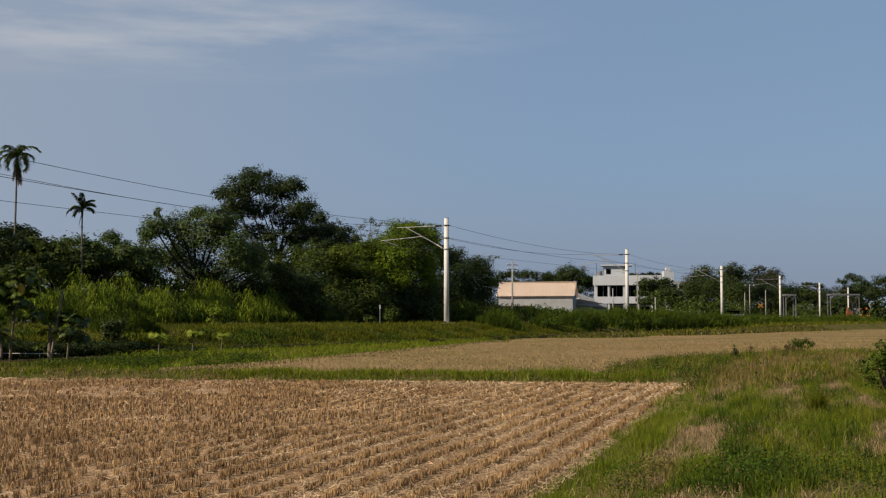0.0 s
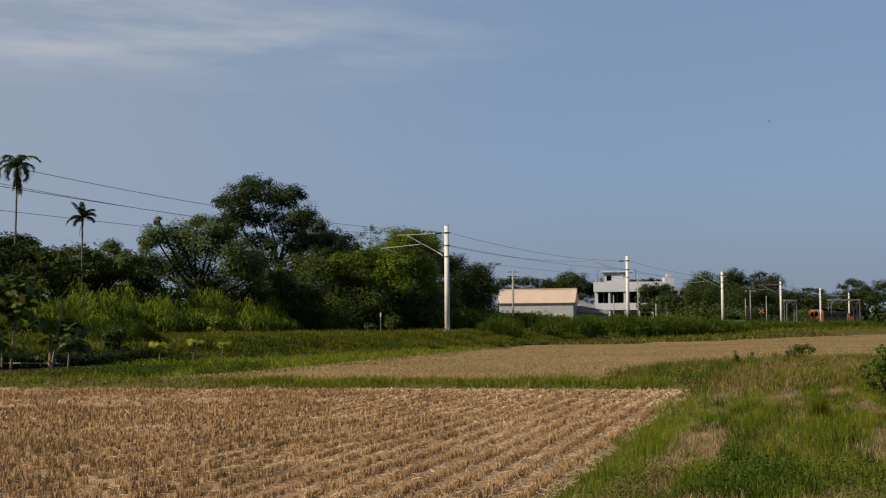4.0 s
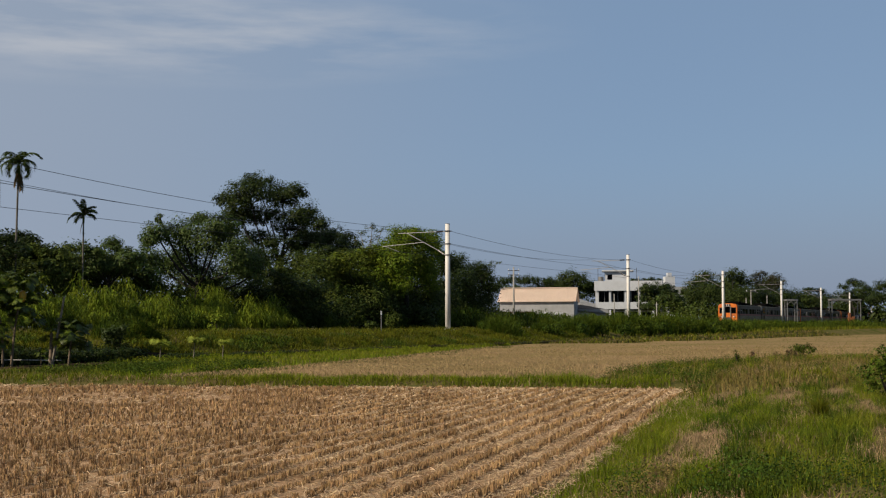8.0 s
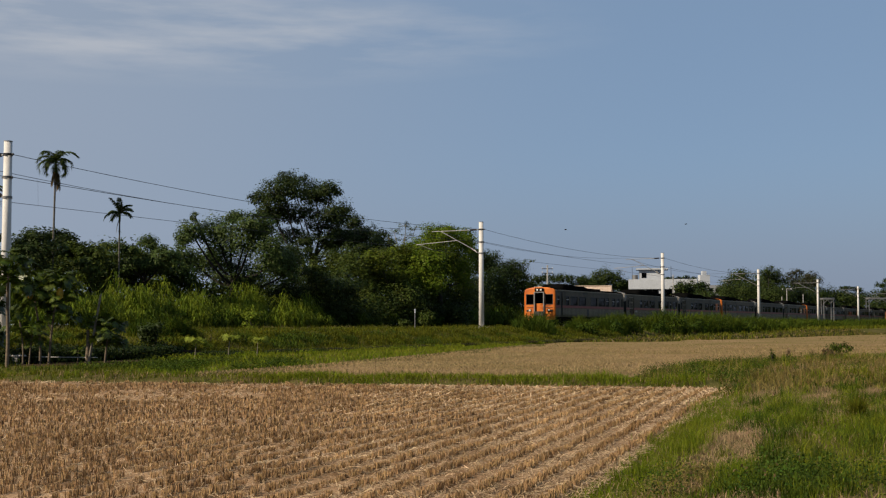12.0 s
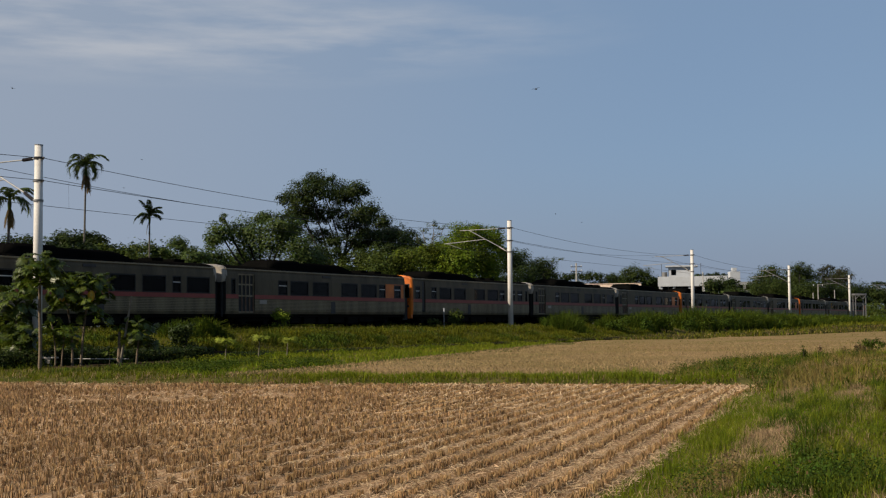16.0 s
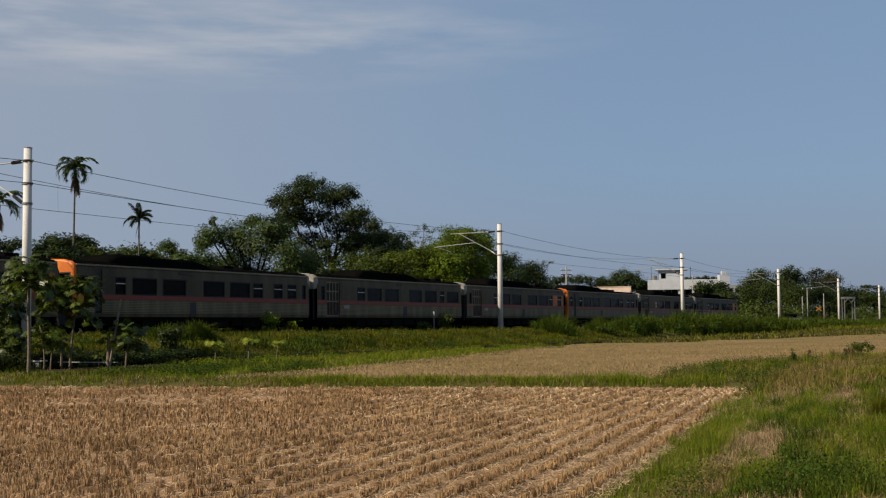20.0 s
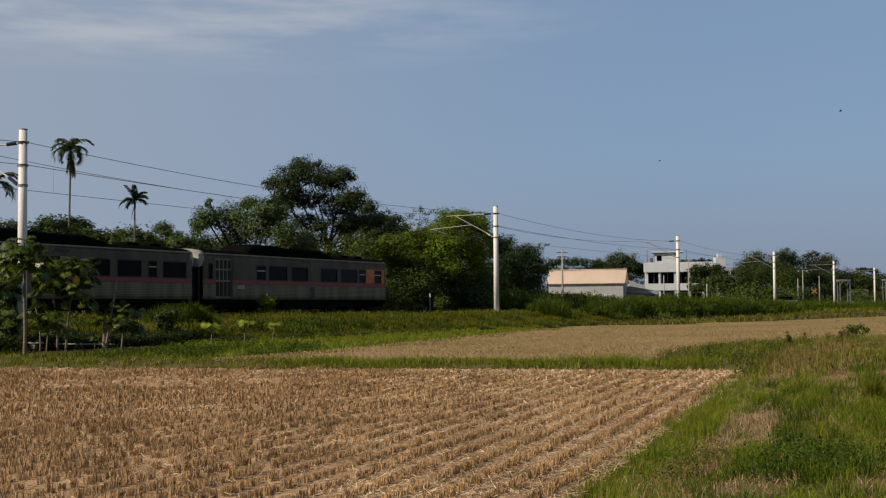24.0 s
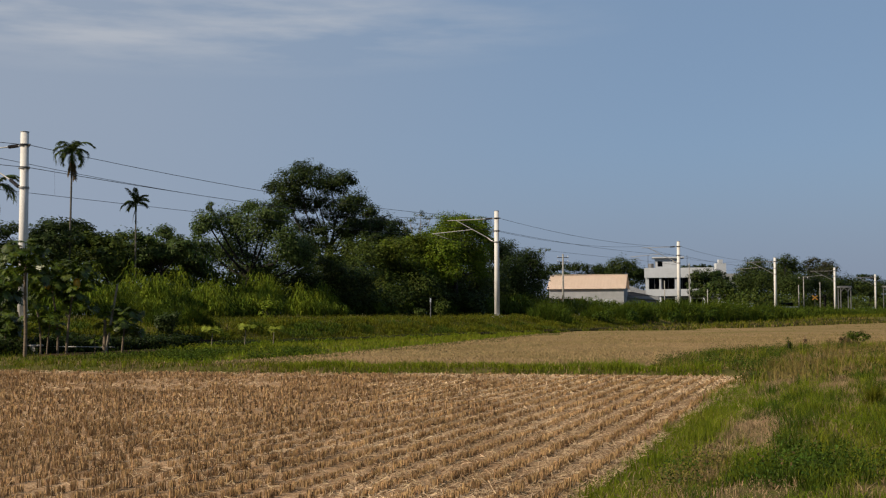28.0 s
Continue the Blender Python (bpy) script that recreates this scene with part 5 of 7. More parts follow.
# ---- railway: ballast, rails, poles, wires ----
def extrude_profile(profile, y0, y1, closed=False):
    """A profile of (x, z) swept along y from y0 to y1, as arrays of quads."""
    p = np.array(profile, float)
    n = len(p)
    v = np.concatenate([np.stack([p[:, 0], np.full(n, y, float), p[:, 1]], 1) for y in (y0, y1)])
    i = np.arange(n if closed else n - 1)
    j = (i + 1) % n
    return v, np.stack([i, i + n, j + n, j], 1)


TRACK_POSE = Matrix.Translation(tr(0, TRACK_D, 0)) @ pose(0, 0, 0, 0, 0, -27.4)


def build_track():
    bed = new("ballast_bed", mesh_np("ballast_bed", *extrude_profile([(-3.0, 0.8), (-1.8, 1.0), (1.8, 1.0), (3.0, 0.8)][::-1], -120, 700), M_BALLAST))
    bed.matrix_basis = TRACK_POSE
    tagged(bed, "grey-brown stone ballast under the railway track", "track bed", kind="structure")
    track = tagged(new("railway_track"), "single railway track on ballast", "track")
    track.matrix_basis = TRACK_POSE
    for x in (-0.56, 0.56):
        prof = [(-0.065, 0.98), (-0.065, 1.0), (-0.012, 1.02), (-0.012, 1.08), (-0.035, 1.09), (-0.035, 1.12), (0.035, 1.12), (0.035, 1.09), (0.012, 1.08), (0.012, 1.02), (0.065, 1.0), (0.065, 0.98)]
        part_np("rail", *extrude_profile([(a + x, b) for a, b in prof][::-1], -120, 700), M_RUST, track)
    bm = box(bmesh.new(), -1.1, 1.1, -0.12, 0.12, 0.86, 1.02, 0.02)
    first = part("sleeper", bm, M_FOOTING, track)
    first.matrix_basis = pose(0, -20, 0)
    for i in range(1, 190):
        share("sleeper", first.data, track, pose(0, -20 + i * 0.65, 0))


def ring(bm, r, z0, z1, sides=20):
    return rod(bm, (0, 0, z0), (0, 0, z1), r, r, sides)


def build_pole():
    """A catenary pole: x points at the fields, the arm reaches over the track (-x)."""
    H = 8.6
    root = new("catenary_pole")
    bm = rod(bmesh.new(), (0, 0, -0.3), (0, 0, H), 0.22, 0.18, 24)
    part("shaft", bm, M_CONCRETE, root, smooth_shade=True)
    bm = bmesh.new()
    r = bmesh.ops.create_icosphere(bm, subdivisions=2, radius=0.55)
    for v in bm.verts:
        v.co.z = max(-0.3, v.co.z * 0.42) + 0.02 + 0.03 * noise.noise(v.co * 4)
        v.co.x *= 1.1
    part("footing", bm, M_CONCRETE, root)
    for z in (8.02, 7.0, 6.1):
        part("clamp", ring(bmesh.new(), 0.225, z - 0.05, z + 0.05), M_GALV if z < 7.5 else M_DARK_STEEL, root)
    part("cap", ring(bmesh.new(), 0.195, H, H + 0.03), M_FOOTING, root)
    bm = bmesh.new()
    box(bm, -0.32, 0.3, -0.04, 0.04, 6.96, 7.03)
    part("bracket", bm, M_DARK_STEEL, root)
    bm = bmesh.new()
    box(bm, 0.2, 0.34, -0.03, 0.03, 7.98, 8.06)
    part("bolt", bm, M_DARK_STEEL, root)
    # insulators
    for (a, b) in (((-0.42, 0, 8.02), (-1.0, 0, 8.0)), ((-0.36, 0, 6.18), (-0.88, 0, 6.52))):
        bm = bmesh.new()
        a, b = Vector(a), Vector(b)
        for i in range(9):
            p, q = a.lerp(b, i / 9), a.lerp(b, (i + 0.55) / 9)
            rod(bm, p, q, 0.085, 0.075, 12)
        rod(bm, a, b, 0.05, None, 10)
        part("insulator", bm, M_INSULATOR, root, "dark ribbed insulator")
        bm = rod(bmesh.new(), Vector((-0.2, 0, a.z - 0.02)), a, 0.03, None, 8)
        part("fitting", bm, M_GALV, root)
    bm = bmesh.new()
    rod(bm, (-1.0, 0, 8.0), (-4.45, 0, 7.98), 0.03, None, 8)
    part("top_tube", bm, M_GALV, root)
    bm = rod(bmesh.new(), (-0.88, 0, 6.52), (-3.6, 0, 7.96), 0.035, None, 8)
    part("cantilever", bm, M_GALV, root)
    bm = rod(bmesh.new(), (-2.15, 0, 7.19), (-5.9, 0, 6.95), 0.028, None, 8)
    part("registration_tube", bm, M_GALV, root)
    bm = bmesh.new()
    rod(bm, (-5.7, 0, 6.96), (-5.0, 0, 6.72), 0.018, None, 6)
    rod(bm, (-5.0, 0, 6.72), (-4.35, 0, 6.48), 0.018, None, 6)
    part("steady_arm", bm, M_GALV, root)
    return tagged(root, "white round concrete catenary pole with steel cantilever", "catenary pole", "poles along the railway")


def wire(name, label, points, r):
    cu = bpy.data.curves.new(name, "CURVE")
    cu.dimensions, cu.bevel_depth, cu.bevel_resolution = "3D", r, 1
    sp = cu.splines.new("POLY")
    sp.points.add(len(points) - 1)
    for p, c in zip(sp.points, points):
        p.co = (*c, 1)
    cu.materials.append(M_WIRE)
    return tagged(new(name, cu), label, "cable")


def sagging(a, b, sag, n=16):
    return [a.lerp(b, i / n) - Vector((0, 0, 4 * sag * (i / n) * (1 - i / n))) for i in range(n + 1)]


build_track()
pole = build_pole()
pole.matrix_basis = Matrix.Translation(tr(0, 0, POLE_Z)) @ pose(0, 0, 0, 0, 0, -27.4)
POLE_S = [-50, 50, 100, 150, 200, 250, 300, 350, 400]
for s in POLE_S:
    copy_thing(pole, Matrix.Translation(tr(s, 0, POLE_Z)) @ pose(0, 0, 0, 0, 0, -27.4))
for s in range(-50, 400, 50):
    for nm, lab, d, z, sag, r in (("feeder_wire", "thin feeder wire strung along the poles", -0.3, 8.0, 0.6, 0.014), ("return_wire", "thin return wire strung along the poles", -0.25, 7.0, 0.35, 0.014),
                                  ("messenger_wire", "sagging messenger wire above the track", 4.4, 8.15, 0.77, 0.013), ("contact_wire", "taut contact wire above the track", 4.35, 6.48, 0.05, 0.013)):
        wire(nm, lab, sagging(tr(s, d, POLE_Z + z), tr(s + 50, d, POLE_Z + z), sag), r)
    if s < 50:
        for k in range(1, 8):
            f = k / 8
            top = POLE_Z + 8.15 - 3.08 * f * (1 - f)
            wire("dropper", "thin dropper wire hanging to the contact wire", [tr(s + 50 * f, 4.4, top), tr(s + 50 * f, 4.35, POLE_Z + 6.44)], 0.004)


# ---- train ----
CAR_LEN, CAR_PITCH, HALF = 20.35, 21.3, 1.42
WIN_Z0, WIN_Z1 = 2.05, 2.9
# windows (from, to) in metres from the car's front end
WINDOWS = {
    "a": [(0.5, 1.16), (2.9, 3.65), (4.16, 6.02), (6.52, 8.4), (9.91, 11.78), (12.31, 14.18), (14.53, 15.45), (16.59, 17.48), (18.05, 18.95), (19.62, 19.99)],
    "m": [(0.5, 0.87), (4.9, 5.83), (6.23, 8.08), (8.59, 10.47), (12.05, 13.89), (14.44, 16.23), (16.79, 17.44), (17.94, 19.84)],
    "c": [(0.5, 0.87), (5.05, 5.96), (6.31, 8.2), (8.7, 10.5), (12.0, 13.96), (14.44, 16.4), (16.76, 17.56), (18.76, 19.64)],
}
DOORS = {"a": (1.45, 1.95, 1.1, 3.3), "m": (1.15, 2.68, 0.98, 3.22), "c": (1.15, 2.68, 0.98, 3.22)}
FAIRINGS = {"a": (2.8, 11.0, 0.42), "m": (5.6, 14.2, 0.46), "c": (4.6, 14.0, 0.48)}


def side_x(z):
    return HALF - 0.06 * max(0.0, (z - 2.9) / 0.58) ** 2 - 0.05 * max(0.0, (1.2 - z) / 0.3) ** 2


def holed_side(y0, y1, z0, z1, holes, sign):
    """A side panel with openings and their reveals."""
    ys = sorted({y0, y1, *[h[0] for h in holes], *[h[1] for h in holes]})
    zs = sorted({z0, z1, *[h[2] for h in holes], *[h[3] for h in holes]} | set(np.linspace(z0, z1, 5)))
    bm = bmesh.new()
    for i in range(len(ys) - 1):
        for j in range(len(zs) - 1):
            cy, cz = (ys[i] + ys[i + 1]) / 2, (zs[j] + zs[j + 1]) / 2
            if any(h[0] < cy < h[1] and h[2] < cz < h[3] for h in holes):
                continue
            vs = [bm.verts.new((sign * side_x(z), y, z)) for y, z in ((ys[i], zs[j]), (ys[i + 1], zs[j]), (ys[i + 1], zs[j + 1]), (ys[i], zs[j + 1]))]
            bm.faces.new(vs if sign > 0 else vs[::-1])
    for a, b, c, d in holes:
        for (p, q) in (((a, c), (b, c)), ((b, c), (b, d)), ((b, d), (a, d)), ((a, d), (a, c))):
            vs = [bm.verts.new((sign * (side_x(z) - o), y, z)) for y, z, o in ((*p, 0), (*q, 0), (*q, 0.07), (*p, 0.07))]
            bm.faces.new(vs)
    bmesh.ops.remove_doubles(bm, verts=bm.verts[:], dist=0.0005)
    return bm


WINDOW_MESH = {}


def car_window(parent, a, b, sign):
    """A rubber-framed window with its pane; short ones have a hopper bar."""
    w = round(b - a, 2)
    if w not in WINDOW_MESH:
        h = WIN_Z1 - WIN_Z0
        bm = bmesh.new()
        for (p, q, r, s) in ((-0.03, w + 0.03, -0.03, 0.035), (-0.03, w + 0.03, h - 0.035, h + 0.03), (-0.03, 0.035, 0.035, h - 0.035), (w - 0.035, w + 0.03, 0.035, h - 0.035)):
            box(bm, -0.02, 0.006, p, q, r, s)
        frame_me = bpy.data.meshes.new("window_frame")
        bm.to_mesh(frame_me)
        bm.free()
        frame_me.materials.append(M_RUBBER)
        bm = box(bmesh.new(), -0.032, -0.026, 0.0, w, 0.0, h)
        pane_me = bpy.data.meshes.new("pane")
        bm.to_mesh(pane_me)
        bm.free()
        pane_me.materials.append(M_GLASS)
        bar_me = None
        if 0.6 < w < 1.0:
            bm = box(bmesh.new(), -0.025, 0.004, 0.03, w - 0.03, h * 0.62, h * 0.62 + 0.045)
            bar_me = bpy.data.meshes.new("sash_bar")
            bm.to_mesh(bar_me)
            bm.free()
            bar_me.materials.append(M_WHITE)
        WINDOW_MESH[w] = (frame_me, pane_me, bar_me)
    f, p, s = WINDOW_MESH[w]
    m = pose(HALF, a, WIN_Z0) if sign > 0 else pose(-HALF, b, WIN_Z0, 0, 0, 180)
    fr = share("window_frame", f, parent, m)
    share("pane", p, fr, Matrix.Identity(4))
    if s:
        share("sash_bar", s, fr, Matrix.Identity(4))


def shell(scale_list):
    """Lofts the car's cross-section through (y, sx, sz) stations."""
    prof = np.array([(side_x(0.9), 0.9), (HALF, 1.2), (HALF, 2.9), (side_x(3.2), 3.2), (side_x(3.48), 3.48), (1.2, 3.62), (0.7, 3.73), (0, 3.76)])
    full = np.concatenate([prof, (prof * [-1, 1])[::-1][1:]])
    pile_v = []
    for y, sx, sz in scale_list:
        pile_v.append(np.stack([full[:, 0] * sx, np.full(len(full), y), 0.9 + (full[:, 1] - 0.9) * sz], 1))
    n = len(full)
    v = np.concatenate(pile_v)
    q = []
    for k in range(len(scale_list) - 1):
        for i in range(n - 1):
            q.append((k * n + i, k * n + n + i, k * n + n + i + 1, k * n + i + 1))
    return v, np.array(q), n


def cab_front(root, flip):
    """The orange cab end with windscreens, gangway door, lamps and coupler. Built at y = 0 facing -y; flip puts it at the rear."""
    m = pose(0, 0, 0) if not flip else pose(0, CAR_LEN, 0, 0, 0, 180)
    deep = 0.14 if flip else 0.17
    v, q, n = shell([(deep, 1.003, 1.002), (deep * 0.5, 1.0, 1.0), (deep * 0.15, 0.97, 0.985), (0.0, 0.92, 0.96)])
    mask = part_np("cab_shell", v, q[:, ::-1], M_STEEL_CAR if flip else M_ORANGE, root, "" if flip else "bright orange cab shell", True)
    mask.matrix_basis = m
    bm = bmesh.new()
    y = 0.0
    # flat front with two windscreens and a door opening
    holes = [(-1.2, -0.54, 2.12, 3.06), (0.54, 1.2, 2.12, 3.06), (-0.38, 0.38, 1.0, 3.25)]
    xs = sorted({-1.3, 1.3, -1.2, -0.54, 0.54, 1.2, -0.38, 0.38, 0.0})
    zs = [0.9, 1.0, 1.5, 2.12, 3.06, 3.25, 3.45]
    for i in range(len(xs) - 1):
        for j in range(len(zs) - 1):
            cx, cz = (xs[i] + xs[i + 1]) / 2, (zs[j] + zs[j + 1]) / 2
            if any(h[0] < cx < h[1] and h[2] < cz < h[3] for h in holes):
                continue
            bm.faces.new([bm.verts.new((a, y, b)) for a, b in ((xs[i], zs[j]), (xs[i + 1], zs[j]), (xs[i + 1], zs[j + 1]), (xs[i], zs[j + 1]))])
    top = [(-1.26, 3.45), (1.26, 3.45), (1.1, 3.55), (0.65, 3.64), (0, 3.66), (-0.65, 3.64), (-1.1, 3.55)]
    bm.faces.new([bm.verts.new((a, y, b)) for a, b in top])
    bmesh.ops.remove_doubles(bm, verts=bm.verts[:], dist=0.001)
    face = part("cab_face", bm, M_ORANGE, root, "orange cab face")
    face.matrix_basis = m
    for x in (-0.87, 0.87):
        bm = bmesh.new()
        for p, qq, r, s in ((-0.36, 0.36, -0.5, -0.44), (-0.36, 0.36, 0.44, 0.5), (-0.36, -0.3, -0.44, 0.44), (0.3, 0.36, -0.44, 0.44)):
            box(bm, x + p, x + qq, -0.015, 0.03, 2.59 + r, 2.59 + s)
        part("windscreen_frame", bm, M_RUBBER, face)
        part("windscreen", box(bmesh.new(), x - 0.33, x + 0.33, 0.03, 0.04, 2.12, 3.06), M_GLASS_DARK, face)
        bm = rod(bmesh.new(), (x, 0.02, 1.55), (x, -0.07, 1.55), 0.13, 0.13, 16)
        rod(bm, (x + (0.24 if x > 0 else -0.24), 0.02, 1.5), (x + (0.24 if x > 0 else -0.24), -0.05, 1.5), 0.09, 0.09, 14)
        part("lamp_cluster", bm, M_DARK_STEEL, face)
        part("lamp_glass", rod(bmesh.new(), (x, -0.07, 1.55), (x, -0.085, 1.55), 0.1, 0.1, 16), M_WHITE, face)
        bm = box(bmesh.new(), x - 0.3, x + 0.3, -0.02, 0.0, 1.78, 1.83)
        part("wiper_rail", bm, M_DARK_STEEL, face)
    bm = bmesh.new()
    for p, qq, r, s in ((-0.47, -0.38, 1.0, 3.28), (0.38, 0.47, 1.0, 3.28), (-0.38, 0.38, 3.22, 3.3)):
        box(bm, p, qq, -0.16, 0.02, r, s, 0.01)
    part("gangway_frame", bm, M_GALV, face, "silver gangway door frame")
    bm = box(bmesh.new(), -0.36, 0.36, 0.03, 0.06, 1.0, 2.2)
    part("gangway_door", bm, M_ORANGE, face)
    part("door_window", box(bmesh.new(), -0.36, 0.36, 0.04, 0.05, 2.2, 3.22), M_GLASS_DARK, face)
    part("step_plate", box(bmesh.new(), -0.42, 0.42, -0.2, 0.0, 1.0, 1.45), M_DARK_STEEL, face)
    part("destination_box", box(bmesh.new(), -0.42, 0.42, -0.1, 0.25, 3.34, 3.66, 0.03), M_ROOF_CAR, face, "dark destination box")
    for x in (-0.16, 0.16):
        part("marker_lamp", rod(bmesh.new(), (x, -0.1, 3.5), (x, -0.12, 3.5), 0.09, None, 14), M_WHITE, face)
    bm = box(bmesh.new(), -1.2, 1.2, 0.0, 0.15, 0.45, 0.9)
    box(bm, -0.2, 0.2, -0.55, 0.1, 0.72, 0.98, 0.03)
    part("coupler", bm, M_UNDER, face)
    for x0 in (-1.36, 0.5):
        part("valance", box(bmesh.new(), x0, x0 + 0.86, -0.01, 0.2, 0.62, 0.92, 0.02), M_UNDER if flip else M_ORANGE, face)


def build_car(kind):
    root = new("railcar")
    wins, door = WINDOWS[kind], DOORS[kind]
    y0, y1 = (0.17, CAR_LEN) if kind == "a" else ((0.0, CAR_LEN - 0.14) if kind == "c" else (0.0, CAR_LEN))
    holes = [(a, b, WIN_Z0, WIN_Z1) for a, b in wins if a > y0]
    for sign in (1, -1):
        dh = [door] if sign > 0 or kind != "a" else [door]
        side = part("side_wall", holed_side(y0, y1, 0.9, 3.48, holes + dh, sign), M_STEEL_CAR, root, "dull stainless steel side wall")
        for a, b in wins:
            if a > y0:
                car_window(side, a, b, sign)
        bm = bmesh.new()
        for a, b in ((y0, door[0]), (door[1], y1)):
            vs = [bm.verts.new((sign * (HALF + 0.004), y, z)) for y, z in ((a, 1.79), (b, 1.79), (b, 2.02), (a, 2.02))]
            bm.faces.new(vs if sign > 0 else vs[::-1])
        part("stripe", bm, M_STRIPE, side, "faded red waist stripe")
        bm = bmesh.new()
        for a, b in ((y0, door[0]), (door[1], y1)):
            vs = [bm.verts.new((sign * (side_x(z) + 0.004), y, z)) for y, z in ((a, 0.93), (b, 0.93), (b, 1.2), (a, 1.2), (b, 1.77), (a, 1.77))]
            for f in ((vs[0], vs[1], vs[2], vs[3]), (vs[3], vs[2], vs[4], vs[5])):
                bm.faces.new(f if sign > 0 else f[::-1])
        part("skirt_panel", bm, M_STEEL_LOWER, side, "dust-stained lower side panel")
        bm = bmesh.new()
        for z in np.arange(1.08, 1.74, 0.085):
            for a, b in ((y0, door[0]), (door[1], y1)):
                box(bm, min(sign * (HALF - 0.01), sign * (HALF + 0.012)), max(sign * (HALF - 0.01), sign * (HALF + 0.012)), a, b, z, z + 0.03)
        part("corrugation", bm, M_RIB, side, "horizontal steel ribs, pale for their highlights")
        bm = box(bmesh.new(), min(sign * 1.37, sign * 1.425), max(sign * 1.37, sign * 1.425), y0, y1, 3.42, 3.5, 0.01)
        # the pale steel draws the gutter's lit edge
        part("gutter", bm, M_RIB, side)
        # door
        a, b, c, d = door
        if kind == "a":
            part("cab_door", box(bmesh.new(), min(sign * 1.33, sign * 1.36), max(sign * 1.33, sign * 1.36), a, b, c, d), M_DARK_STEEL, side, "dark cab door")
        else:
            dr = part("door", box(bmesh.new(), min(sign * 1.31, sign * 1.34), max(sign * 1.31, sign * 1.34), a, b, c, d), M_INTERIOR, side, "folding passenger door")
            bm = bmesh.new()
            for y in np.linspace(a + 0.04, b - 0.04, 5):
                box(bm, min(sign * 1.33, sign * 1.375), max(sign * 1.33, sign * 1.375), y - 0.035, y + 0.035, c, d)
            for z in (c + 0.04, 1.95, 2.6, d - 0.04):
                box(bm, min(sign * 1.33, sign * 1.37), max(sign * 1.33, sign * 1.37), a, b, z - 0.04, z + 0.04)
            part("door_frame", bm, M_RIB, dr)
            bm = bmesh.new()
            for y in np.linspace(a + 0.04, b - 0.04, 5):
                box(bm, min(sign * 1.34, sign * 1.379), max(sign * 1.34, sign * 1.379), y - 0.038, y + 0.038, c, 1.91)
            part("door_rail", bm, M_DOOR_RUST, dr, "rust-stained lower door rails")
            bm = box(bmesh.new(), min(sign * 1.42, sign * 1.45), max(sign * 1.42, sign * 1.45), b + 0.45, b + 1.15, 1.5, 1.72)
            part("number_board", bm, M_CAR_END, side, "pale number board")
        mid = {"a": 9.0, "m": 11.4, "c": 11.0}[kind]
        bm = box(bmesh.new(), min(sign * 1.40, sign * 1.43), max(sign * 1.40, sign * 1.43), mid - 1.2, mid - 0.3, 3.18, 3.32)
        part("vent_grille", bm, M_DARK_STEEL, side)
        bm = box(bmesh.new(), min(sign * 1.42, sign * 1.437), max(sign * 1.42, sign * 1.437), mid - 0.25, mid + 0.25, 0.95, 1.7)
        part("filler_panel", bm, M_DARK_STEEL, side, "sooty service panel")
        if kind == "c":
            bm = bmesh.new()
            for u0, u1, z0, z1 in ((17.6, 18.72, 2.03, 2.98), (19.68, 20.05, 2.03, 2.98), (18.72, 19.68, 2.93, 2.98)):
                vs = [bm.verts.new((sign * (HALF + 0.004), y, z)) for y, z in ((u0, z0), (u1, z0), (u1, z1), (u0, z1))]
                bm.faces.new(vs if sign > 0 else vs[::-1])
            part("orange_panel", bm, M_ORANGE, side, "orange painted panel by the cab")
    # floor, ceiling, seats inside
    bm = box(bmesh.new(), -1.36, 1.36, 0.3, CAR_LEN - 0.3, 0.9, 1.2)
    part("floor_pan", bm, M_INTERIOR, root)
    seat = part("seat", box(bmesh.new(), -0.42, 0.42, 0, 0.14, 1.2, 2.28, 0.03), M_INTERIOR, root)
    seat.matrix_basis = pose(-0.9, 3.2, 0)
    for k in range(16):
        for x in (-0.9, 0.9):
            if k or x > 0:
                share("seat", seat.data, root, pose(x, 3.2 + k, 0))
    # roof
    prof = [(1.37, 3.48), (1.2, 3.62), (0.7, 3.73), (0, 3.76), (-0.7, 3.73), (-1.2, 3.62), (-1.37, 3.48)]
    v, q = extrude_profile(prof, y0, y1)
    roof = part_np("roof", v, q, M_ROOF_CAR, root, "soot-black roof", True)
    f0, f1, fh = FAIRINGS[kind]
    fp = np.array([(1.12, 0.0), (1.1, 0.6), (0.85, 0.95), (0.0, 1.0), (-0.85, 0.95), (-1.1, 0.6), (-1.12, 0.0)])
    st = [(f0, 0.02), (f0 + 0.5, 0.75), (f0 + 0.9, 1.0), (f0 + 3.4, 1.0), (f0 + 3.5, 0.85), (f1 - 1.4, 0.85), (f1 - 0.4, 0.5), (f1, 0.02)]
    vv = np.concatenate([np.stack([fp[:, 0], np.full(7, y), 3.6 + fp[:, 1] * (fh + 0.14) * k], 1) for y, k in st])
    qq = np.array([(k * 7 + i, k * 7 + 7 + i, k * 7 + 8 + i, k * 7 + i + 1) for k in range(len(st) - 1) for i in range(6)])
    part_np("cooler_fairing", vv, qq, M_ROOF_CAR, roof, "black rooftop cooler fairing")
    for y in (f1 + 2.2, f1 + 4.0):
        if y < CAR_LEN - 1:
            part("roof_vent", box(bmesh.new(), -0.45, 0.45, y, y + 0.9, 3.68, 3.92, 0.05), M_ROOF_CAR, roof)
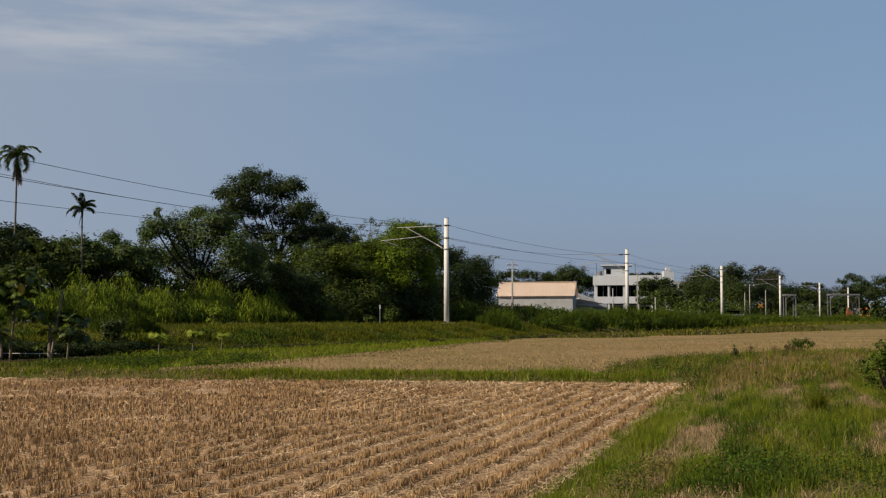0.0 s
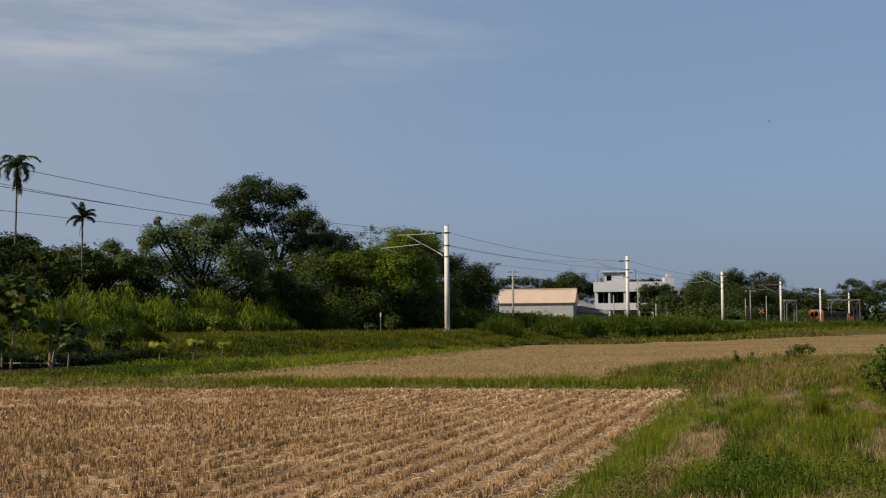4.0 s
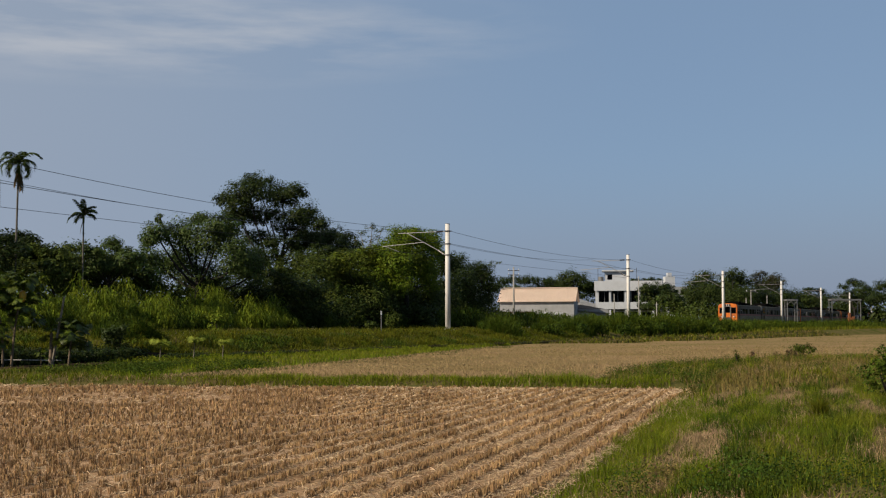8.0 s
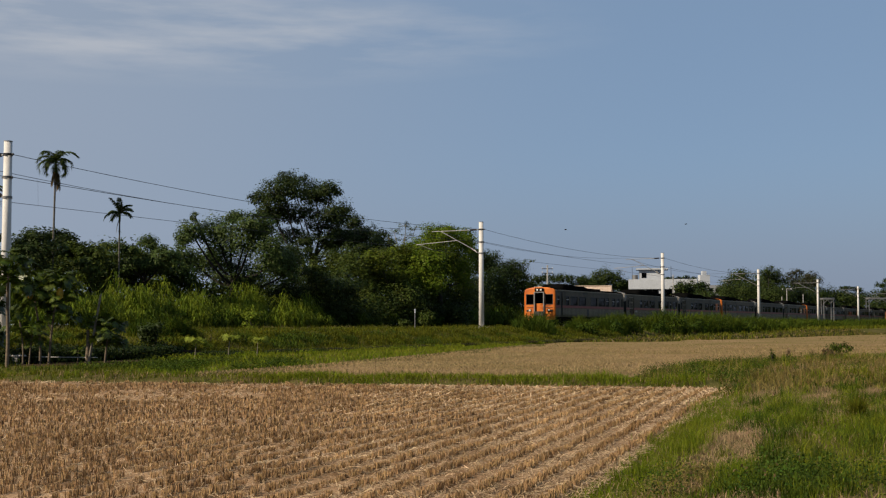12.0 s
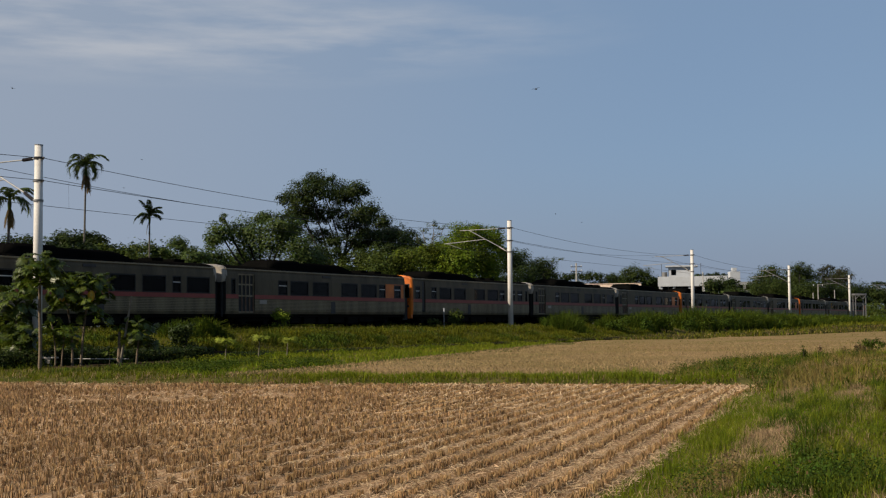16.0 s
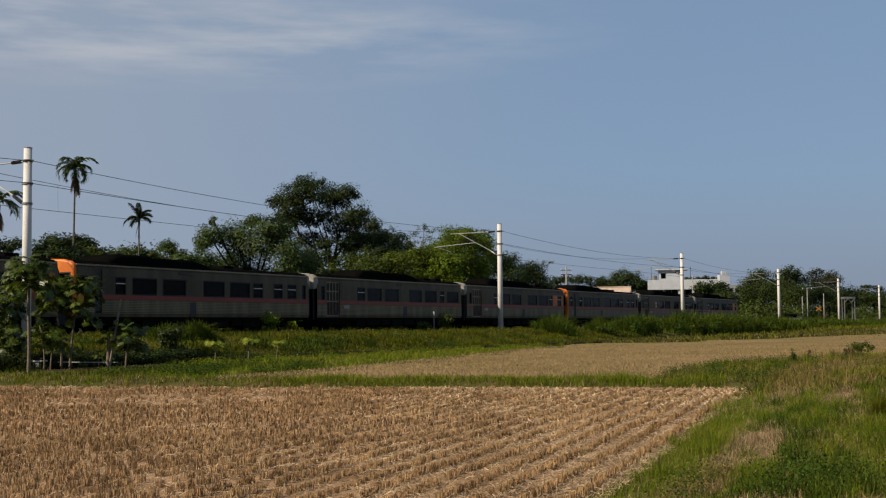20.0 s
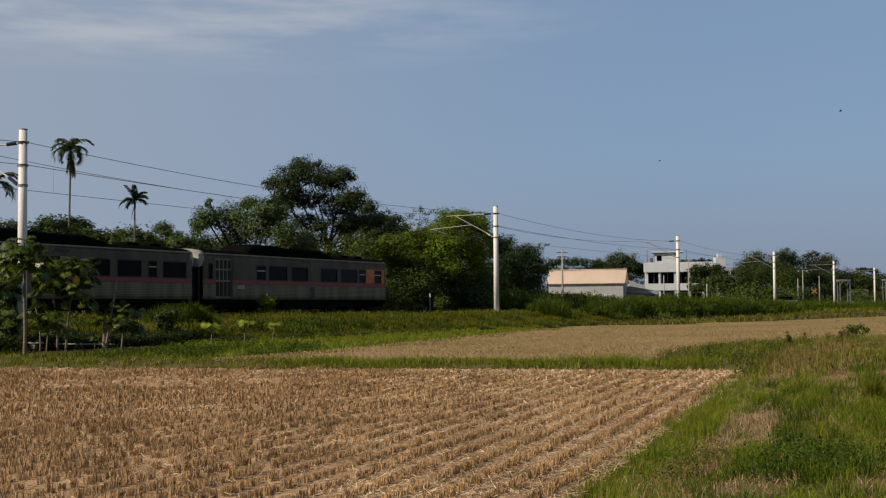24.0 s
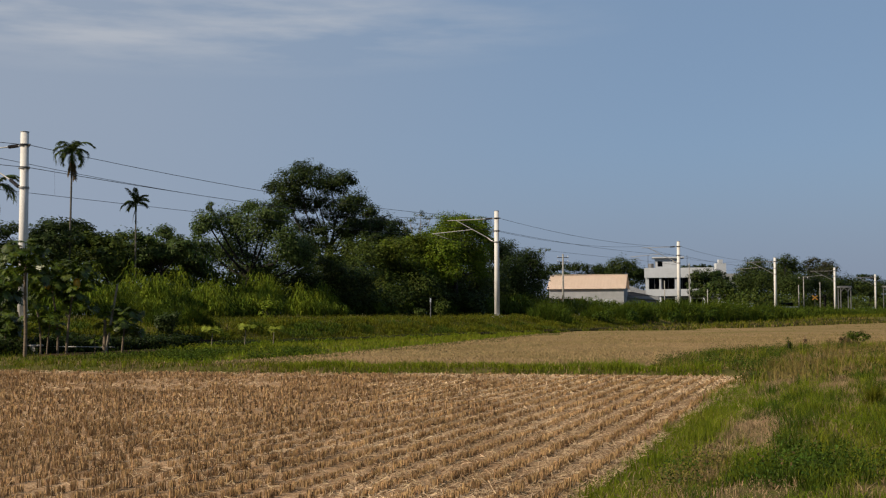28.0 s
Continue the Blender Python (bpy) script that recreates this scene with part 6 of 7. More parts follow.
    # plain ends
    for end in ([CAR_LEN] if kind == "a" else ([0.0] if kind == "c" else [0.0, CAR_LEN])):
        outline = [(side_x(0.9), 0.9), (HALF, 1.2), (HALF, 2.9), (side_x(3.48), 3.48), (1.2, 3.62), (0.7, 3.73), (0, 3.76)]
        bm = bmesh.new()
        for x0, x1 in ((-1, 0), (0, 1)):
            sg = 1 if x1 == 1 else -1
            pts = [(sg * 0.5, 0.9)] + [(sg * a, b) for a, b in outline[:-1]] + [(0, 3.76), (0, 3.25), (sg * 0.5, 3.25)]
            bm.faces.new([bm.verts.new((a, end, b)) for a, b in pts])
        bmesh.ops.solidify(bm, geom=bm.faces[:], thickness=0.05)
        ew = part("end_wall", bm, M_DARK_STEEL, root, "dark end wall")
        d = -0.42 if end == 0 else 0.42
        part("gangway", box(bmesh.new(), -0.95, 0.95, min(end, end + d), max(end, end + d), 0.95, 3.1, 0.04), M_RUBBER, ew, "black gangway bellows")
        for x in (-1.25, 1.25):
            part("jumper_cable", rod(bmesh.new(), (x, end + d * 0.35, 0.75), (x, end + d * 0.35, 2.9), 0.06, None, 8), M_RUBBER, ew)
        # pale rounded roof end, open below
        e2 = end + d * 0.55
        arc = [(1.05, 2.75), (1.38, 2.75), (1.41, 2.95), (side_x(3.2), 3.2), (side_x(3.48), 3.48), (1.2, 3.62), (0.7, 3.73), (0, 3.77), (-0.7, 3.73), (-1.2, 3.62), (-side_x(3.48), 3.48), (-side_x(3.2), 3.2), (-1.41, 2.95), (-1.38, 2.75), (-1.05, 2.75), (-1.05, 3.2), (1.05, 3.2)]
        bm = bmesh.new()
        rings = []
        for yy, kk in ((end - d * 0.3, 1.004), (end + d * 0.15, 0.998), (e2, 0.95)):
            rings.append([bm.verts.new((x * kk, yy, 0.9 + (z - 0.9) * (0.5 + kk / 2))) for x, z in arc])
        for r0, r1 in zip(rings, rings[1:]):
            for i in range(len(arc)):
                j = (i + 1) % len(arc)
                bm.faces.new((r0[i], r0[j], r1[j], r1[i]))
        bm.faces.new(rings[-1])
        bmesh.ops.recalc_face_normals(bm, faces=bm.faces[:])
        part("roof_end", bm, M_CAR_END, ew, "off-white rounded roof end")
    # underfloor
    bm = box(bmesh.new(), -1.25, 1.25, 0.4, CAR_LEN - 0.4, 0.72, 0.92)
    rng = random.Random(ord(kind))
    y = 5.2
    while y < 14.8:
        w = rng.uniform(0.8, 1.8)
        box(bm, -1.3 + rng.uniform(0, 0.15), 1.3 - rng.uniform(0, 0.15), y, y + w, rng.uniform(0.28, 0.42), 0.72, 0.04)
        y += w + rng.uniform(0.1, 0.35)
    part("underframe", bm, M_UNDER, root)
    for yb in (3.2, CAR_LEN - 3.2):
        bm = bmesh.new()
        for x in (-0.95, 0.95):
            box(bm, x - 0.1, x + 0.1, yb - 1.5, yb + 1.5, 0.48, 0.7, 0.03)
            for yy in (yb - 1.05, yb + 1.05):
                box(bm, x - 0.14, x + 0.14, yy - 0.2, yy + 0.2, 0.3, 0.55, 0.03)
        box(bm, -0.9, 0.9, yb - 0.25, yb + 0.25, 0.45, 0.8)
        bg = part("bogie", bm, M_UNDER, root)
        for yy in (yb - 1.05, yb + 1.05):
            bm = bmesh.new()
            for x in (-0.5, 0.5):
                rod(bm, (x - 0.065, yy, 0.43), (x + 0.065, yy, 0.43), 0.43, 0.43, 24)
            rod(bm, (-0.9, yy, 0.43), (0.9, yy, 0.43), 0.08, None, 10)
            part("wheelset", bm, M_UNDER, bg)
    if kind == "a":
        cab_front(root, False)
    if kind == "c":
        cab_front(root, True)
    return root


CAR_LABEL = {"a": "stainless railcar with orange cab leading its set", "m": "stainless middle railcar with red waist stripe", "c": "stainless railcar with orange cab at its tail"}
TRAIN = []
for k in range(4):
    for i, kind in enumerate("amc"):
        if k == 0:
            c = build_car(kind)
            c.scale.x = 1.127
            tagged(c, CAR_LABEL[kind], "train car", "cars of the train")
        else:
            c = copy_thing(TRAIN[i], Matrix.Identity(4))
        TRAIN.append(c)
# an added black block darkens the gap between coupled cabs in place of shade
for c in TRAIN[2:-1:3]:
    part("cab_gap_shade", box(bmesh.new(), -1.12, 1.12, CAR_LEN + 0.02, CAR_LEN + 0.9, 0.5, 2.1, 0.05), M_RUBBER, c, "added black block for the shade between two cabs")


def train_front(t):
    """Metres along the line of the train's nose at t seconds."""
    return 9.1 - 24.39 * (t - 14.5) if t < 14.5 else 9.1 - 24.07 * (t - 14.5)


def motions():
    for i, car in enumerate(TRAIN):
        rows = []
        for t in (0.0, 4.0, 8.0, 11.0, 14.5, 18.0, 21.0, 24.5, 28.0):
            rows.append((t, Matrix.Translation(tr(train_front(t) + i * CAR_PITCH, TRACK_D, RAIL_Z)) @ pose(0, 0, 0, 0, 0, -27.4)))
        walk(car, rows)
    for bird, rows in BIRDS:
        walk(bird, rows)


# ---- palms ----
def areca_palm(name, label, base, trunk_h, r, fronds, seed, flen=1.5, dead=3, arch=2.2):
    rng = np.random.default_rng(seed)
    x, y = base
    z0 = float(ground_z(x, y)) - 0.1
    root = tagged(new(name), label, "palm")
    root.matrix_basis = pose(x, y, z0)
    lean = rng.normal(0, 0.01, 2)
    zz = np.linspace(0, trunk_h, 24)
    path = np.stack([lean[0] * zz ** 1.3, lean[1] * zz ** 1.3, zz], 1)
    rad = r * (1 - 0.25 * zz / trunk_h) * (1 + 0.05 * (np.arange(24) % 2))
    rad[0] *= 1.6
    part_np("trunk", *tube_np(path, rad, 10), M_BARK_PALM, root, smooth_shade=True)
    top = path[-1]
    part_np("crownshaft", *tube_np([top - [0, 0, 0.1], top + [0, 0, 0.25], top + [0, 0, 0.6]], [r * 1.0, r * 1.25, r * 0.6], 10), M_LEAF_MID, root)
    for i in range(fronds + dead):
        gone = i >= fronds
        az = i * 2.399 + rng.normal(0, 0.2)
        f = ((i * 5 + 2) % fronds) / fronds
        L = flen * rng.uniform(0.85, 1.1) * (0.75 if gone else 1)
        # each rib leaves the shaft steeply and bows over
        el = (1.45 - 1.25 * f) if not gone else -1.2
        turn = (arch * (0.75 + 0.5 * f) + rng.normal(0, 0.12)) if not gone else 0.35
        out = np.array([math.cos(az), math.sin(az), 0])
        rib = [top + np.array([0, 0, 0.4 if not gone else 0.1])]
        for j in range(8):
            e = el - turn * ((j + 0.5) / 8) ** 1.3
            rib.append(rib[-1] + (out * math.cos(e) + np.array([0, 0, math.sin(e)])) * L / 8)
        rib = np.array(rib)
        pile = Pile()
        pile.add(*tube_np(rib, np.linspace(0.025, 0.006, 9), 4))
        tan = np.gradient(rib, axis=0)
        tan /= np.linalg.norm(tan, axis=1)[:, None]
        side = np.tile(np.array([-math.sin(az), math.cos(az), 0]), (9, 1))
        for sgn in (1, -1):
            for j in np.linspace(1.0, 8, 24):
                a = int(min(j, 7))
                f = j - a
                p = rib[a] * (1 - f) + rib[min(a + 1, 8)] * f
                ll = L * 0.36 * (1 - 0.5 * abs(j - 3.5) / 4.5)
                tip = p + side[a] * sgn * ll * 0.6 + tan[a] * ll * 0.6 + np.array([0, 0, -0.25 - 0.4 * rng.random()]) * ll
                w = tan[a] * 0.036
                m_ = (p + tip) / 2 + np.array([0, 0, 0.05])
                pile.add(np.array([p - w * 0.5, p + w * 0.5, m_ + w, m_ - w, tip + w * 0.1, tip - w * 0.1]), np.array([(0, 1, 2, 3), (3, 2, 4, 5)]))
        part_np("frond", *pile.arrays(), M_FROND_DEAD if gone else M_FROND, root, "withered hanging frond" if gone else "")


areca_palm("areca_palm", "tall slender areca palm with drooping fronds", (-23.2, 77.0), 10.2, 0.07, 17, 1, 1.6, 5, 2.6)
areca_palm("areca_palm", "short slender areca palm with arching fronds", (-19.7, 79.5), 7.2, 0.06, 12, 2, 1.12, 1, 1.4)
areca_palm("areca_palm", "areca palm with dark drooping fronds", tuple(tr(7.4, 10)[:2]), 6.9, 0.09, 10, 3, 1.6, 3)
areca_palm("areca_palm", "areca palm with dark drooping fronds", tuple(tr(5.4, 11)[:2]), 5.6, 0.09, 10, 4, 1.6, 3)


# ---- papaya and garden ----
def palmate(rng, centre, normal, size):
    """A lobed papaya leaf."""
    n = np.asarray(normal, float)
    n /= np.linalg.norm(n)
    t = np.cross(n, rng.normal(0, 1, 3))
    t /= np.linalg.norm(t)
    b = np.cross(n, t)
    pile = Pile()
    for k in range(8):
        a = k * 2 * math.pi / 8 + rng.normal(0, 0.08)
        d = t * math.cos(a) + b * math.sin(a)
        s = np.cross(n, d)
        L = size * rng.uniform(0.42, 0.56)
        c = np.asarray(centre)
        dr = np.array([0, 0, -0.28]) * L
        pile.add(np.array([c, c + d * L * 0.5 + s * L * 0.24, c + d * L + dr, c + d * L * 0.5 - s * L * 0.24]), np.array([(0, 1, 2, 3)]))
        for sg in (1, -1):
            e = c + d * L * 0.45 + s * sg * L * 0.12
            pile.add(np.array([e, e + (d + s * sg) * L * 0.2, e + (d * 0.9 + s * sg * 0.9) * L * 0.42 + dr * 0.5, e + d * L * 0.32]), np.array([(0, 1, 2, 3)]))
    return pile.arrays()


def papaya(label, base, height, r, crown_r, n_leaves, seed, leaf_mat, size=0.55, low=0.35, fruit=0, lean=(0, 0), bark=None, flat=False):
    rng = np.random.default_rng(seed)
    x, y = base
    z0 = float(ground_z(x, y)) - 0.05
    root = tagged(new("papaya_tree"), label, "tree")
    root.matrix_basis = pose(x, y, z0)
    zz = np.linspace(0, height, 9)
    path = np.stack([lean[0] * (zz / height) ** 2 + 0.02 * np.sin(zz * 2), lean[1] * (zz / height) ** 2, zz], 1)
    part_np("trunk", *tube_np(path, np.linspace(r, r * 0.6, 9) * 0.75 * (1 + 0.06 * (np.arange(9) % 2)), 9), bark or M_BARK_PAPAYA, root, smooth_shade=True)
    top = path[-1]
    pile, stalks = Pile(), Pile()
    for i in range(int(n_leaves * (2.0 if n_leaves > 20 else 1.2))):
        az = i * 2.399 + rng.normal(0, 0.3)
        f = rng.random()
        el = 0.2 + 0.3 * f if flat else 0.85 - 1.35 * f
        start = top - np.array([0, 0, low * height * f * 0.6])
        L = crown_r * rng.uniform(0.6, 1.05)
        d = np.array([math.cos(az) * math.cos(el), math.sin(az) * math.cos(el), math.sin(el)])
        tip = start + d * L
        stalks.add(*tube_np([start, start + d * L * 0.5 + [0, 0, 0.06], tip], [0.018, 0.014, 0.01], 5))
        pile.add(*palmate(rng, tip, d * np.array([0.5, 0.5, 0.2]) + np.array([0, 0, 0.6]) + rng.normal(0, 0.3, 3), size * rng.uniform(0.6, 1.05)))
    part_np("leafstalk", *stalks.arrays(), M_LEAF_LIGHT, root)
    part_np("crown", *pile.arrays(), leaf_mat, root)
    for i in range(fruit):
        bm = bmesh.new()
        bmesh.ops.create_icosphere(bm, subdivisions=2, radius=0.12)
        a = i * 2.1 - 1.57
        for v in bm.verts:
            v.co.z *= 1.6
            v.co *= 1 + 0.15 * (v.co.z > 0)
        f = part("fruit", bm, M_PAPAYA if i == 0 else M_LEAF_LIGHT, root, "ripe orange fruit" if i == 0 else "", True)
        f.matrix_basis = pose(top[0] + 0.2 * math.cos(a), top[1] + 0.2 * math.sin(a), height - 0.4 - 0.12 * (i // 2))


papaya("tall papaya tree with a bare pale trunk and leafy crown", (-13.84, 41.2), 3.25, 0.085, 0.88, 44, 51, M_LEAF_PAPAYA, 0.5, 0.2)
papaya("leafy papaya tree with drooping leaves", (-13.2, 43.6), 2.9, 0.06, 0.72, 44, 52, M_LEAF_PAPAYA, 0.42, 0.6, 3, (0.42, 0))
papaya("leafy papaya tree with ripe orange fruit", (-13.5, 43.6), 2.9, 0.06, 0.7, 40, 67, M_LEAF_PAPAYA, 0.42, 0.3, 3, (-0.3, 0))
papaya("dark leafy papaya tree at the garden edge", (-16.35, 46.0), 1.9, 0.08, 0.8, 34, 54, M_LEAF_PAPAYA, 0.6, 0.9)
papaya("young papaya tree with a bare stem", (-11.35, 44.0), 1.35, 0.055, 0.62, 30, 55, M_LEAF_PAPAYA, 0.42, 0.45, 0, (0.12, 0))
papaya("cut papaya stump with a few leaves", (-11.97, 44.0), 1.25, 0.115, 0.35, 8, 56, M_LEAF_MID, 0.3, 0.3)
papaya("papaya seedling beside the stump", (-12.75, 45.6), 0.55, 0.025, 0.3, 9, 57, M_LEAF_MID, 0.28, 0.5)
papaya("papaya sucker with two thin stems", (-13.9, 43.0), 1.6, 0.045, 0.5, 14, 58, M_LEAF_PAPAYA, 0.45, 0.6, 0, (-0.15, 0))
papaya("papaya sucker with a thin stem", (-13.75, 43.2), 1.3, 0.04, 0.5, 12, 59, M_LEAF_PAPAYA, 0.45, 0.6, 0, (0.1, 0))
for k, (x, y, h) in enumerate(((-9.5, 51.0, 0.72), (-8.3, 52.0, 0.82), (-7.25, 53.0, 0.74))):
    papaya("young lime-green papaya on the bank", (x, y), h, 0.03, 0.42, 13, 60 + k, M_LEAF_LIME, 0.36, 0.1, 0, (0.03, 0), M_BARK_PALE, True)
papaya("low leafy plant at the garden's edge", (-15.35, 43.6), 1.0, 0.05, 0.6, 26, 66, M_LEAF_PAPAYA, 0.5, 0.9)


def stick(label, a, b, r, name="garden_stake", mat=None):
    bm = rod(bmesh.new(), (0, 0, 0), Vector(b) - Vector(a), r, r * 0.7, 8)
    me = bpy.data.meshes.new(name)
    bm.to_mesh(me)
    bm.free()
    me.materials.append(mat or M_BARK_PALE)
    ob = tagged(new(name, me), label, "stake")
    ob.matrix_basis = pose(*a)


stick("leaning grey wooden stake in the garden", (-11.9, 43.9, 0.0), (-11.5, 43.9, 2.45), 0.05)
stick("thin horizontal garden pole on the ground line", (-15.9, 44.3, 0.28), (-11.6, 44.0, 0.24), 0.018, "garden_pole", M_PLANK)
bm = box(bmesh.new(), -1.0, 1.0, -0.16, 0.16, 0, 0.05, 0.01)
me = bpy.data.meshes.new("plank")
bm.to_mesh(me)
bm.free()
me.materials.append(M_PLANK)
tagged(new("plank", me), "weathered grey plank lying on blocks", "plank").matrix_basis = pose(-15.0, 43.6, 0.3, 0, 0, -6)
for dx in (-0.7, 0.7):
    bm = box(bmesh.new(), -0.1, 0.1, -0.12, 0.12, -0.05, 0.3, 0.015)
    me = bpy.data.meshes.new("block")
    bm.to_mesh(me)
    bm.free()
    me.materials.append(M_FOOTING)
    tagged(new("concrete_block", me), "grey concrete block under the plank", "block").matrix_basis = pose(-15.0 + dx, 43.6 - dx * 0.105, 0.0, 0, 0, -6)


# ---- bushes and tussocks ----
def shrub(label, base, w, h, mat, seed, leaf=0.14, dens=260, name="shrub", lift=0.0):
    rng = np.random.default_rng(seed)
    x, y = base
    z0 = float(ground_z(x, y)) + lift
    root = tagged(new(name), label, "shrub")
    root.matrix_basis = pose(x, y, z0)
    masses = [(rng.uniform(-0.5, 0.5) * w, rng.uniform(-0.3, 0.3) * w, h * rng.uniform(0.4, 0.72), w * rng.uniform(0.3, 0.5), h * rng.uniform(0.22, 0.34)) for _ in range(6)]
    masses.append((0, 0, h * 0.35, w * 0.6, h * 0.35))
    v, q, tips = crown_arrays(rng, masses, leaf, dens)
    wood = Pile()
    for m in masses:
        wood.add(*limb(rng, (rng.normal(0, 0.05), rng.normal(0, 0.05), -0.05), m[:3], 0.03, 0.012))
    part_np("stem", *wood.arrays(), M_BARK, root)
    part_np("foliage", v, q, mat, root)


def tussock(label, base, w, h, mat, seed, n=1500, blade=0.05, name="grass_tussock"):
    rng = np.random.default_rng(seed)
    x, y = base
    h *= rng.uniform(0.74, 1.08)
    w *= rng.uniform(0.65, 1.0)
    a, rr = rng.uniform(0, 2 * np.pi, n), np.sqrt(rng.random(n))
    px, py = np.cos(a) * rr * w, np.sin(a) * rr * w * 0.7
    hh = h * (1 - 0.55 * rr ** 2) * rng.uniform(0.6, 1.15, n)
    b = np.stack([px, py, ground_z(x + px, y + py) - float(ground_z(x, y)) - 0.05], 1)
    v, q = blades(rng, b, hh, blade * rng.uniform(0.6, 1.3, n), 0.45, 0.8)
    ob = tagged(new(name, mesh_np(name, v, q, mat)), label, "grass")
    ob.matrix_basis = pose(x, y, float(ground_z(x, y)))


shrub("dark green bush on the field bank", (8.5, 21.0), 0.62, 1.05, M_GRASS_DARK, 76, 0.055, 1500)
tussock("pale yellow-green grass tuft on the bank", (5.7, 16.5), 0.12, 0.42, M_GRASS_YELLOW, 260, 700, 0.009)
shrub("leafy weed clump at the field's corner", (16.3, 49.0), 0.75, 0.75, M_GRASS_DARK, 80, 0.08, 500)
shrub("reddish withered weed clump at the field's corner", (14.9, 46.5), 0.7, 0.5, M_FROND_DEAD, 81, 0.07, 450)
shrub("tall thin weed standing on the bank", (11.9, 43.0), 0.13, 0.62, M_GRASS_DARK, 82, 0.05, 260)
shrub("tall thin weed standing on the bank", (12.9, 44.5), 0.13, 0.55, M_GRASS_DRY, 83, 0.05, 260)
shrub("dark bush at the foot of the bank", (-11.4, 51.6), 0.75, 1.25, M_LEAF_DARK, 79, 0.1, 900)
shrub("pale leafy shrub beside the track", tuple(tr(18.1, -0.4)[:2]), 0.75, 1.5, M_REED, 71, 0.12, 420)
shrub("dark bush beside the marker post", tuple(tr(39.2, -0.5)[:2]), 0.8, 1.6, M_LEAF_MID, 72)
shrub("leafy bush beside the track", tuple(tr(36.8, -0.2)[:2]), 0.5, 1.0, M_LEAF_MID, 73)
shrub("leafy bush behind the pole", tuple(tr(62.5, 6.5)[:2]), 1.2, 2.1, M_LEAF_LIGHT, 74)
for k, (ss, dd, ww, hh, mm) in enumerate(((68, 8, 1.5, 1.4, M_LEAF_MID), (75, 9, 1.6, 1.3, M_LEAF_DARK), (84, 8, 1.8, 1.3, M_LEAF_MID), (95, 9, 2.0, 1.3, M_LEAF_MID), (108, 10, 2.2, 1.4, M_LEAF_LIGHT))):
    shrub("leafy bush behind the railway", tuple(tr(ss, dd)[:2]), ww, hh, mm, 300 + k, 0.22, 120)
shrub("leafy bush behind the pole", tuple(tr(56.0, 6.5)[:2]), 1.2, 1.6, M_LEAF_MID, 75)

for k, (ss, dd, ww, hh, mm) in enumerate(((57.5, -6.2, 1.2, 1.5, M_GRASS_DARK), (64.5, -6.4, 1.0, 1.7, M_WEED), (70.5, -6.2, 1.4, 1.9, M_GRASS_DARK), (77.5, -6.3, 1.1, 1.5, M_WEED), (83.0, -6.4, 1.7, 2.0, M_GRASS_DARK), (92.0, -6.2, 1.6, 1.6, M_WEED), (101.0, -6.4, 2.0, 2.1, M_GRASS_DARK), (114.0, -6.2, 2.4, 1.8, M_WEED), (137.0, -6.4, 2.4, 1.7, M_GRASS_DARK))):
    shrub("round leafy bush on the railway bank", tuple(tr(ss, dd)[:2]), ww, hh, mm, 330 + k, 0.16, 150)

BANK_TUFT = random.Random(17)
for k in range(34):
    tussock("clump of yellow-green grass on the railway bank", tuple(tr(-8 + 1.9 * k + BANK_TUFT.uniform(-0.9, 0.9), BANK_TUFT.uniform(-8.3, -4.6))[:2]), BANK_TUFT.uniform(0.7, 1.3), BANK_TUFT.uniform(0.5, 0.85), M_GRASS_DARK if k % 4 == 2 else (M_GRASS if k % 5 == 1 else M_GRASS_YELLOW), 400 + k, 420, 0.035)


def tussock_row(seed, stations):
    for k, (s, d, w, h, mt) in enumerate(stations):
        tussock("big tussock of rank green grass on the railway bank", tuple(tr(s, d)[:2]), w, h, mt, seed + k, 1000 if s < 120 else 800, 0.06 if s < 70 else 0.1)


tussock_row(200, [(49, -5, 2.0, 1.75, M_GRASS_DARK), (51.5, -4.5, 1.5, 1.6, M_GRASS_DARK), (58.5, -5, 1.3, 1.35, M_GRASS_DARK), (60.5, -4.6, 1.2, 1.5, M_GRASS_BUSH), (66, -5, 1.8, 1.9, M_GRASS_DARK), (69, -5, 1.6, 2.0, M_GRASS_DARK), (74, -4.5, 1.5, 1.7, M_GRASS_BUSH), (80, -5, 2.0, 2.0, M_GRASS_BUSH), (85, -5, 2.6, 2.3, M_GRASS_DARK), (89, -4.6, 2.0, 2.0, M_GRASS_BUSH)])
tussock_row(210, [(94, -5, 2.4, 2.2, M_GRASS_BUSH), (98, -5, 2.6, 2.5, M_GRASS_BUSH), (104, -5, 2.6, 2.3, M_GRASS_DARK), (110, -5, 3.0, 2.4, M_GRASS_BUSH), (117, -5, 3.0, 2.0, M_GRASS_BUSH), (125, -5, 3.2, 1.9, M_GRASS_DARK), (133, -5, 3.2, 1.7, M_GRASS_BUSH), (142, -4.5, 3.4, 1.6, M_GRASS_BUSH), (152, -4.5, 3.4, 1.6, M_GRASS_DARK), (163, -4.5, 4, 1.7, M_GRASS_BUSH)])
tussock_row(220, [(175, -4.5, 4, 1.6, M_GRASS_DARK), (188, -4.5, 4, 1.6, M_GRASS_BUSH), (200, -5, 5, 1.6, M_GRASS_BUSH), (214, -5, 5, 1.8, M_GRASS_DARK), (228, -6, 5, 2.2, M_GRASS_BUSH), (244, -7, 6, 2.4, M_GRASS_DARK), (258, -8, 6, 2.4, M_GRASS_DARK), (4.4, -4.5, 1.3, 1.1, M_GRASS_DARK), (6.6, -4.2, 1.2, 1.15, M_GRASS_BUSH)])


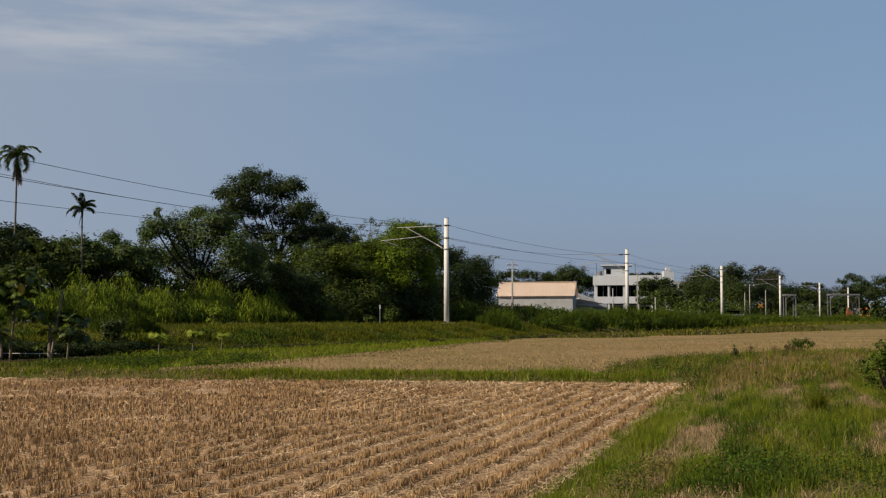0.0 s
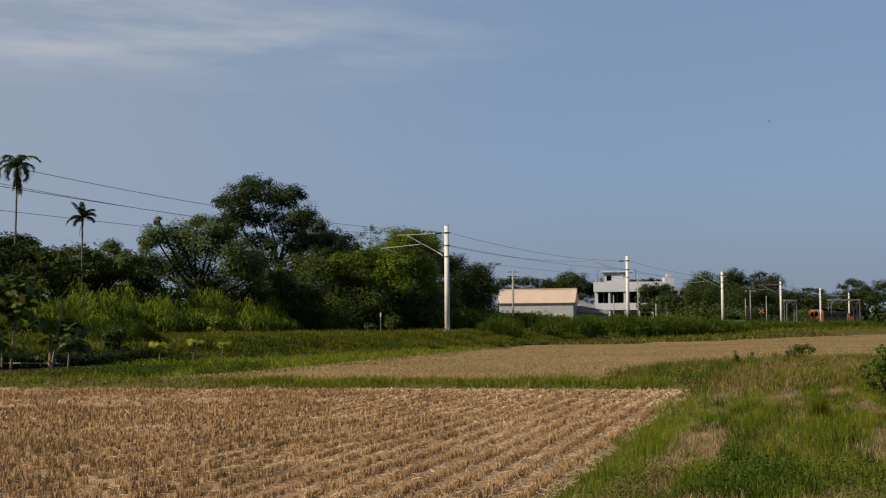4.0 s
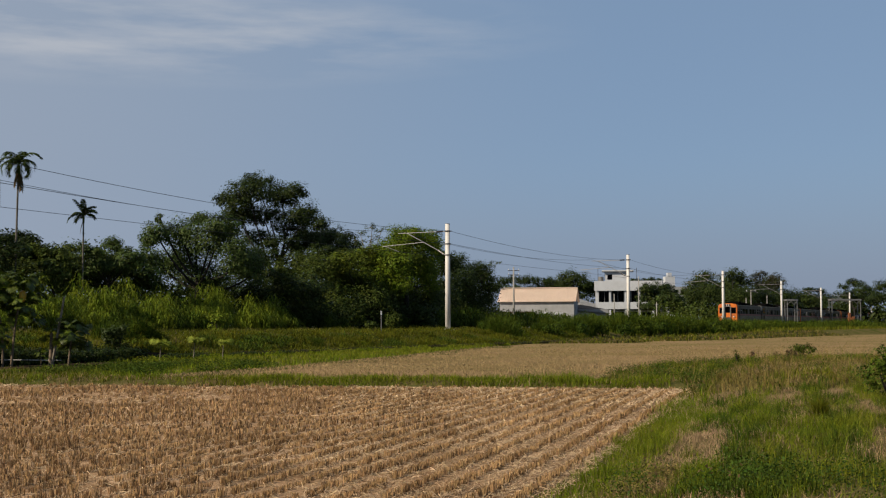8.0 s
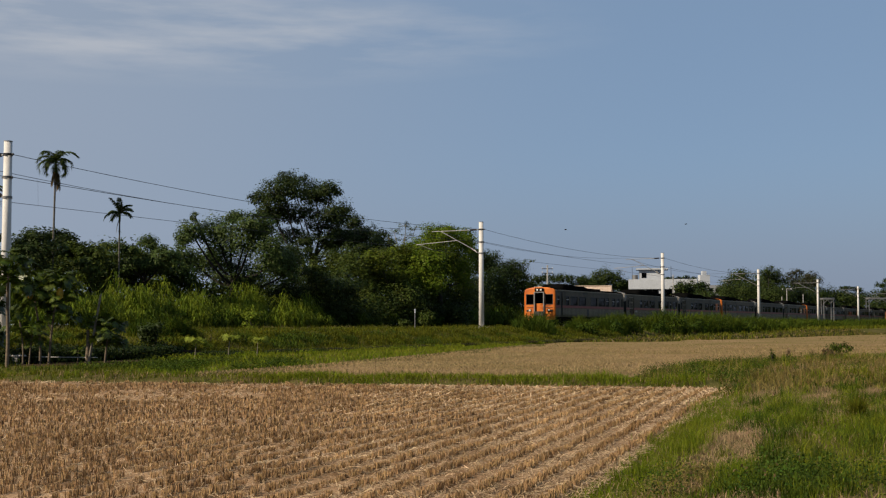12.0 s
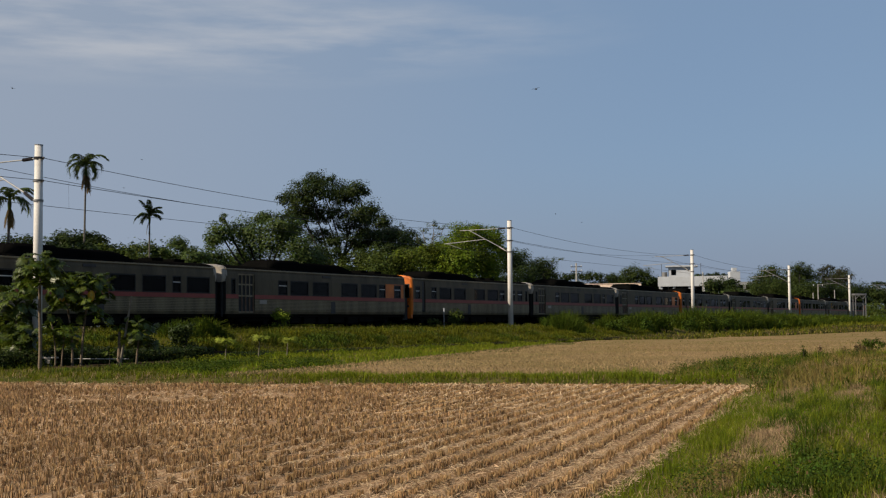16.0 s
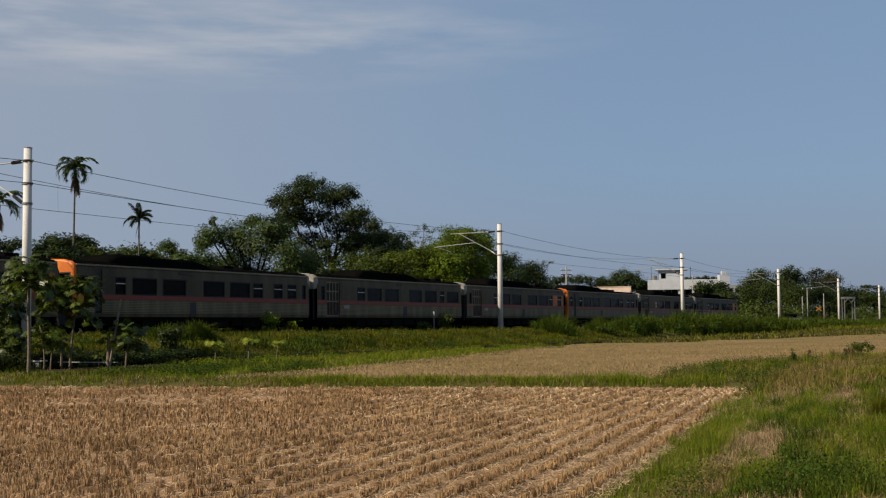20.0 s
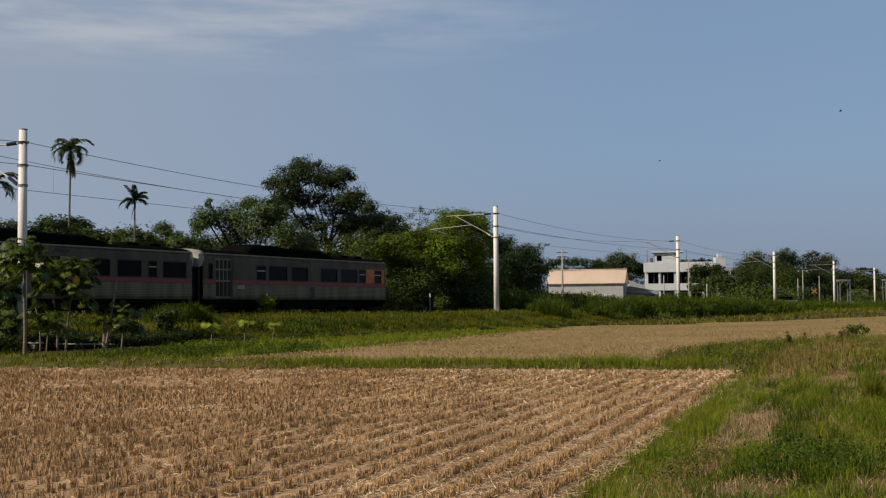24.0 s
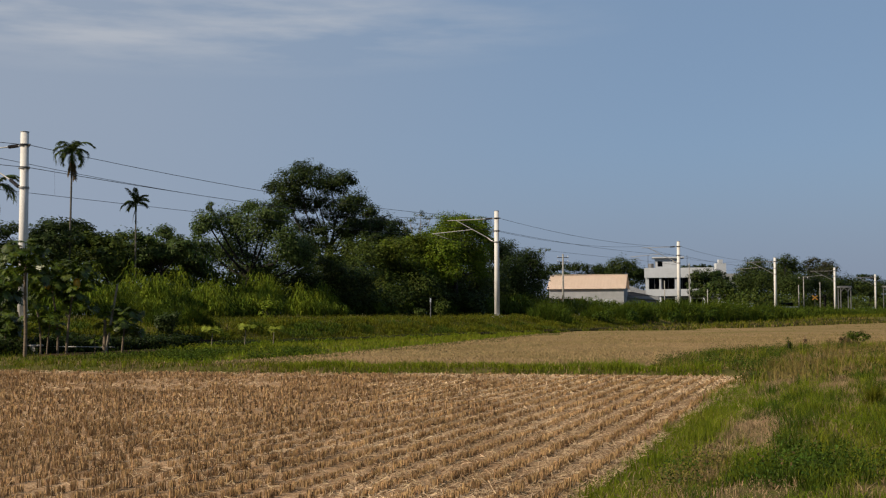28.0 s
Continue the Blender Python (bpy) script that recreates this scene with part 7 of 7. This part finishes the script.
# ---- lineside things ----
post = tagged(new("marker_post"), "white trackside marker post on a dark stem", "post")
post.matrix_basis = Matrix.Translation(tr(37.7, -0.5, 0.95))
part("stem", box(bmesh.new(), -0.035, 0.035, -0.035, 0.035, -0.1, 1.2, 0.01), M_GALV, post)
part("plate", box(bmesh.new(), -0.05, 0.05, -0.06, -0.036, 1.2, 1.5, 0.01), M_WALL, post, "white plate")


def utility_pole(label, x, y, h, arms, thick=0.12):
    root = tagged(new("utility_pole"), label, "utility pole")
    root.matrix_basis = pose(x, y, 0.9)
    part("shaft", rod(bmesh.new(), (0, 0, -0.2), (0, 0, h), thick, thick * 0.6, 14), M_FOOTING, root, smooth_shade=True)
    for z in arms:
        part("crossarm", box(bmesh.new(), -0.9, 0.9, -0.06, 0.06, z - 0.06, z + 0.06), M_DARK_STEEL, root)
        for dx in (-0.8, 0.0, 0.8):
            part("insulator", rod(bmesh.new(), (dx, 0, z + 0.06), (dx, 0, z + 0.3), 0.06, 0.04, 8), M_WHITE, root)


utility_pole("grey concrete utility pole with crossarms by the shed", 19.3, 200, 9.9, (8.6, 9.3), 0.19)
utility_pole("grey utility pole before the white building", 39.6, 200, 8.3, ())
utility_pole("short grey utility pole by the white building", 42.5, 200, 4.1, ())
utility_pole("thin grey pole by the white building", 35.6, 200, 5.5, ())
utility_pole("grey pole near the level crossing", 64.3, 225, 5.3, ())
utility_pole("tall grey pole near the level crossing", 65.5, 226, 6.7, (6.5,))
utility_pole("tall grey pole near the level crossing", 71.5, 236, 6.0, ())


def gantry(label, x, y, w, h, d):
    root = tagged(new("steel_gantry"), label, "gantry")
    root.matrix_basis = pose(x, y, 0.9)
    for dx in (0, w):
        for dy in (0, d):
            part("leg", box(bmesh.new(), dx - 0.08, dx + 0.08, dy - 0.08, dy + 0.08, 0, h, 0.02), M_GALV, root)
    part("beam", box(bmesh.new(), -0.2, w + 0.2, -0.2, d + 0.2, h, h + 0.35, 0.03), M_GALV, root)
    bm = bmesh.new()
    n = max(3, int(w / 0.9))
    for i in range(n):
        rod(bm, (w * i / n, -0.15, h - (0.0 if i % 2 else 0.7)), (w * (i + 1) / n, -0.15, h - (0.7 if i % 2 else 0.0)), 0.05, None, 6)
    part("lattice", bm, M_GALV, root)


gantry("small grey steel portal beside the track", 75.1, 235, 1.9, 4.9, 1.5)
gantry("wide grey steel gantry beyond the field", 106.9, 300, 7.1, 6.2, 2.0)

sign = tagged(new("crossing_sign"), "yellow crossed level-crossing sign on a post", "sign")
sign.matrix_basis = pose(67.2, 225, 0.9)
part("post", rod(bmesh.new(), (0, 0, 0), (0, 0, 3.6), 0.06, None, 8), M_DARK_STEEL, sign)
for a in (38, -38):
    b = part("blade", box(bmesh.new(), -0.6, 0.6, -0.02, 0.02, -0.1, 0.1), M_YELLOW, sign)
    b.matrix_basis = pose(0, -0.08 - 0.001 * a, 2.95, 0, a, 0)
part("backing", box(bmesh.new(), -0.42, 0.42, -0.02, 0.0, 2.55, 3.35), M_DARK_STEEL, sign)

barrier = tagged(new("crossing_gate_machine"), "rusty orange crossing machine beside the gantry", "machine")
barrier.matrix_basis = pose(111.6, 300, 0.9)
for x0, x1, z0, z1, mt in ((-0.7, -0.2, 0.0, 3.2, M_MACHINE), (0.1, 0.8, 0.0, 2.3, M_MACHINE), (-0.8, 0.7, 1.4, 2.0, M_MACHINE)):
    part("body_panel", box(bmesh.new(), x0, x1, -0.4 + x0 * 0.05, 0.4 + x0 * 0.05, z0, z1, 0.05), mt, barrier)



# ---- buildings ----
def gable_shed():
    root = tagged(new("shed"), "long low shed with cream sheet roof and grey walls", "shed")
    root.matrix_basis = pose(27.6, 240, 0.9, 0, 0, -13)
    L, D, E, R = 7.2, 9.0, 5.25, 7.75
    for nm, x0, x1, y0, y1 in (("front_wall", -L, L, 0, 0.2), ("back_wall", -L, L, D - 0.2, D), ("end_wall", -L, -L + 0.2, 0.2, D - 0.2), ("end_wall", L - 0.2, L, 0.2, D - 0.2)):
        part(nm, box(bmesh.new(), x0, x1, y0, y1, 0, E - 0.02), M_WALL_GREY, root)
    for s in (-1, 1):
        bm = bmesh.new()
        vs = [bm.verts.new(p) for p in ((s * (L - 0.1), 0, E), (s * (L - 0.1), D, E), (s * (L - 0.1), D / 2, R - 0.1))]
        bm.faces.new(vs)
        bmesh.ops.solidify(bm, geom=bm.faces[:], thickness=0.15)
        part("gable", bm, M_WALL, root)
    for sgn in (0, 1):
        bm = bmesh.new()
        y0, y1 = (-0.5, D / 2) if sgn == 0 else (D + 0.5, D / 2)
        n = 48
        top, bot = [], []
        for i in range(n + 1):
            x = -L - 0.4 + (2 * L + 0.8) * i / n
            z = 0.015 * (i % 2)
            bot.append(bm.verts.new((x, y0, E - 0.25 + z)))
            top.append(bm.verts.new((x, y1, R + z)))
        for i in range(n):
            bm.faces.new((bot[i], bot[i + 1], top[i + 1], top[i]))
        bmesh.ops.solidify(bm, geom=bm.faces[:], thickness=0.04)
        part("roof_slope", bm, M_SHEET, root, "ribbed cream sheet roof slope")
    part("ridge_cap", box(bmesh.new(), -L - 0.4, L + 0.4, D / 2 - 0.25, D / 2 + 0.25, R + 0.06, R + 0.14), M_SHEET, root)
    for x in (-5.5, -2.8, 1.6, 4.2):
        part("shutter", box(bmesh.new(), x - 0.9, x + 0.9, -0.06, 0.0, 0.3, 2.9, 0.02), M_WALL, root)
    part("lean_to", box(bmesh.new(), -L, -0.5, -2.2, -0.1, 2.95, 3.1), M_RUST, root)
    for x in (-6.8, -3.6, -0.8):
        part("lean_to_post", box(bmesh.new(), x - 0.06, x + 0.06, -2.1, -1.98, 0, 2.95), M_DARK_STEEL, root)


def white_building():
    root = tagged(new("office_building"), "white two-storey flat-roofed building with balconies and rooftop hut", "building")
    root.matrix_basis = pose(43.1, 265, 0.9, 0, 0, -10)
    root.scale.z = 1.1
    W, D = 14.0, 10.0
    for nm, x0, x1, y0, y1, z0, z1 in (("back_wall", 0, W, D - 0.25, D, 0, 7.6), ("side_wall", 0, 0.25, 1.6, D - 0.25, 0, 7.6), ("side_wall", W - 0.25, W, 1.6, D - 0.25, 0, 7.6)):
        part(nm, box(bmesh.new(), x0, x1, y0, y1, z0, z1), M_WALL, root)
    for z0, z1 in ((0.0, 3.2), (3.75, 7.3)):
        # facade behind the balcony, with openings between piers
        xs = [0.25, 0.7, 3.2, 3.5, 6.1, 6.4, 9.0, 9.3, 11.9, 12.2, W - 0.25]
        for i in range(0, len(xs), 2):
            if i + 1 < len(xs):
                part("facade_pier", box(bmesh.new(), xs[i], xs[i + 1], 1.6, 1.85, z0, z1), M_WALL, root)
        for i in range(1, len(xs) - 1, 2):
            a, b = xs[i], xs[i + 1]
            part("sill_panel", box(bmesh.new(), a, b, 1.62, 1.83, z0, z0 + 0.9), M_WALL, root)
            part("lintel", box(bmesh.new(), a, b, 1.62, 1.83, z1 - 0.25, z1), M_WALL, root)
            w = part("window", box(bmesh.new(), a, b, 1.7, 1.74, z0 + 0.9, z1 - 0.25), M_GLASS_DARK, root)
            bm = bmesh.new()
            for x in (a, (a + b) / 2 - 0.04, b - 0.08):
                box(bm, x, x + 0.08, 1.66, 1.7, z0 + 0.9, z1 - 0.25)
            part("window_frame", bm, M_GALV, w)
    part("floor_slab", box(bmesh.new(), 0.26, W - 0.26, 0.0, D - 0.3, 3.45, 3.75), M_WALL, root)
    part("balcony_parapet", box(bmesh.new(), 0, W, -0.15, 0.0, 3.5, 4.85, 0.02), M_WALL, root)
    part("roof_slab", box(bmesh.new(), 0.1, W - 0.1, 0.0, D - 0.3, 7.3, 7.6), M_WALL, root)
    part("roof_parapet", box(bmesh.new(), -0.2, W + 0.2, -0.3, -0.02, 7.05, 8.95, 0.02), M_WALL, root)
    part("roof_parapet", box(bmesh.new(), -0.2, 0.0, -0.02, D, 7.61, 8.95, 0.02), M_WALL, root)
    for x in (0.3, 2.9, 6.2, 9.1, 12.0):
        part("column", box(bmesh.new(), x, x + 0.4, 0.0, 0.35, 0, 7.04), M_WALL, root)
    hut = part("rooftop_hut", box(bmesh.new(), 2.0, 7.2, 2.0, 6.5, 7.6, 10.9), M_WALL, root, "white rooftop hut")
    part("hut_roof", box(bmesh.new(), 1.4, 8.2, 1.4, 7.0, 10.9, 11.15), M_WALL, hut)
    part("hut_window", box(bmesh.new(), 2.6, 3.6, 1.96, 2.0, 9.3, 10.3), M_GLASS_DARK, hut)
    for x in (0.6, 8.8):
        part("antenna", rod(bmesh.new(), (x, 1, 7.6), (x, 1, 11.5), 0.05, None, 6), M_DARK_STEEL, root)
    part("water_tank", rod(bmesh.new(), (1.2, 3, 7.6), (1.2, 3, 9.9), 0.6, None, 14), M_GALV, root)


def small_house(label, x, y, w, d, h, mat, roof):
    root = tagged(new("outbuilding"), label, "building")
    root.matrix_basis = pose(x, y, 0.9)
    part("wall", box(bmesh.new(), 0, w, 0, d, 0, h), mat, root)
    bm = bmesh.new()
    vs = [bm.verts.new(p) for p in ((-0.3, -0.4, h - 0.2), (w + 0.3, -0.4, h - 0.9), (w + 0.3, d + 0.4, h + 0.1), (-0.3, d + 0.4, h + 1.4))]
    bm.faces.new(vs)
    bmesh.ops.solidify(bm, geom=bm.faces[:], thickness=0.12)
    part("roof", bm, roof, root)
    part("door", box(bmesh.new(), w * 0.3, w * 0.3 + 0.9, -0.05, 0.0, 0, 2.1), M_DARK_STEEL, root)


gable_shed()
white_building()
small_house("low grey lean-to house beside the white building", 38.8, 258, 3.2, 5, 5.0, M_WALL_GREY, M_WHITE)
small_house("low dark roofed annex between the shed and the white building", 35.6, 246, 7.0, 5, 3.6, M_WALL_GREY, M_DARK_STEEL)
small_house("low white house behind the trees", 57.5, 262, 7.0, 6, 4.2, M_WALL, M_WALL_GREY)
tower = tagged(new("apartment_block"), "distant white apartment block with rooftop tank house", "building")
tower.matrix_basis = pose(72.2, 330, 0.9)
part("wall", box(bmesh.new(), 0, 6.5, 0, 8, 0, 10.6), M_WALL_GREY, tower)
th = part("rooftop_house", box(bmesh.new(), 0.6, 3.2, 1, 4, 10.6, 13.4), M_WALL, tower)
part("rooftop_house_roof", box(bmesh.new(), 1.3, 2.4, 1.4, 3, 13.4, 14.4), M_WALL, th)
for z in (2.0, 5.2, 8.4):
    for x in (0.8, 2.6, 4.4):
        part("window", box(bmesh.new(), x, x + 1.1, -0.04, 0.02, z, z + 1.4), M_GLASS_DARK, tower)
pv = tagged(new("parked_van"), "small white vehicle beyond the crossing", "vehicle")
pv.matrix_basis = pose(63.0, 228, 1.0)
part("body", box(bmesh.new(), -1.9, 1.9, -0.8, 0.8, 0.4, 1.3, 0.12), M_WHITE, pv)
part("cabin", box(bmesh.new(), -1.3, 1.0, -0.72, 0.72, 1.3, 1.95, 0.15), M_GLASS_DARK, pv)
for x in (-1.2, 1.2):
    for y in (-0.78, 0.78):
        part("wheel", rod(bmesh.new(), (x, y - 0.1, 0.33), (x, y + 0.1, 0.33), 0.33, None, 16), M_RUBBER, pv)


# ---- birds ----
def bird(span, seed):
    root = tagged(new("swallow"), "small dark bird gliding over the field", "bird", "birds over the field")
    bm = bmesh.new()
    bmesh.ops.create_icosphere(bm, subdivisions=2, radius=1)
    for v in bm.verts:
        v.co.x *= 0.09 * span
        v.co.z *= 0.08 * span
        v.co.y *= 0.24 * span * (1 if v.co.y < 0 else 0.9)
    part("body", bm, M_BIRD, root, smooth_shade=True)
    for sg in (1, -1):
        bm = bmesh.new()
        pts = [(0.04, -0.1), (0.22, -0.14), (0.5, 0.1), (0.24, 0.06), (0.04, 0.12)]
        vs = [bm.verts.new((sg * a * span, b * span, abs(a) * 0.25 * span)) for a, b in pts]
        bm.faces.new(vs)
        bmesh.ops.solidify(bm, geom=bm.faces[:], thickness=0.01 * span)
        part("wing", bm, M_BIRD, root)
    bm = bmesh.new()
    bm.faces.new([bm.verts.new((a * span, b * span, 0)) for a, b in ((-0.03, 0.18), (0.03, 0.18), (0.09, 0.36), (0, 0.3), (-0.09, 0.36))])
    bmesh.ops.solidify(bm, geom=bm.faces[:], thickness=0.008 * span)
    part("tail", bm, M_BIRD, root)
    return root


def flight_rows(way):
    """Rows for walk(): the bird heads where it flies."""
    rows = []
    for i, (t, x, y, z) in enumerate(way):
        a, b = way[max(i - 1, 0)], way[min(i + 1, len(way) - 1)]
        rows.append((float(t), pose(x, y, z, 0, 18 * math.sin(i * 2.1), math.degrees(math.atan2(b[1] - a[1], a[2] - b[2])))))
    return rows


BIRDS = []
# each bird flies its own way: seconds and place
BIRDS.append((bird(0.33, 0), flight_rows(((0, -8, 300, 8), (14.0, -3, 130, 8.5), (14.5, -2.2, 112, 11.8), (15.0, -1, 89.3, 12.5), (15.5, 2.2, 54.3, 9.6), (16.0, 2.6, 39.2, 8.8), (16.3, 2.2, 26.4, 6.9), (16.5, 2.2, 19.4, 5.9), (16.8, 2.0, 13.4, 5.1), (17.3, 1.7, -2, 5.4), (18.0, 1.5, -24, 7), (28, 0, -200, 30)))))
BIRDS.append((bird(0.35, 1), flight_rows(((0, -60, 300, 150), (14.5, -30, 118, 36), (15.0, -27, 97, 25), (15.5, -23.2, 75.4, 14.7), (16, -20, 55.5, 12.2), (16.5, -17.5, 37, 10), (17.5, -13, 3, 8), (28, 10, -150, 20)))))
BIRDS.append((bird(0.37, 2), flight_rows(((0, 90, 240, 120), (14.5, 36, 125, 33), (15, 31.2, 114.8, 17.4), (15.5, 26.6, 105.5, 17.6), (16, 22, 96, 27), (17, 14, 78, 40), (28, -30, -60, 90)))))
BIRDS.append((bird(0.33, 3), flight_rows(((0, -9, 190, 6), (14.0, -11, 116, 7), (14.6, -14.5, 108, 12.4), (15.5, -20.3, 97.2, 13.4), (16, -23.2, 91.3, 13.7), (16.3, -23.8, 86, 13.3), (17.5, -27.5, 64, 12.5), (28, -60, -100, 30)))))
BIRDS.append((bird(0.35, 4), flight_rows(((0, -120, 140, 130), (14.0, -22, 130, 38), (15.0, -4.5, 129.3, 20), (15.5, 2.9, 129.2, 15.3), (16, 10.4, 129.1, 12.6), (16.5, 20.3, 128.1, 9.75), (17, 32.3, 125.7, 9.4), (17.5, 44, 124, 9), (18.5, 66, 121, 9), (28, 200, 110, 20)))))
BIRDS.append((bird(0.37, 5), flight_rows(((0, -120, 145, 130), (14.0, -18, 136, 39), (15.0, -2, 135, 20), (16, 13.6, 133.9, 12.1), (16.5, 21.4, 133, 10.9), (17, 30.2, 131.3, 9.9), (17.5, 39, 130, 9.4), (18.5, 60, 128, 9), (28, 190, 115, 20)))))
BIRDS.append((bird(0.33, 6), flight_rows(((0, -12, 190, 5), (14.0, -16, 114, 6), (15.0, -21, 102.5, 10.8), (15.5, -22.8, 96.8, 11.6), (16, -24.5, 91.2, 11.6), (17, -28, 80, 11.5), (18, -33, 68, 11), (28, -70, -60, 25)))))
BIRDS.append((bird(0.35, 7), flight_rows(((0, -120, 190, 6), (14.0, -16, 150, 6), (15.5, 12, 142, 8), (16.0, 22, 139, 8.5), (16.5, 32.4, 136, 8.7), (17, 43.3, 132.9, 9), (17.5, 54, 130, 9.4), (18.5, 76, 124, 10), (28, 220, 90, 20)))))
BIRDS.append((bird(0.33, 8), flight_rows(((0, 120, 90, 30), (10.5, 42, 75, 16), (11.5, 14, 71, 8.6), (12, 7.8, 70, 6.7), (12.5, 1.5, 69, 7.4), (14, -20, 62, 26), (15, -34, 58, 34), (28, -180, 20, 60)))))
BIRDS.append((bird(0.33, 9), flight_rows(((0, 130, 95, 30), (10.5, 46, 84, 16), (11.5, 22, 81, 9.4), (12, 16.7, 80, 7.8), (12.5, 11, 79, 8.6), (14, -8, 74, 32), (15, -22, 70, 44), (28, -180, 30, 60)))))
BIRDS.append((bird(0.35, 10), flight_rows(((0, -60, 64, 70), (22.5, 4, 62, 30), (23.5, 15, 60.5, 13.5), (24, 19.4, 60, 10.8), (24.5, 24, 59, 10.5), (26, 40, 56, 12), (28, 64, 50, 16)))))
BIRDS.append((bird(0.35, 11), flight_rows(((0, -90, 90, 80), (22.5, -4, 83, 40), (23.5, 9.5, 80.5, 14.5), (24, 14.1, 80, 10.8), (24.5, 19, 79, 11), (26, 40, 74, 13), (28, 70, 66, 18)))))
BIRDS.append((bird(0.35, 12), flight_rows(((0, 60.0, 100.0, 90.0), (3.0, 34.0, 94.0, 40.0), (5, 27.0, 92.0, 5.4), (5.5, 28.5, 90.0, 5.8), (6, 30.1, 88.0, 6.1), (7, 33.7, 84.0, 6.7), (8.5, 46.0, 78.0, 14.0), (28, 260.0, 10.0, 60.0)))))
motions()
